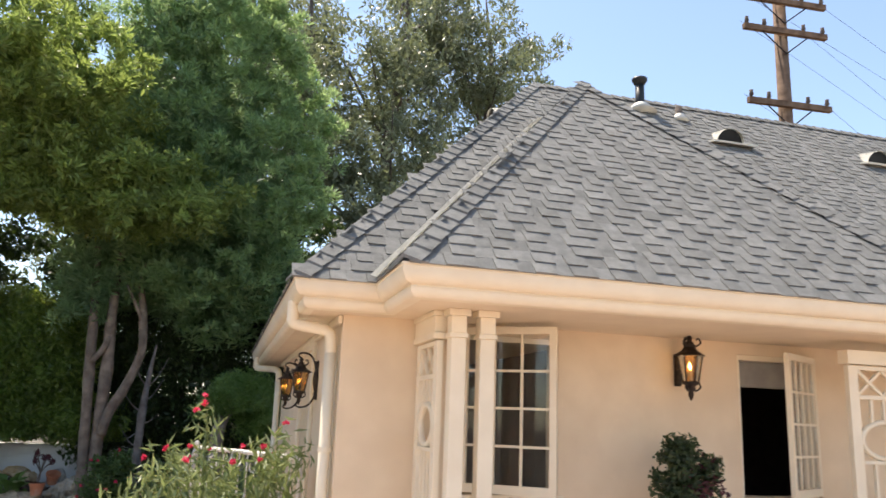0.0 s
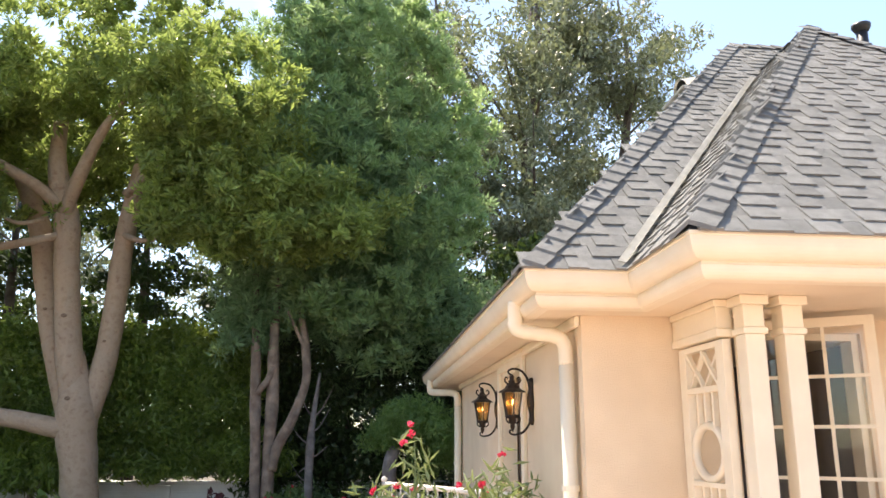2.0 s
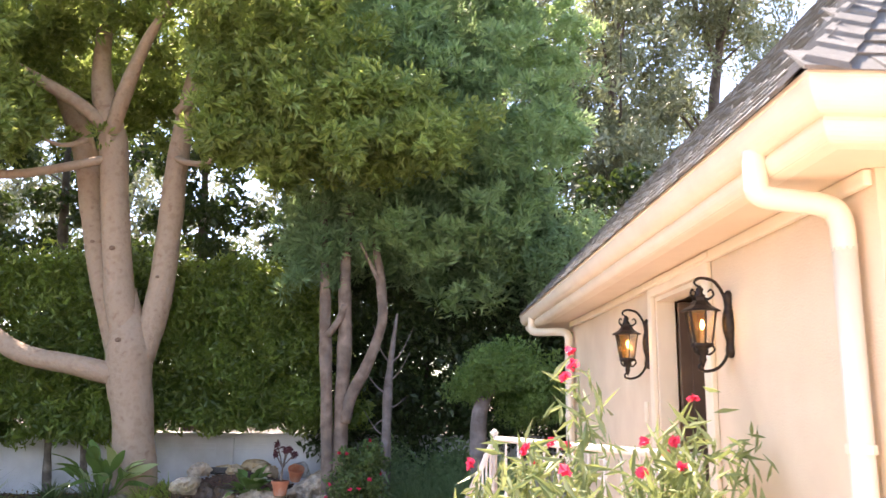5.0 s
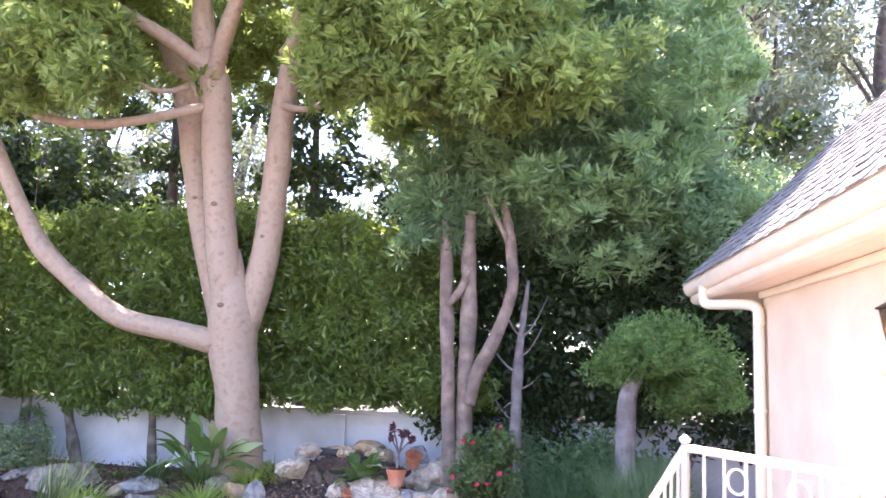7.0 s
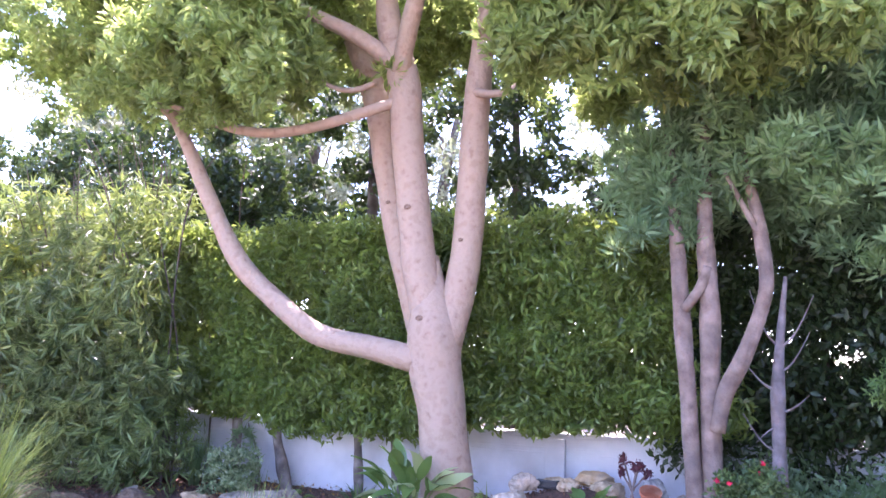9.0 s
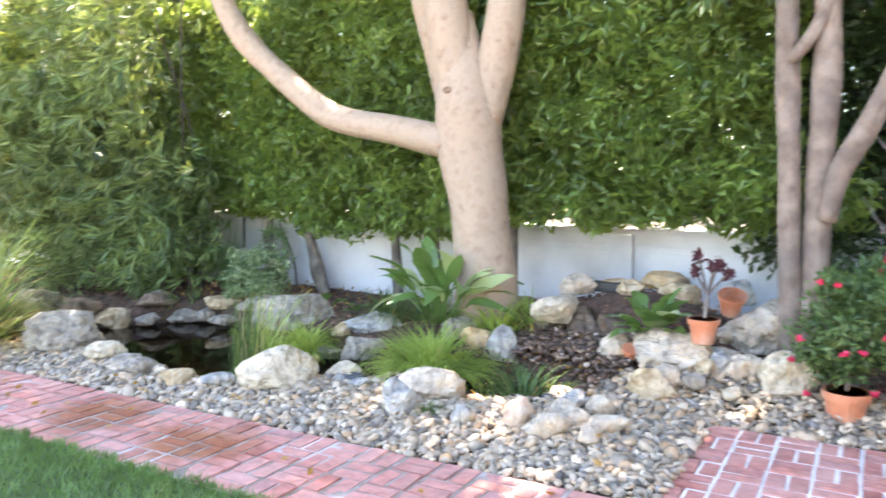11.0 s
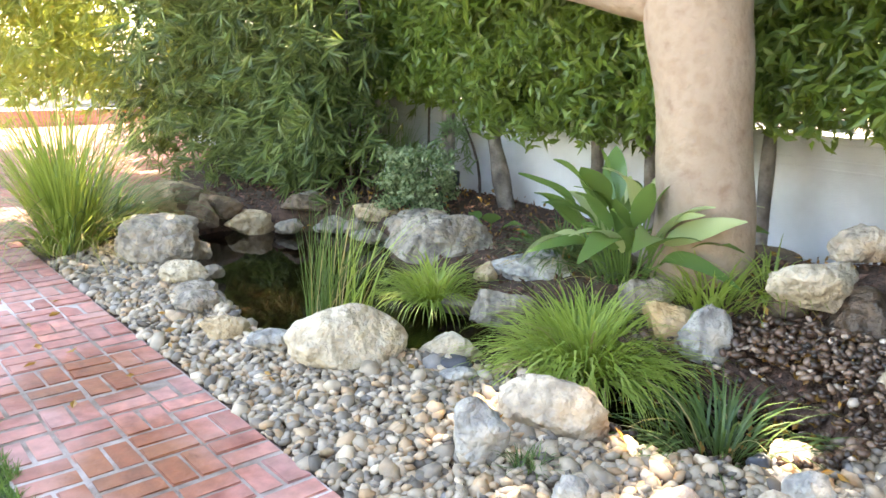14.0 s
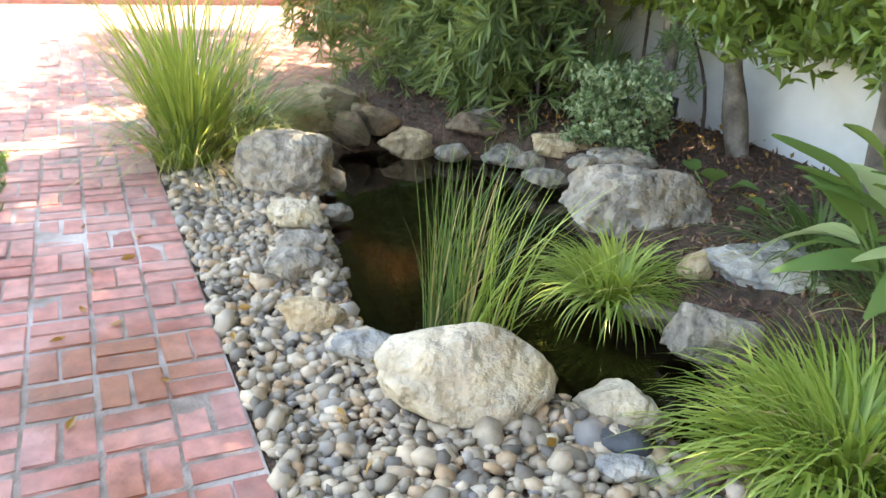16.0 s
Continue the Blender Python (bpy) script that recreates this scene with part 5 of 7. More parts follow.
rock(-2.79, 13.71, -0.02, 0.17, 0.12, 0.06, "blue", 48)
rock(-2.93, 13.75, 0.00, 0.08, 0.06, 0.07, "white", 50)

# dark wet rock face of the little waterfall
for k, (x, y, z, w, h) in enumerate(((-1.66, 15.26, 0.14, 0.44, 0.34), (-1.36, 15.32, 0.14, 0.50, 0.36), (-1.06, 15.26, 0.12, 0.42, 0.34), (-1.50, 15.06, 0.05, 0.34, 0.22), (-1.18, 15.05, 0.05, 0.34, 0.24))):
    rock(x, y, z, w, w * 0.7, h, "wet", 25 * k, 0.4)
rock(-0.80, 14.42, 0.0, 0.22, 0.17, 0.15, "white", 15)
rock(-0.50, 14.66, 0.0, 0.18, 0.14, 0.15, "blue", 40)
rock(-0.36, 14.68, 0.0, 0.26, 0.18, 0.17, "white", 5)
rock(-0.38, 14.45, 0.0, 0.15, 0.11, 0.09, "cream", 70)
rock(-0.75, 15.10, 0.1, 0.24, 0.18, 0.16, "white", 25)
rock(-1.75, 13.33, 0.0, 0.16, 0.12, 0.10, "white", 30)
rock(-1.26, 13.72, 0.0, 0.17, 0.13, 0.10, "white", 55)
rock(-0.98, 13.38, 0.0, 0.18, 0.13, 0.10, "white", 80)
rock(-2.14, 14.72, 0.10, 0.27, 0.20, 0.28, "blue", 30)
rock(-2.34, 14.70, 0.06, 0.30, 0.22, 0.26, "gold", 10)
rock(-2.62, 14.86, 0.12, 0.36, 0.22, 0.18, "gray", 30)
rock(-2.0, 15.16, 0.2, 0.24, 0.20, 0.18, "brown", 30)
rock(-6.72, 14.30, 0.06, 0.36, 0.28, 0.24, "brown", 40)
rock(-5.72, 15.28, 0.08, 0.40, 0.26, 0.14, "tan", 55)


# ---- pebbles ----
def pebble_bed(name, label, poly, spacing, size, material, lift=0.0, seed=1, layers=2, hole=None):
    rng = np.random.default_rng(seed)
    xs, ys = [q[0] for q in poly], [q[1] for q in poly]
    pts = []
    for k in range(layers):
        a, b2 = np.meshgrid(np.arange(min(xs), max(xs), spacing), np.arange(min(ys), max(ys), spacing * 0.87), indexing="ij")
        a = a + (np.arange(b2.shape[1]) % 2)[None, :] * spacing * 0.5
        p = np.stack([a.ravel(), b2.ravel()], 1) + rng.normal(0, spacing * 0.27, (a.size, 2)) + k * spacing * 0.5
        p = p[inside(p[:, 0], p[:, 1], poly)]
        pts.append(np.column_stack([p, np.full(len(p), k)]))
    p = np.concatenate(pts)
    bm = bmesh.new()
    bmesh.ops.create_icosphere(bm, subdivisions=1, radius=1.0)
    base = np.array([v.co for v in bm.verts])
    tri = np.array([[v.index for v in f2.verts] for f2 in bm.faces])
    bm.free()
    n = len(p)
    s = size * np.exp(rng.normal(0, 0.28, n))
    sc = np.stack([s * rng.uniform(0.85, 1.35, n), s * rng.uniform(0.75, 1.05, n), s * rng.uniform(0.45, 0.75, n)], 1) * 0.5
    v = base[None] * sc[:, None, :]
    v *= 1 + 0.10 * rng.normal(size=v.shape[:2])[..., None] * 0.6
    tl = rng.normal(0, 0.35, (n, 2))
    v[:, :, 2] += v[:, :, 0] * tl[:, None, 0] + v[:, :, 1] * tl[:, None, 1]
    a = rng.uniform(0, 2 * np.pi, n)
    c, q = np.cos(a)[:, None], np.sin(a)[:, None]
    x, y = v[:, :, 0] * c - v[:, :, 1] * q, v[:, :, 0] * q + v[:, :, 1] * c
    z = np.array([height(px2, py2) for px2, py2 in p[:, :2]]) + sc[:, 2] * 0.5 + p[:, 2] * size * 0.28 + lift
    v = np.stack([x + p[:, 0, None], y + p[:, 1, None], v[:, :, 2] + z[:, None]], 2)
    f2 = (tri[None] + (np.arange(n) * len(base))[:, None, None]).reshape(-1, 3)
    ob = raw(name, v.reshape(-1, 3), f2, material, smooth=True)
    return tagged(ob, label, "pebbles", kind="stuff")


pebble_bed("pebbles", "rounded grey, tan and white river pebbles", PEBBLES, 0.042, 0.051, M_PEBBLE)
pebble_bed("pebbles", "wet brown pebbles in the shallow stream bed", [(-3.2, 14.3), (-3.2, 13.9), (-2.1, 13.84), (-1.75, 13.88), (-1.25, 14.2), (-0.95, 14.85), (-1.05, 15.06), (-1.80, 15.08), (-2.25, 14.85), (-2.6, 14.4)], 0.037, 0.036, M_WETPEBBLE, lift=0.066, seed=2, layers=2)

# fallen leaves on bed and stream
n = 900
p = np.stack([RNG.uniform(-6.5, -0.6, n), RNG.uniform(13.0, 16.8, n)], 1)
p = p[(inside(p[:, 0], p[:, 1], [(-2.4, 13.9), (-1.2, 14.0), (-0.9, 15.1), (-2.0, 15.3)]) | (p[:, 1] > 14.8)) & ~inside(p[:, 0], p[:, 1], DEEP)]
p = np.concatenate([p, np.stack([RNG.normal(-1.68, 0.28, 260), RNG.normal(14.72, 0.22, 260)], 1)])
c = np.array([(x, y, max(height(x, y), -0.06) + 0.06) for x, y in p])
lit = leaves("leaf_litter", c, 0.045, 0.022, L_DRY, spread=1.0)
tagged(lit, "fallen yellow and brown leaves on mulch and stream", "leaf litter", kind="stuff")
n = 9000
p = np.stack([RNG.uniform(-8, 2.5, n), RNG.uniform(14.3, 17.05, n)], 1)
p = p[~inside(p[:, 0], p[:, 1], POND) & ~inside(p[:, 0], p[:, 1], PEBBLES)]
c = np.array([(x, y, height(x, y) + 0.012) for x, y in p])
chips = leaves("mulch_chips", c, 0.055, 0.022, mat("bark_chips", (0.085, 0.042, 0.028), (0.22, 0.12, 0.08), 0.95, 30, island=0.5))
tagged(chips, "brown bark mulch chips on the bed", "mulch", kind="stuff")


n = 46
p = np.stack([RNG.uniform(-5.5, -0.8, n), RNG.uniform(12.2, 14.2, n)], 1)
p = p[(inside(p[:, 0], p[:, 1], PEBBLES)) | (p[:, 1] < 12.7)]
for x, y in p:
    lf = leaves("fallen_leaf", [(x, y, height(x, y) + (0.065 if y > 12.77 else 0.014))], 0.06, 0.028, L_DRY, spread=1.0, up=(3 * math.sin(x * 9), 3 * math.cos(x * 9), 0))
    tagged(lf, "single fallen yellow leaf on stone", "leaf", "fallen leaves")
spill = tagged(put_bm("waterfall_spillway", boxes((-1.74, -1.50, 15.62, 15.78, 0.55, 0.63), (-1.72, -1.52, 15.58, 15.62, 0.57, 0.58), bevel=0.006), M_BLACK), "dark plastic spillway lip among waterfall stones", "spillway")

# ---- trees ----
def in_shell(n, centre, size, inner=0.55, low=-1.0, seed=1):
    """Random places in a lumpy ellipsoid shell."""
    rng = np.random.default_rng(seed)
    out = []
    while len(out) < n:
        d = rng.normal(size=3)
        d /= np.linalg.norm(d)
        if d[2] < low:
            continue
        r = (inner + (1 - inner) * rng.uniform() ** 0.7) * (1 + 0.28 * noise.noise(Vector(d * 2.2) + Vector((seed, 0, 0))))
        out.append(np.array(centre) + d * r * np.array(size))
    return np.array(out)


ty = 15.30
tree = thing("tree", "large multi-limbed tree with smooth pale bark and dense leaves", "tree")
TRUNK = part("trunk", limb([(-2.57, ty, -0.1, 0.36), (-2.57, ty, 0.25, 0.30), (-2.59, ty, 0.7, 0.272), (-2.66, ty, 1.3, 0.255), (-2.75, ty, 1.8, 0.285), (-2.78, ty, 2.2, 0.28), (-2.84, ty + 0.02, 2.55, 0.20), (-2.86, ty + 0.06, 2.95, 0.08)], 6, 24, 0.10), M_BARK, tree, smooth=True)
for pts in (
    [(-2.80, ty, 2.1, 0.20), (-2.90, ty - 0.05, 2.6, 0.19), (-2.99, ty - 0.05, 3.1, 0.185), (-3.13, ty - 0.05, 4.1, 0.18), (-3.24, ty - 0.05, 5.0, 0.19), (-3.45, ty - 0.1, 5.9, 0.13), (-3.5, ty, 7.4, 0.07)],
    [(-2.62, ty, 2.0, 0.16), (-2.50, ty + 0.05, 2.6, 0.17), (-2.45, ty + 0.1, 3.2, 0.165), (-2.41, ty + 0.1, 4.0, 0.16), (-2.36, ty + 0.1, 5.0, 0.14), (-2.2, ty + 0.1, 6.2, 0.10), (-1.9, ty + 0.2, 7.6, 0.05)],
    [(-2.92, ty + 0.15, 1.9, 0.14), (-3.14, ty + 0.25, 2.5, 0.16), (-3.34, ty + 0.3, 3.2, 0.18), (-3.55, ty + 0.35, 4.0, 0.18), (-3.78, ty + 0.4, 4.9, 0.17), (-4.2, ty + 0.5, 5.8, 0.13), (-4.9, ty + 0.7, 7.0, 0.07)],
    [(-2.85, ty - 0.05, 1.80, 0.15), (-3.10, ty - 0.12, 1.86, 0.14), (-3.45, ty - 0.18, 1.94, 0.13), (-4.1, ty - 0.2, 2.08, 0.125), (-4.66, ty - 0.2, 2.45, 0.12), (-5.2, ty - 0.2, 2.90, 0.115), (-5.68, ty - 0.2, 3.65, 0.10), (-6.05, ty - 0.2, 4.3, 0.085), (-6.35, ty - 0.2, 4.8, 0.065), (-6.9, ty - 0.2, 5.8, 0.03)],
    [(-3.20, ty - 0.1, 4.72, 0.07), (-3.7, ty - 0.3, 4.52, 0.06), (-4.3, ty - 0.4, 4.38, 0.06), (-4.9, ty - 0.45, 4.38, 0.055), (-5.5, ty - 0.45, 4.55, 0.05), (-6.2, ty - 0.4, 4.85, 0.035)],
    [(-2.36, ty, 4.75, 0.05), (-2.1, ty - 0.25, 4.62, 0.04), (-1.85, ty - 0.35, 4.60, 0.035), (-1.6, ty - 0.4, 4.75, 0.03), (-1.2, ty - 0.5, 5.0, 0.02)],
    [(-3.26, ty - 0.1, 5.1, 0.11), (-3.7, ty - 0.3, 5.45, 0.09), (-4.4, ty - 0.6, 5.8, 0.07), (-5.4, ty - 1.0, 6.2, 0.03)],
    [(-3.26, ty - 0.1, 5.0, 0.12), (-3.0, ty - 0.4, 5.5, 0.10), (-2.6, ty - 0.8, 6.1, 0.07), (-2.0, ty - 1.3, 6.7, 0.03)],
    [(-3.55, ty - 0.1, 4.95, 0.035), (-3.75, ty - 0.3, 4.82, 0.03), (-3.95, ty - 0.4, 4.85, 0.025), (-4.3, ty - 0.5, 5.05, 0.015)],
    [(-6.30, ty - 0.2, 4.7, 0.05), (-7.2, ty - 0.4, 5.5, 0.04), (-8.6, ty - 0.6, 6.1, 0.02)],
    [(-2.40, ty, 5.4, 0.08), (-1.8, ty - 0.3, 5.9, 0.06), (-1.0, ty - 0.6, 6.2, 0.03)],
):
    part("limb", limb(pts, 6, 14, 0.10), M_BARK, tree, smooth=True)
for x, y, z, q in ((-3.03, 15.06, 3.45, 0.030), (-2.83, 15.02, 2.25, 0.030), (-2.47, 15.23, 3.1, 0.020), (-3.45, 15.43, 3.6, 0.022)):
    bm = bmesh.new()
    bmesh.ops.create_icosphere(bm, subdivisions=2, radius=1.0)
    for v in bm.verts:
        d = math.hypot(v.co.x, v.co.z)
        v.co = Vector((v.co.x * q * 1.4, v.co.y * q * (0.5 if d > 0.55 else 0.2), v.co.z * q))
    part("knot", bm, M_KNOT, TRUNK, "dark healed branch knot", smooth=True).location = (x, y, z)
MAIN = [((-4.6, 14.7, 5.9), (2.6, 1.9, 1.0)), ((-2.4, 14.4, 6.4), (2.2, 1.9, 1.3)), ((-0.9, 14.3, 5.8), (1.3, 1.3, 0.9)), ((-3.4, 15.2, 7.6), (3.2, 2.3, 1.5)), ((-5.9, 14.8, 5.6), (1.3, 1.4, 1.0))]
cl = np.concatenate([in_shell(k, c, s, 0.35, -1.0, 20 + i) for i, ((c, s), k) in enumerate(zip(MAIN, (150, 130, 60, 165, 70)))])
# sprays that hang lower round the limbs
cl = np.concatenate([cl, np.array([(-4.3, 14.6, 4.75), (-4.0, 14.5, 4.9), (-4.7, 14.7, 4.8), (-5.5, 14.8, 4.6), (-5.9, 14.9, 4.9), (-1.5, 14.3, 4.6), (-1.1, 14.2, 4.5), (-0.6, 14.2, 4.75), (-1.7, 14.6, 4.9), (-0.3, 14.3, 5.0), (0.1, 14.3, 5.1), (-2.0, 14.3, 5.0), (-0.9, 14.4, 5.0), (-3.6, 14.5, 5.2), (-5.0, 14.6, 5.0), (-6.3, 14.9, 5.0)]),
                     in_shell(80, (0.1, 14.2, 4.85), (1.7, 0.9, 0.62), 0.3, -1.0, 27), in_shell(50, (-4.2, 14.0, 4.75), (1.6, 0.9, 0.5), 0.3, -1.0, 31), in_shell(46, (-1.6, 14.2, 4.8), (0.9, 0.8, 0.5), 0.3, -1.0, 32), in_shell(40, (-4.2, 13.9, 5.2), (1.7, 1.0, 0.5), 0.3, -1.0, 28), in_shell(60, (-1.4, 13.4, 6.2), (1.9, 1.2, 1.0), 0.3, -1.0, 29), in_shell(50, (-6.8, 14.6, 5.8), (1.4, 1.3, 1.2), 0.3, -1.0, 30)])
cl = cl[~((cl[:, 0] > -3.75) & (cl[:, 0] < -1.65) & (cl[:, 2] < 6.3) & (cl[:, 1] < 15.25))]
# the back shell at y 17 is added to shade the stones below
cl = np.concatenate([cl[RNG.uniform(0, 1, len(cl)) < 0.72], in_shell(70, (-2.0, 17.0, 6.6), (2.8, 1.3, 1.3), 0.2, -1.0, 33)])
cl = cl[(cl[:, 2] < 7.0) | (RNG.uniform(0, 1, len(cl)) < 0.8)]
# crown shells added to cast shade: seeds 38, 39 hedge, 50 path, 51 patio
cl = np.concatenate([cl, in_shell(62, (-8.3, 14.6, 6.1), (1.9, 1.3, 1.1), 0.3, -1.0, 34), in_shell(60, (-5.7, 16.0, 6.7), (1.7, 1.0, 0.7), 0.2, -1.0, 36), in_shell(40, (0.6, 13.9, 4.75), (1.0, 0.7, 0.55), 0.3, -1.0, 35), in_shell(110, (-4.6, 17.6, 6.6), (2.8, 0.9, 0.75), 0.1, -1.0, 38), in_shell(16, (0.2, 17.4, 6.4), (1.8, 0.8, 0.8), 0.1, -1.0, 39), in_shell(34, (-4.0, 15.2, 7.1), (1.3, 0.8, 0.5), 0.2, -1.0, 50), in_shell(30, (-1.2, 16.0, 6.5), (1.2, 0.6, 0.5), 0.2, -1.0, 51), in_shell(18, (-1.25, 17.2, 5.15), (0.5, 0.4, 0.3), 0.2, -1.0, 52)])
tufts("crown", cl, 0.30, 4, 0.17, 50, 0.12, 0.044, L_TREE, tree)

tri = thing("tree", "three-stemmed evergreen tree with dark feathery foliage", "tree")
y3 = 15.20
part("trunk", limb([(-0.12, y3, -0.1, 0.10), (-0.12, y3, 0.46, 0.085), (-0.18, y3, 1.7, 0.08), (-0.22, y3 + 0.05, 2.3, 0.085), (-0.26, y3 + 0.1, 3.0, 0.07), (-0.35, y3 + 0.2, 4.2, 0.05)], 5, 12, 0.2), M_BARK2, tri, smooth=True)
part("trunk", limb([(0.05, y3 + 0.05, -0.1, 0.12), (0.02, y3 + 0.05, 0.5, 0.10), (0.02, y3 + 0.05, 1.5, 0.095), (0.03, y3 + 0.08, 2.4, 0.09), (0.0, y3 + 0.15, 3.4, 0.07), (0.1, y3 + 0.3, 5.5, 0.04)], 5, 12, 0.2), M_BARK2, tri, smooth=True)
part("trunk", limb([(0.07, y3, 1.25, 0.08), (0.16, y3 - 0.02, 1.6, 0.08), (0.32, y3 - 0.05, 1.93, 0.075), (0.48, y3 - 0.05, 2.35, 0.07), (0.53, y3 - 0.05, 2.65, 0.07), (0.48, y3, 3.15, 0.06), (0.39, y3, 3.85, 0.045), (0.5, y3, 5.0, 0.03)], 5, 12, 0.2), M_BARK2, tri, smooth=True)
part("branch", limb([(0.5, y3, 3.0, 0.03), (0.35, y3 - 0.1, 3.3, 0.025), (0.2, y3 - 0.2, 3.6, 0.015)], 4, 8, 0.2), M_BARK2, tri, smooth=True)
part("branch", limb([(-0.20, y3, 2.35, 0.05), (-0.05, y3, 2.55, 0.05), (0.02, y3 + 0.05, 2.75, 0.05)], 4, 8, 0.2), M_BARK2, tri, smooth=True)
TRI = [((0.5, 15.9, 4.6), (1.3, 1.1, 1.2)), ((1.6, 16.0, 5.4), (1.55, 1.3, 2.2)), ((0.3, 15.9, 6.8), (1.9, 1.5, 2.3)), ((2.0, 16.1, 3.9), (1.0, 0.9, 0.8)), ((-0.2, 15.7, 3.9), (0.8, 0.7, 0.6)), ((1.25, 16.0, 7.7), (1.6, 1.3, 1.8)), ((0.5, 16.0, 9.4), (2.0, 1.4, 1.6))]
cl = np.concatenate([in_shell(k, c, s, 0.45, -1.0, 40 + i) for i, ((c, s), k) in enumerate(zip(TRI, (80, 170, 110, 44, 20, 64, 40)))])
cl = np.concatenate([cl, in_shell(22, (-0.40, 15.5, 3.45), (0.50, 0.3, 0.45), 0.3, -1.0, 47), in_shell(36, (1.15, 15.9, 3.7), (0.70, 0.5, 0.55), 0.3, -1.0, 48)])
tufts("crown", cl, 0.42, 3, 0.21, 74, 0.14, 0.030, L_PODO, tri, True, 0.7)
# outer tufts in the brighter leaf colour, painted as if sunlit
tufts("lit_foliage", in_shell(380, (1.4, 15.3, 6.1), (1.9, 1.1, 3.1), 0.85, -1.0, 49), 0.25, 2, 0.18, 60, 0.13, 0.030, L_PODO_LIT, tri, True, 0.9)

# further trees behind the house: tall, thin grey-green foliage with gaps
def gum(x, y, h, w, seed, count):
    rnd = random.Random(seed)
    e = thing("tree", "tall open grey-green tree far behind the house", "tree", group="far trees")
    part("trunk", limb([(x, y, -0.5, 0.34), (x + 0.3, y, h * 0.3, 0.27), (x - 0.2, y, h * 0.55, 0.2), (x + 0.3, y, h * 0.8, 0.11), (x, y, h, 0.03)], 6, 10, 0.2), M_BARK3, e, smooth=True)
    cs = []
    for k in range(15):
        a, z = rnd.uniform(0, 2 * math.pi), h * rnd.uniform(0.28, 0.95)
        r = w * rnd.uniform(0.55, 1.05) * (1.0 - 0.45 * max(0, z / h - 0.6))
        tipv = np.array((x + math.cos(a) * r, y + math.sin(a) * r, z + rnd.uniform(0.4, 1.6)))
        root = np.array((x, y, z - r * 0.55))
        midv = (root + tipv) / 2 + np.array((0, 0, rnd.uniform(-0.3, 0.7)))
        part("limb", limb([(*root, 0.06), (*midv, 0.04), (*tipv, 0.015)], 5, 6, 0.3), M_BARK3, e, smooth=True)
        for j in range(count):
            q = midv + (tipv - midv) * rnd.uniform(-0.3, 1.15) + np.array((rnd.gauss(0, 0.75), rnd.gauss(0, 0.75), rnd.gauss(-0.2, 0.8)))
            cs.append(q)
    leaves("crown", clumps(cs, 0.55, 80), 0.23, 0.075, L_EUCA, e, droop=0.8, simple=True)
    return e


gum(6.6, 26.5, 18.5, 4.2, 3, 24)
gum(10.4, 28.5, 18.0, 3.6, 5, 24)
gum(3.4, 27.0, 17.0, 3.6, 8, 22)
gum(-1.5, 30.0, 15.0, 4.5, 9, 11)
gum(-9.0, 31.0, 13.0, 4.0, 11, 12)
gum(-13.5, 30.0, 14.0, 4.5, 12, 16)
gum(-19.0, 27.0, 15.0, 4.5, 14, 16)
gum(-25.0, 22.0, 14.0, 4.5, 15, 16)

def back_tree(x, y, h, w, seed, count):
    """A dense dark tree behind the hedge, its crown low and full."""
    e = thing("tree", "dense dark green tree behind the garden hedge", "tree", group="trees behind the hedge")
    part("trunk", limb([(x, y, -0.5, 0.16), (x + 0.1, y, h * 0.4, 0.12), (x, y, h * 0.8, 0.05)], 5, 8, 0.2), M_BARK3, e, smooth=True)
    c2 = in_shell(count, (x, y, h * 0.58), (w, w * 0.7, h * 0.42), 0.2, -1.0, seed)
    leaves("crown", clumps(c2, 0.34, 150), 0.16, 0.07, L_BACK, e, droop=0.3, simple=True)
    return e


for k, (x, y, h, w) in enumerate(((-8.4, 19.6, 6.8, 1.6), (-5.8, 19.4, 8.2, 1.8), (-0.8, 19.2, 7.4, 2.0), (1.8, 19.2, 7.0, 1.9), (4.4, 19.6, 6.2, 1.8), (-11.2, 20.5, 7.2, 2.0), (-3.3, 19.8, 8.2, 1.6), (-14.5, 21.0, 8.6, 2.6))):
    back_tree(x, y, h, w, 120 + k, 46 if -7 < x < 0 else 120)

# hedge
hedge = thing("hedge", "tall clipped glossy green hedge on slim trunks along the wall", "hedge")
for x, lean, rad in ((-5.16, -0.16, 0.075), (-4.13, -0.03, 0.060), (-3.62, -0.04, 0.058), (-2.77, 0.0, 0.05), (-5.98, 0.02, 0.068), (-7.15, 0.02, 0.07)):
    part("stem", limb([(x, 16.33, -0.1, rad * 1.25), (x, 16.33, 0.15, rad), (x + lean * 0.6, 16.32, 0.5, rad * 0.92), (x + lean * 1.3, 16.30, 1.1, rad * 0.85), (x + lean * 1.2, 16.25, 2.6, rad * 0.5)], 5, 10, 0.3), M_STEM, hedge, smooth=True)
n = 1600
hx = RNG.uniform(-8.5, -0.3, n)
deep = RNG.uniform(0, 1, n) ** 2
hy = 15.80 + deep * 1.05 + 0.18 * np.array([noise.noise(Vector((x * 0.9, 0, 3))) for x in hx])
lowz = 1.16 + 0.22 * np.array([noise.noise(Vector((x * 1.7, 5, 0))) for x in hx]) + 0.30 * sstep(-2.6, -1.9, hx) * 0.2
hz = lowz + (3.45 - lowz) * RNG.uniform(0, 1, n)
hz += 0.2 * np.array([noise.noise(Vector((x * 0.8, 9, 0))) for x in hx]) * (hz > 2.8)
leaves("foliage", clumps(np.stack([hx, hy, hz], 1), 0.24, 92), 0.105, 0.038, L_HEDGE, hedge, droop=0.45)
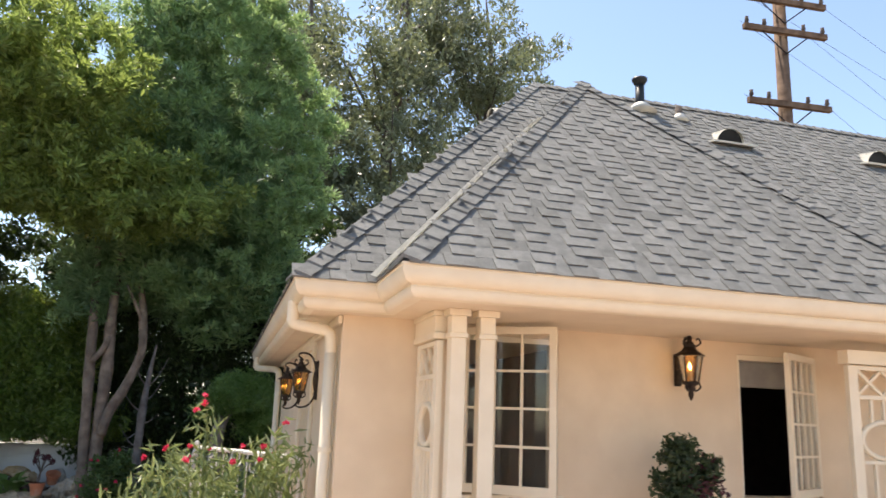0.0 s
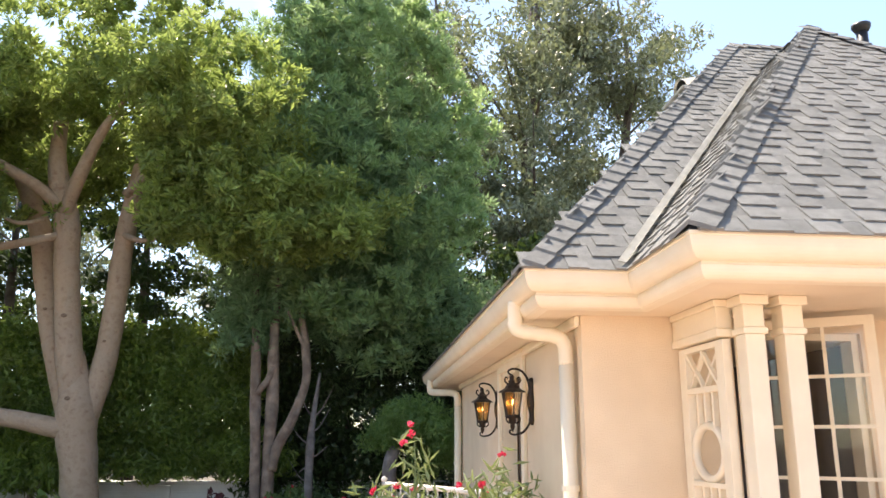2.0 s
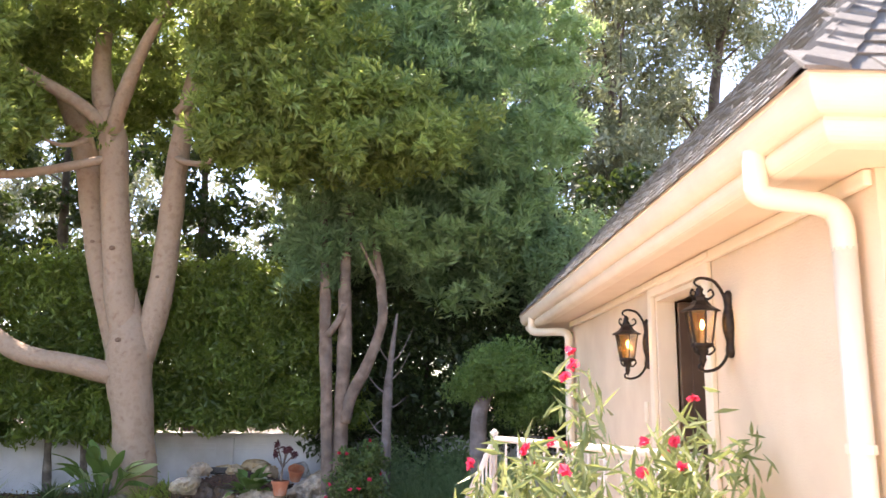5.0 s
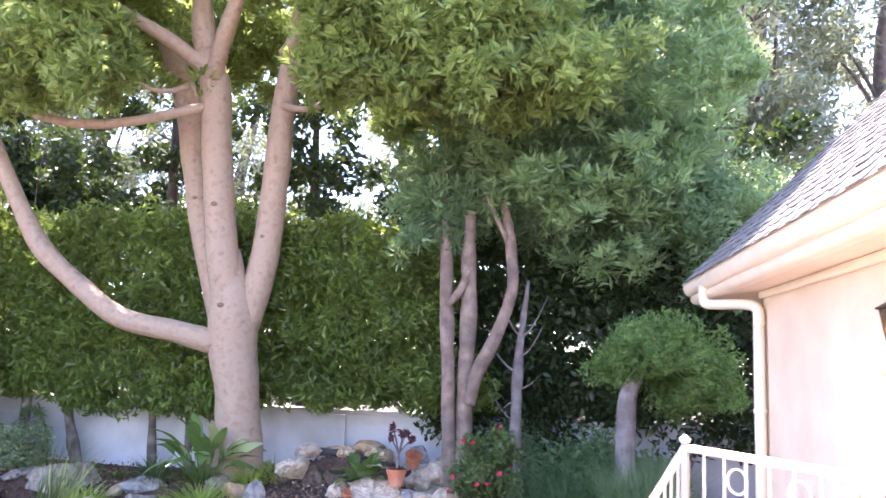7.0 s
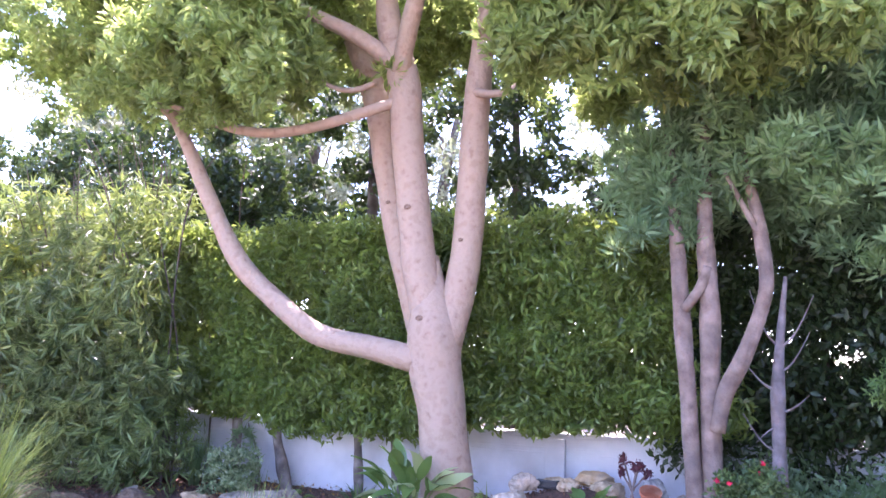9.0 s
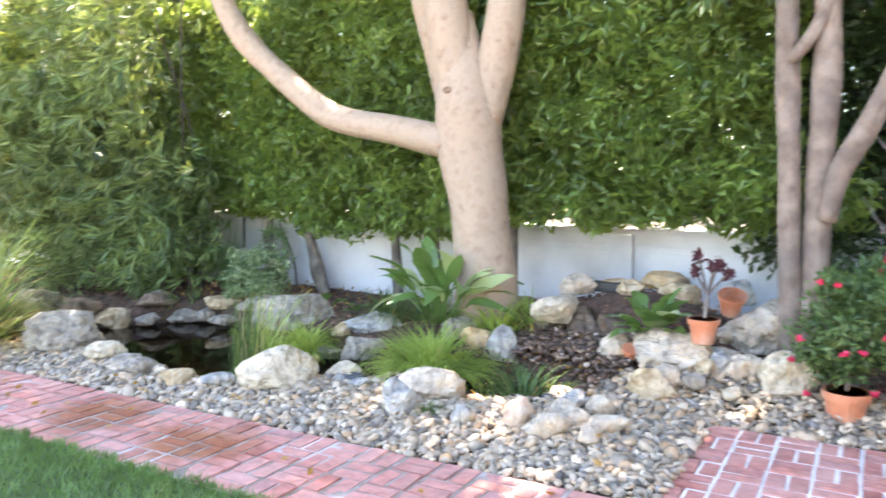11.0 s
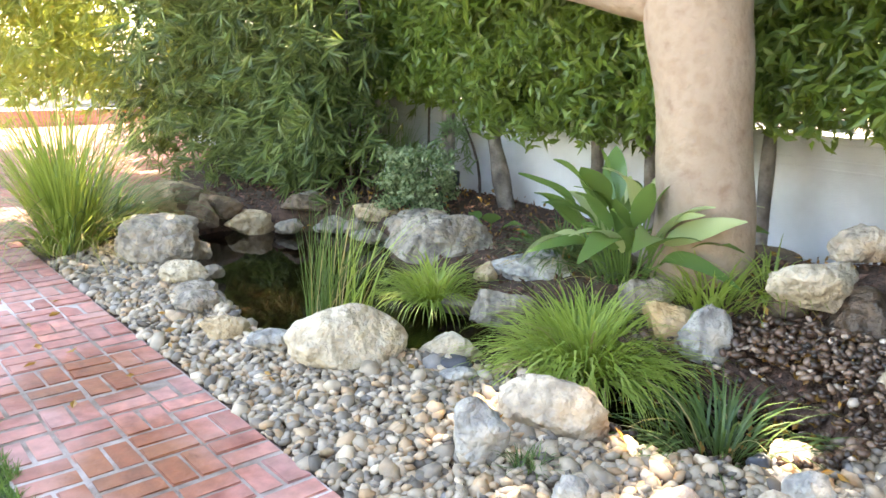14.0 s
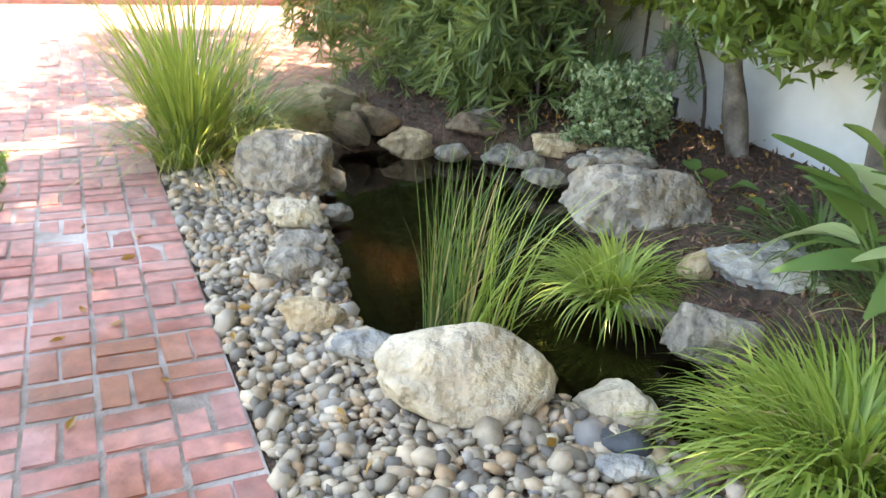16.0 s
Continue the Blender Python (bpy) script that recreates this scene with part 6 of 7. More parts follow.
# sprays hanging over the wall by the great tree
n = 80
hp = np.stack([RNG.uniform(-5.1, -3.1, n), RNG.uniform(15.65, 16.2, n), RNG.uniform(0.98, 2.0, n)], 1)
n = 60
hp = np.concatenate([hp, np.stack([RNG.uniform(-2.6, 0.3, n), RNG.uniform(15.9, 16.4, n), RNG.uniform(1.15, 1.75, n)], 1)])
leaves("foliage", clumps(hp, 0.22, 100), 0.115, 0.038, L_HEDGE, hedge, droop=0.7)

# dark evergreen mass behind the three-stemmed tree
shrub = thing("shrub", "dark dense evergreen shrubs under the trees", "shrub")
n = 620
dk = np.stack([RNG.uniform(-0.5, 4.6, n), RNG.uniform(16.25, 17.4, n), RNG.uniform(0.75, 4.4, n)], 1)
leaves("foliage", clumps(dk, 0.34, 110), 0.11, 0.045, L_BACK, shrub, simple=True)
cl = np.concatenate([in_shell(60, (1.8, 17.2, 2.2), (1.9, 0.6, 1.7), 0.5, -1, 61), in_shell(60, (1.2, 15.9, 0.4), (1.4, 0.35, 0.5), 0.4, -0.4, 62), in_shell(50, (3.1, 16.0, 3.4), (0.9, 0.8, 0.9), 0.5, -1, 63)])
leaves("foliage", clumps(cl, 0.32, 160), 0.10, 0.03, L_PODO, shrub, simple=True)
part("stem", limb([(1.2, 16.9, -0.1, 0.06), (1.2, 16.9, 1.0, 0.05), (1.1, 17.0, 2.2, 0.03)], 4, 8, 0.3), M_BARK3, shrub, smooth=True)

bare = thing("tree", "slender pale-barked young tree with bare twigs", "tree")
part("trunk", limb([(0.58, 15.6, -0.1, 0.085), (0.59, 15.6, 0.8, 0.072), (0.60, 15.6, 1.6, 0.060), (0.63, 15.6, 2.05, 0.045), (0.70, 15.62, 2.7, 0.02)], 5, 10, 0.2), M_PALEBARK, bare, smooth=True)
for z, dx, dz in ((1.05, -0.28, 0.24), (1.42, 0.24, 0.12), (1.62, -0.26, 0.18), (1.78, 0.26, 0.26), (1.30, -0.18, -0.10), (2.0, 0.30, 0.34), (2.05, -0.2, 0.34)):
    part("twig", limb([(0.60, 15.6, z, 0.015), (0.60 + dx * 0.45, 15.55, z + dz * 0.35, 0.010), (0.60 + dx * 0.8, 15.53, z + dz * 0.9, 0.006), (0.60 + dx * 1.1, 15.52, z + dz * 1.5, 0.003)], 4, 6, 0.3), M_PALEBARK, bare, smooth=True)

maple = thing("japanese_maple", "low domed green maple with fine drooping leaves", "tree")
part("trunk", limb([(1.78, 15.2, -0.1, 0.12), (1.79, 15.2, 0.8, 0.105), (1.81, 15.2, 1.4, 0.095), (2.0, 15.2, 1.75, 0.06), (2.2, 15.2, 2.0, 0.03)], 5, 10, 0.2), M_PALEBARK, maple, smooth=True)
cl = np.concatenate([in_shell(80, (2.22, 15.15, 1.88), (0.68, 0.5, 0.42), 0.3, -0.7, 71), in_shell(46, (2.62, 15.5, 1.55), (0.55, 0.45, 0.42), 0.3, -1.0, 72), in_shell(26, (1.75, 15.3, 1.72), (0.36, 0.3, 0.22), 0.3, -1.0, 73)])
leaves("crown", clumps(cl, 0.20, 130), 0.07, 0.020, L_MAPLE, maple, droop=0.8)
blue = thing("shrub", "fine blue-green feathery shrub beside the patio", "shrub")
blades("foliage", (1.2, 15.4, 0.0), 1400, 0.75, 0.012, L_PODO, blue, spread=0.75, bend=0.6, root=0.5)
blades("foliage", (1.95, 14.95, 0.0), 1300, 0.92, 0.012, L_PODO, blue, spread=0.6, bend=0.6, root=0.45)

# bamboo
bamboo = thing("bamboo_clump", "dense bamboo clump with drooping narrow leaves", "bamboo")
for k in range(46):
    rnd = random.Random(k)
    x, y = rnd.uniform(-9.2, -6.4), rnd.uniform(15.3, 16.9)
    h = rnd.uniform(3.4, 5.2)
    bx2, by2 = rnd.gauss(0.1, 0.35), rnd.gauss(-0.7, 0.35)
    part("culm", limb([(x, y + 0.25, -0.1, 0.014), (x, y + 0.2, h * 0.5, 0.012), (x + bx2 * 0.4, y + by2 * 0.4, h * 0.8, 0.010), (x + bx2, y + by2, h * 0.95, 0.004)], 4, 6, 0), M_BARK3, bamboo, smooth=True)
n = 500
bp2 = np.stack([RNG.uniform(-9.8, -6.45, n), 15.1 + 1.5 * RNG.uniform(0, 1, n) ** 1.6, 0.45 + 3.6 * RNG.uniform(0, 1, n)], 1)
bp2[:, 1] -= 0.35 * np.sin(np.clip((bp2[:, 2] - 0.5) / 3.4, 0, 1) * np.pi) + 0.25 * np.array([noise.noise(Vector(q * 0.8)) for q in bp2])
bp2 = bp2[~((bp2[:, 0] > -6.9) & (bp2[:, 2] < 1.15))]
n = 190
low = np.stack([RNG.uniform(-8.4, -6.1, n), RNG.uniform(14.85, 15.7, n), RNG.uniform(0.32, 1.7, n)], 1)
low = low[~((low[:, 0] > -5.6) & (low[:, 2] < 0.6))]
n = 90
end = np.stack([RNG.uniform(-9.8, -7.2, n), RNG.uniform(14.2, 15.2, n), RNG.uniform(0.25, 2.6, n)], 1)
bp2 = np.concatenate([bp2, low, end])
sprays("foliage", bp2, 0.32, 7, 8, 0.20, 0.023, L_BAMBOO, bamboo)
far_b = thing("bamboo_clump", "tall sunlit yellow-green bamboo at the garden end", "bamboo")
for k in range(24):
    rnd = random.Random(k + 90)
    x = rnd.uniform(-15.0, -9.0)
    y = 15.6 + (-9.0 - x) * 0.36 + rnd.uniform(0, 1.4)
    part("culm", limb([(x, y, -0.1, 0.02), (x, y, 2.2, 0.016), (x + 0.1, y - 0.3, 4.0, 0.006)], 4, 6, 0), M_BARK2, far_b, smooth=True)
    if k % 2:
        part("culm", limb([(x, y - 0.1, -0.1, 0.02), (x, y - 0.2, 2.4, 0.016), (x + 0.1, y - 1.0, 3.6, 0.010), (x + 0.1, y - 1.9, 3.4, 0.005)], 4, 6, 0), M_BARK2, far_b, smooth=True)
n = 620
q = np.stack([RNG.uniform(-16.2, -8.6, n), RNG.uniform(0.0, 2.2, n), 0.55 + 3.5 * RNG.uniform(0, 1, n)], 1)
q[:, 1] += 14.9 + (-9.0 - q[:, 0]) * 0.36
n = 420
q2 = np.stack([RNG.uniform(-13.5, -9.0, n), RNG.uniform(-0.1, 1.6, n), 0.95 + 3.0 * RNG.uniform(0, 1, n)], 1)
q2[:, 1] += 13.15 + (-9.3 - q2[:, 0]) * 0.16
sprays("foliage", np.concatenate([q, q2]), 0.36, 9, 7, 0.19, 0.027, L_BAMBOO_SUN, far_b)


# ---- garden plants ----
def tuft(label, at, count, height2, width, material, spread, bend=0.8, root=0.08, lean=(0, 0), name="grass_tuft", cat="ornamental grass", dry=0):
    e = thing(name, label, cat, group="garden grasses")
    blades("foliage", at, count, height2, width, material, e, spread, bend, root, 5, lean)
    if dry:
        blades("dry_blades", at, dry, height2 * 0.9, width, L_STRAW, e, spread * 1.3, bend, root, 5, lean)["kind"] = "stuff"
    return e


def fountain(label, at, count, length, width, material, rise, curl, root, dry=0, name="grass_tuft", cat="ornamental grass"):
    e = thing(name, label, cat, group="garden grasses")
    arching("foliage", at, count, length, width, material, e, rise, curl, root)
    if dry:
        arching("straw", at, dry, length * 0.9, width, L_STRAW, e, (20, 70), (60, 130), root)["kind"] = "stuff"
    return e


fountain("tall clump of arching green ornamental grass in sun", (-6.42, 12.98, 0.0), 380, 1.52, 0.011, L_TALL, (68, 89), (10, 105), 0.13, 46)
fountain("low drooping skirt of the tall green grass clump", (-6.36, 12.95, 0.0), 140, 0.95, 0.011, L_TALL, (45, 75), (70, 140), 0.18, 34)
fountain("loose arching green ornamental grass with dry blades", (-6.80, 13.30, 0.0), 330, 1.15, 0.014, L_DGRASS, (38, 80), (60, 130), 0.22, 60)
tuft("upright green reeds standing in the pond", (-3.80, 13.58, -0.12), 100, 0.95, 0.010, L_DGRASS, 0.34, 0.25, 0.10, (0.35, 0.55), name="reeds", cat="reeds", dry=10)
tuft("upright green reeds standing in the pond", (-3.66, 13.66, -0.12), 60, 0.90, 0.010, L_GRASS, 0.34, 0.30, 0.10, (0.4, 0.65), name="reeds", cat="reeds", dry=6)
fountain("low mound of bright lime green grass", (-3.90, 14.45, -0.02), 540, 0.42, 0.013, L_GRASS, (30, 85), (60, 135), 0.13, 12)
fountain("large mound of bright lime green grass over the stream", (-2.58, 14.36, 0.0), 1250, 0.53, 0.012, L_GRASS, (28, 86), (60, 135), 0.26, 30)
fountain("loose dark green grass at the stream edge", (-1.71, 14.15, -0.05), 210, 0.46, 0.011, L_DGRASS, (30, 80), (50, 130), 0.22, 14)
fountain("dark strappy lily turf with arching leaves", (-3.55, 15.25, 0.16), 190, 0.52, 0.016, L_DGRASS, (35, 82), (60, 140), 0.10, 12, name="lily_turf", cat="plant")
fountain("dark strappy lily turf with arching leaves", (-2.12, 15.25, 0.30), 150, 0.38, 0.012, L_GRASS, (35, 82), (60, 140), 0.12, 10, name="lily_turf", cat="plant")
fountain("grassy green turf at the foot of the trunk", (-2.30, 14.98, 0.26), 160, 0.40, 0.012, L_GRASS, (40, 86), (40, 120), 0.16, 14, name="lily_turf", cat="plant")
fountain("dark strappy turf in front of the trunk", (-2.95, 15.0, 0.26), 120, 0.42, 0.014, L_DGRASS, (35, 82), (60, 140), 0.14, 10, name="lily_turf", cat="plant")
tuft("blue-grey spiky rosette by the garden wall", (-6.35, 16.0, 0.1), 150, 0.80, 0.016, L_PODO, 0.34, 0.2, 0.06, name="spiky_plant", cat="plant")
tuft("small green weeds among the pebbles", (-2.02, 13.36, 0.02), 90, 0.12, 0.008, L_DGRASS, 0.10, 0.8, 0.06, name="weed", cat="weed")
tuft("low dark ground cover beside the stones", (-2.75, 14.85, 0.1), 300, 0.12, 0.012, L_DGRASS, 0.16, 0.9, 0.30, name="ground_cover", cat="ground cover")


def big_leaf(length, width, bend, seed):
    """One broad leaf with a folded midrib, along +x and arching."""
    bm = bmesh.new()
    N = 9
    rows = []
    for i in range(N + 1):
        t = i / N
        w = width * 0.5 * math.sin(math.pi * min(1, t ** 0.8 * 0.97 + 0.02)) ** 0.8
        x = length * t * (1 - 0.15 * bend * t)
        z = -bend * length * 0.5 * t ** 2.2
        rows.append([bm.verts.new((x, -w, z + w * 0.30 + 0.01 * math.sin(7 * t + seed))), bm.verts.new((x, 0, z)), bm.verts.new((x, w, z + w * 0.30 + 0.01 * math.sin(6 * t + seed)))])
    for a, b2 in zip(rows, rows[1:]):
        bm.faces.new((a[0], a[1], b2[1], b2[0]))
        bm.faces.new((a[1], a[2], b2[2], b2[1]))
    return bm


def broad_plant(name, label, at, count, length, width, stalk, seed, pale=0.15, tilt=(25, 75)):
    e = thing(name, label, "plant", at)
    rnd = random.Random(seed)
    for k in range(count):
        a = rnd.uniform(0, 360)
        el = rnd.uniform(*tilt)
        L = length * rnd.uniform(0.7, 1.15)
        st = stalk * rnd.uniform(0.5, 1.2)
        d = Vector((math.cos(radians(a)) * math.cos(radians(el)), math.sin(radians(a)) * math.cos(radians(el)), math.sin(radians(el))))
        ob = part("leaf", big_leaf(L, width * rnd.uniform(0.8, 1.2), rnd.uniform(0.3, 0.9), seed + k), L_PALE if rnd.random() < pale else L_BROAD, e, smooth=True)
        ob.matrix_local = Matrix.Translation(d * st) @ pose(0, 0, 0, 0, 0, a) @ pose(0, 0, 0, 0, -el, 0)
        part("stalk", tube([(0, 0, 0), d * st * 0.5 + Vector((0, 0, 0.01)), d * st], 0.006, 5), L_BROAD, e)
    return e


bl = thing("broadleaf_plant", "clump of large glossy green and pale variegated leaves", "plant", (-2.84, 14.98, height(-2.84, 14.98) + 0.02))
rnd = random.Random(4)
for k in range(52):
    a, u = rnd.uniform(0, 360), rnd.uniform(0, 1) ** 0.8
    pale = rnd.random() < 0.16
    if k < 3:
        a, u, pale = (185, 95, 60)[k], (1.0, 0.1, 0.3)[k], True
    el = 86 - 42 * u + rnd.gauss(0, 5)
    st = rnd.uniform(0.22, 0.46) * (1 - 0.2 * u)
    hz2 = Vector((math.cos(radians(a)), math.sin(radians(a)), 0))
    foot = hz2 * 0.15 * rnd.uniform(0.2, 1.0)
    top = foot + hz2 * st * math.cos(radians(el)) + Vector((0, 0, st * math.sin(radians(el))))
    L = rnd.uniform(0.30, 0.46) * (1.0 if k > 2 else 1.15)
    lf = part("leaf", big_leaf(L, L * rnd.uniform(0.29, 0.36), rnd.uniform(0.5, 1.3) * (0.5 + u), k), L_PALE if pale else L_BROAD, bl, smooth=True)
    lf.matrix_local = Matrix.Translation(top) @ pose(0, 0, 0, 0, 0, a + rnd.gauss(0, 16)) @ pose(0, 0, 0, 0, -max(2, el - rnd.uniform(0, 26) - (28 if k == 0 else 0)), 0) @ pose(0, 0, 0, rnd.gauss(0, 26), 0, 0)
    part("stalk", tube([foot, foot * 0.4 + top * 0.6 + Vector((0, 0, 0.015)), top], 0.006, 5), L_BROAD, bl)
broad_plant("taro_plant", "small plant with heart-shaped bright green leaves", (-4.62, 15.62, 0.10), 8, 0.20, 0.15, 0.2, 9, 0.0, (10, 60))
broad_plant("hosta_plant", "leafy green plant in the waterfall stones", (-1.02, 14.86, 0.36), 34, 0.22, 0.12, 0.20, 14, 0.08, (20, 82))
broad_plant("taro_plant", "small bright green seedling in mulch", (-4.15, 15.6, 0.13), 6, 0.13, 0.08, 0.08, 17, 0.0, (10, 50))

vb = thing("variegated_shrub", "small shrub with white-edged leaves beside the pond", "shrub")
cl = in_shell(60, (-5.45, 15.50, 0.46), (0.36, 0.32, 0.36), 0.3, -1, 81)
leaves("foliage", clumps(cl, 0.10, 60), 0.045, 0.024, L_VAR, vb)
part("stem", limb([(-5.45, 15.5, 0.0, 0.02), (-5.42, 15.5, 0.4, 0.012)], 3, 6, 0.2), M_BARK3, vb)

palm = thing("palm_frond_plant", "dark narrow fronds hanging against the white wall", "plant")
fr = []
for k in range(7):
    a = radians(200 + 24 * k)
    for j in range(16):
        t = j / 15
        fr.append((-5.80 + math.cos(a) * 0.30 * t, 16.30 + 0.1 * math.sin(a * 3), 0.92 + 0.10 * t - 0.46 * t * t + 0.12 * math.sin(a)))
leaves("fronds", fr, 0.16, 0.02, L_PODO, palm, droop=0.7)
part("stem", limb([(-5.70, 16.52, 0.0, 0.014), (-5.72, 16.48, 0.5, 0.012), (-5.80, 16.32, 0.95, 0.008)], 3, 6, 0.2), M_BARK3, palm)
box_d = tagged(put_bm("garden_spotlight", boxes((-5.86, -5.74, 16.16, 16.28, 0.29, 0.43), (-5.94, -5.86, 16.24, 16.27, 0.34, 0.37), bevel=0.008), M_BLACK), "small black garden spotlight fixed to a stem", "spotlight")


def pot(at, r, h, label, tilt=(0, 0)):
    """A terracotta pot with a rim and soil."""
    e = thing("flower_pot", label, "flower pot", group="terracotta pots")
    body = part("pot_body", tube([(0, 0, 0), (0, 0, h * 0.78), (0, 0, h * 0.79), (0, 0, h), (0, 0, h), (0, 0, h * 0.86)], [r * 0.68, r * 0.92, r * 1.02, r * 1.06, r * 0.92, r * 0.9], 20, cap=True), M_TERRA, e, smooth=False)
    part("soil", tube([(0, 0, h * 0.865), (0, 0, h * 0.88)], r * 0.9, 16), M_SOIL, body)
    e.matrix_world = pose(*at, tilt[0], tilt[1], 0)
    return e


pot((-0.62, 14.70, 0.40), 0.105, 0.17, "terracotta pot with a dark succulent on the stones")
pot((-0.55, 15.35, 0.52), 0.10, 0.16, "terracotta pot tipped among the waterfall stones", (25, 10))
pot((-1.12, 14.66, 0.24), 0.055, 0.10, "small terracotta pot leaning beside leaves", (30, 15))
pot((0.28, 14.50, 0.0), 0.135, 0.24, "terracotta pot holding a red flowering shrub")
su = thing("succulent", "dark purple rosette succulent on bare stems", "succulent")
for k in range(5):
    a = 1.26 * k
    tip2 = Vector((-0.64 + 0.12 * math.cos(a), 15.0 + 0.1 * math.sin(a), 0.86 + 0.05 * (k % 3)))
    part("stem", limb([(-0.62, 14.72, 0.55, 0.010), (-0.63, 14.85, 0.70, 0.010), (*tip2, 0.008)], 4, 6, 0), M_BARK2, su, smooth=True)
    leaves("rosette", np.tile(np.array(tip2), (34, 1)) + RNG.normal(0, 0.022, (34, 3)), 0.06, 0.026, L_DARKRED, su)
fl = thing("flowering_shrub", "potted shrub with red hibiscus-like flowers", "shrub")
cl = in_shell(70, (0.30, 14.55, 0.62), (0.36, 0.34, 0.42), 0.35, -1, 91)
part("stem", limb([(0.28, 14.5, 0.2, 0.014), (0.29, 14.52, 0.5, 0.012), (0.32, 14.55, 0.8, 0.006)], 3, 6, 0.2), M_BARK3, fl)
leaves("foliage", clumps(cl, 0.12, 62), 0.055, 0.026, L_DGRASS, fl)
for q in in_shell(20, (0.28, 14.5, 0.62), (0.40, 0.36, 0.46), 0.95, -1, 92):
    leaves("flower", clumps([q], 0.020, 12), 0.038, 0.024, L_RED, fl)

# oleander by the landing
ol = thing("oleander", "sunlit oleander shrub with pink-red flowers by the railing", "shrub")
rnd = random.Random(33)
tips = [(1.71, 8.14, 1.66), (2.33, 8.50, 1.50), (1.45, 8.0, 1.40), (1.60, 8.3, 1.34), (1.95, 8.2, 1.36), (2.15, 8.4, 1.42), (1.30, 8.3, 1.22), (1.80, 8.6, 1.30), (1.5, 8.6, 1.26), (2.3, 8.7, 1.32), (1.62, 7.9, 1.24), (1.9, 7.9, 1.22), (2.2, 8.1, 1.28), (1.2, 8.0, 1.05), (2.45, 8.3, 1.40), (1.35, 7.7, 1.0), (1.75, 7.6, 1.05), (2.05, 7.6, 1.0)]
pts = []
for k, (x, y, z) in enumerate(tips):
    part("stem", limb([(1.8 + (x - 1.8) * 0.35, 8.2 + (y - 8.2) * 0.35, 0.0, 0.012), (1.8 + (x - 1.8) * 0.7, 8.2 + (y - 8.2) * 0.7, z * 0.55, 0.009), (x, y, z, 0.004)], 4, 5, 0.1), L_OLE, ol)
    for j in range(170):
        t = rnd.uniform(0.35, 1.0)
        pts.append((1.8 + (x - 1.8) * (0.35 + 0.65 * t) + rnd.gauss(0, 0.055), 8.2 + (y - 8.2) * (0.35 + 0.65 * t) + rnd.gauss(0, 0.055), z * t + rnd.gauss(0.02, 0.03)))
leaves("foliage", pts, 0.12, 0.022, L_OLE, ol, up=(0, 0, 0.8), spread=0.8)
for k, (x, y, z) in enumerate(tips[:13]):
    for j in range(1 if k else 3):
        c = np.array((x + rnd.gauss(0, 0.05), y + rnd.gauss(0, 0.05), z + 0.05 + rnd.gauss(0, 0.03)))
        leaves("flower", clumps([c], 0.022, 10), 0.036, 0.028, L_RED, ol)

# potted shrub by the porch wall
ps = thing("potted_shrub", "dark clipped shrub with reddish sprays before the wall", "shrub")
cl = np.concatenate([in_shell(46, (4.94, 6.95, 1.30), (0.15, 0.15, 0.30), 0.3, -1, 95), in_shell(14, (5.12, 6.9, 1.28), (0.12, 0.12, 0.24), 0.3, -1, 96)])
leaves("foliage", clumps(cl, 0.08, 60), 0.045, 0.022, L_SHRUB, ps)
leaves("red_sprays", clumps(in_shell(40, (5.08, 6.90, 1.22), (0.16, 0.15, 0.26), 0.7, -1, 97), 0.05, 14), 0.035, 0.02, L_DARKRED, ps)
part("stem", tube([(4.95, 6.95, 0.3), (4.95, 6.95, 1.2)], 0.02, 6), M_BARK3, ps)
pot((4.95, 6.95, -0.02), 0.2, 0.36, "terracotta pot under the porch shrub")

# low brick wall at the garden end
wall_pose = pose(-16.5, 8.0, 0, 0, 0, 90)
lowwall = tagged(put_bm("wall_low", boxes((0, 12.5, 0, 0.25, -0.2, 0.30)), M_MORTAR), "low red brick wall at the sunny garden end", "wall", kind="structure")
lowwall.matrix_world = wall_pose
verts, faces = [], []
cube_f = [(0, 1, 2, 3), (4, 7, 6, 5), (0, 4, 5, 1), (1, 5, 6, 2), (2, 6, 7, 3), (3, 7, 4, 0)]


def add_box(vl, fl2, x0, x1, y0, y1, z0, z1, e=0.0):
    b0 = len(vl)
    vl += [(x0, y0, z0), (x0, y1, z0), (x1, y1, z0), (x1, y0, z0), (x0 + e, y0 + e, z1), (x0 + e, y1 - e, z1), (x1 - e, y1 - e, z1), (x1 - e, y0 + e, z1)]
    fl2 += [tuple(b0 + k for k in q2) for q2 in cube_f]


for r in range(4):
    for k in range(57):
        x = k * 0.215 + (r % 2) * 0.107
        add_box(verts, faces, x + 0.006, x + 0.205, -0.008, 0.1, r * 0.07 + 0.006, r * 0.07 + 0.066)
ob = raw("bricks", verts, faces, M_BRICK_REST, lowwall)
ob["kind"] = "stuff"

# ---- brick paving, basket weave ----
MOD = 0.2175


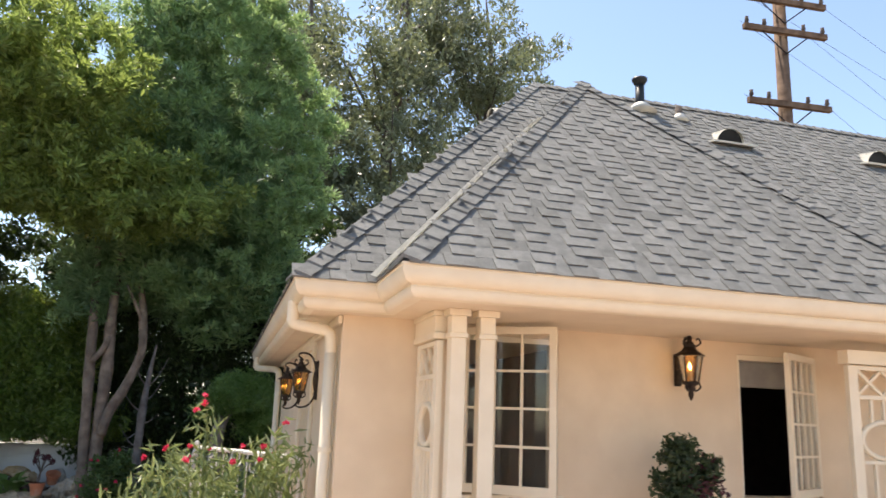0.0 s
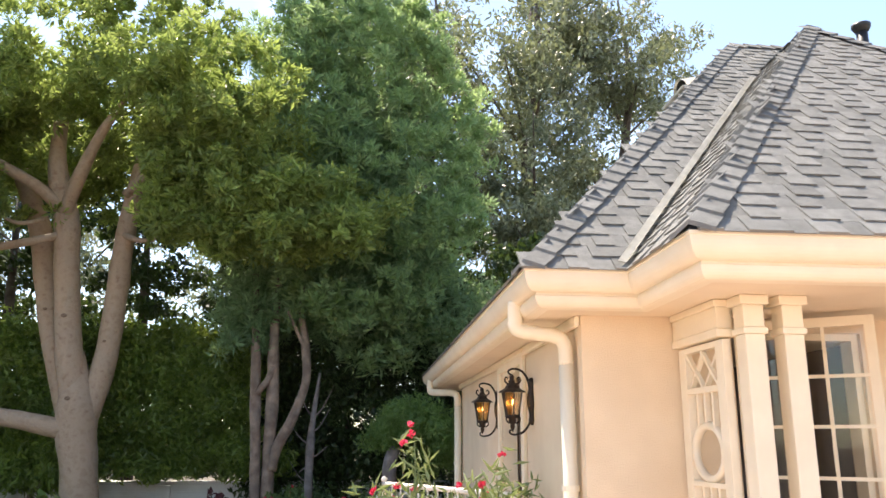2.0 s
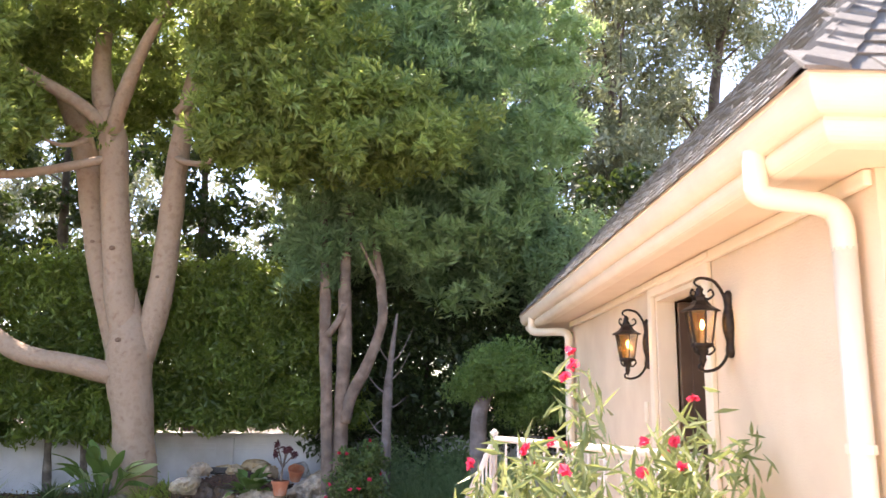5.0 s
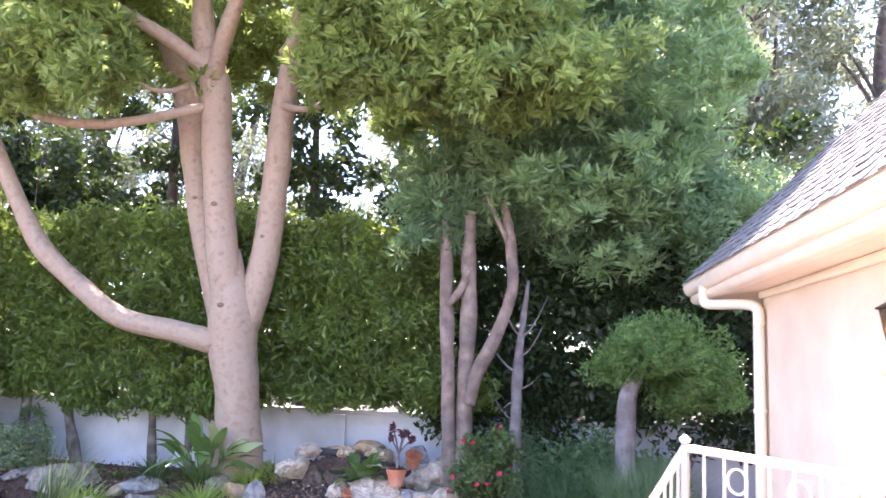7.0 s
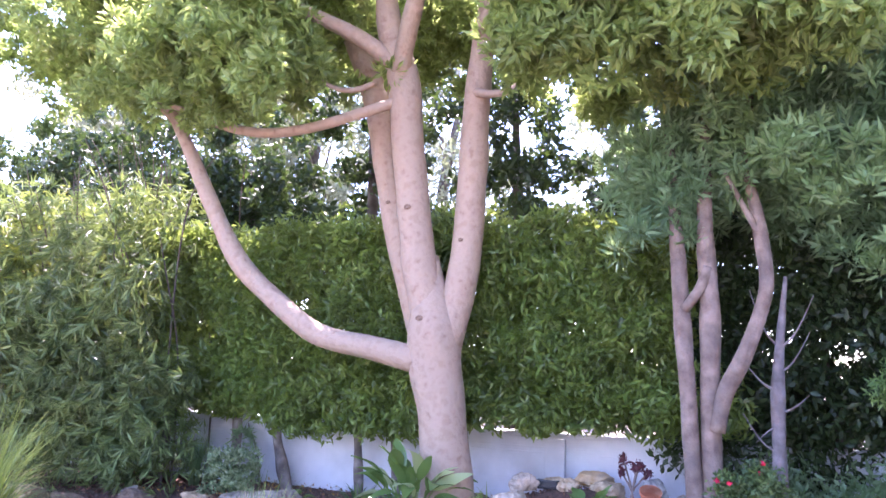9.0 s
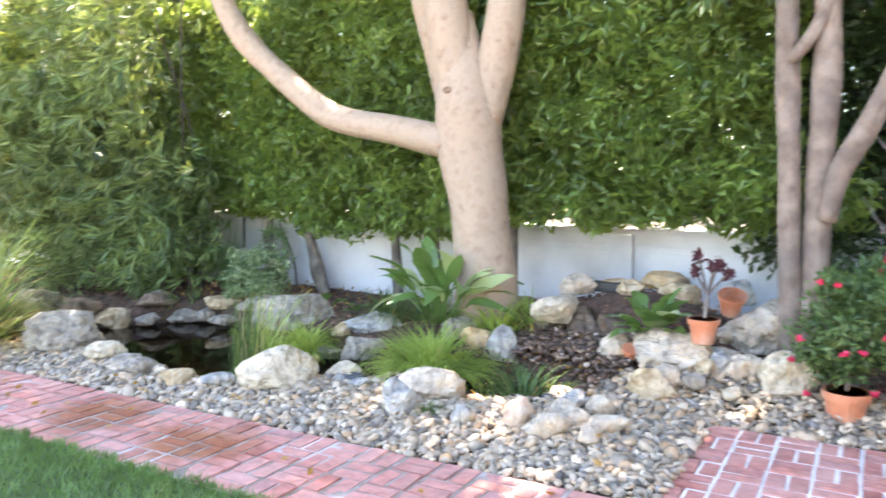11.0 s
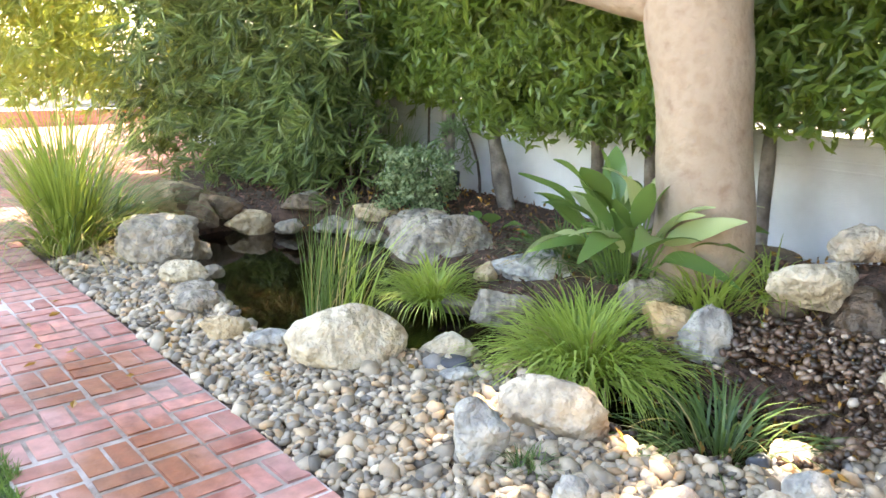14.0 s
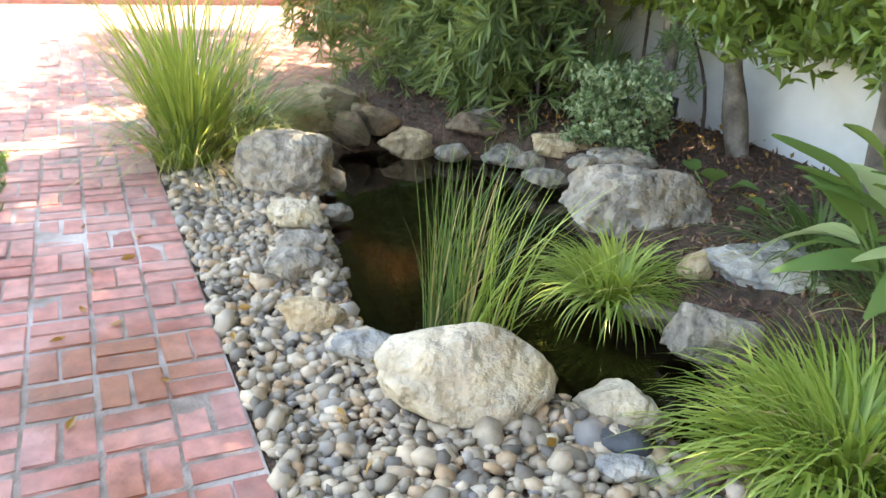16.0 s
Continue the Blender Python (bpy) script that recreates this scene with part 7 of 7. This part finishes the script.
def brick_mesh(w, d):
    vl, fl2 = [], []
    add_box(vl, fl2, -w / 2, w / 2, -d / 2, d / 2, -0.05, 0.004, 0.0)
    bm = bmesh.new()
    vs = [bm.verts.new(q2) for q2 in vl]
    for q2 in fl2:
        bm.faces.new([vs[k] for k in q2])
    bmesh.ops.recalc_face_normals(bm, faces=bm.faces[:])
    top = [e for e in bm.edges if all(v.co.z > 0 for v in e.verts)]
    bmesh.ops.bevel(bm, geom=top, offset=0.0055, segments=2, affect='EDGES')
    for v in bm.verts:
        v.co += Vector((RNG.normal(0, 0.0010), RNG.normal(0, 0.0010), RNG.normal(0, 0.0007)))
    me = bpy.data.meshes.new("brick")
    bm.to_mesh(me)
    bm.free()
    me.materials.append(M_BRICK)
    return me


LAY = [brick_mesh(0.2065 + 0.0012 * (k % 4 - 1.5), 0.0990 + 0.0010 * (k % 3 - 1)) for k in range(9)]


LAY_WIDE = [brick_mesh(0.1995 + 0.0012 * (k % 4 - 1.5), 0.0925 + 0.0010 * (k % 3 - 1)) for k in range(6)]


def paving(name, label, x0, x1, y0, y1, single, lay=LAY, bed=M_MORTAR, mx=MOD):
    """Pairs of bricks laid crosswise by turns on a mortar bed; single(x, y) tells which are pieces of their own."""
    base = tagged(put_bm(name, boxes((x0, x1, y0, y1, -0.25, -0.0015)), bed), label, "pavement", kind="structure")
    rnd = random.Random(int(x0 * 10) + 77)
    vl, fl2, made = [], [], 0
    for i in range(int((x1 - x0) / mx + 0.5)):
        for j in range(int((y1 - y0) / MOD + 0.5)):
            cx, cy = x1 - (i + 0.5) * mx, y1 - (j + 0.5) * MOD
            for s in (-1, 1):
                along = (i + j) % 2
                bx2, by2 = (cx, cy + s * MOD / 4) if along else (cx + s * mx / 4, cy)
                me = rnd.choice(lay)
                m4 = pose(bx2 + rnd.gauss(0, 0.0015), by2 + rnd.gauss(0, 0.0015), rnd.gauss(0, 0.0024), rnd.gauss(0, 0.6), rnd.gauss(0, 0.6), (0 if along else 90) + rnd.gauss(0, 0.8))
                if made < 300 and single(cx, cy):
                    ob = new("brick", me)
                    ob.parent = base
                    ob.matrix_world = m4
                    made += 1
                else:
                    b0 = len(vl)
                    hw, hd = (0.1025, 0.049) if lay is LAY else (0.098, 0.0445)
                    add_box(vl, fl2, -hw, hw, -hd, hd, -0.05, 0.004, 0.002)
                    vl[b0:] = [tuple(m4 @ Vector(q2)) for q2 in vl[b0:]]
    if vl:
        ob = raw("bricks", vl, fl2, M_BRICK_REST, base)
        ob["kind"] = "stuff"
    return base


paving("pavement_path", "red basket-weave brick garden path with pale mortar", -7.0 + 0.02, -0.38 - 0.02, 11.885, 12.755, lambda x, y: x > -7.2, mx=0.2345)
paving("pavement_patio", "red basket-weave brick patio by the house", -0.38, 2.56, 8.0, 14.15, lambda x, y: y > 11.9 and x < 1.6, LAY_WIDE, M_MORTAR_PALE)
paving("pavement_end", "sunlit red brick terrace at the garden end", -16.4, -7.0, 9.2, 17.2, lambda x, y: False)
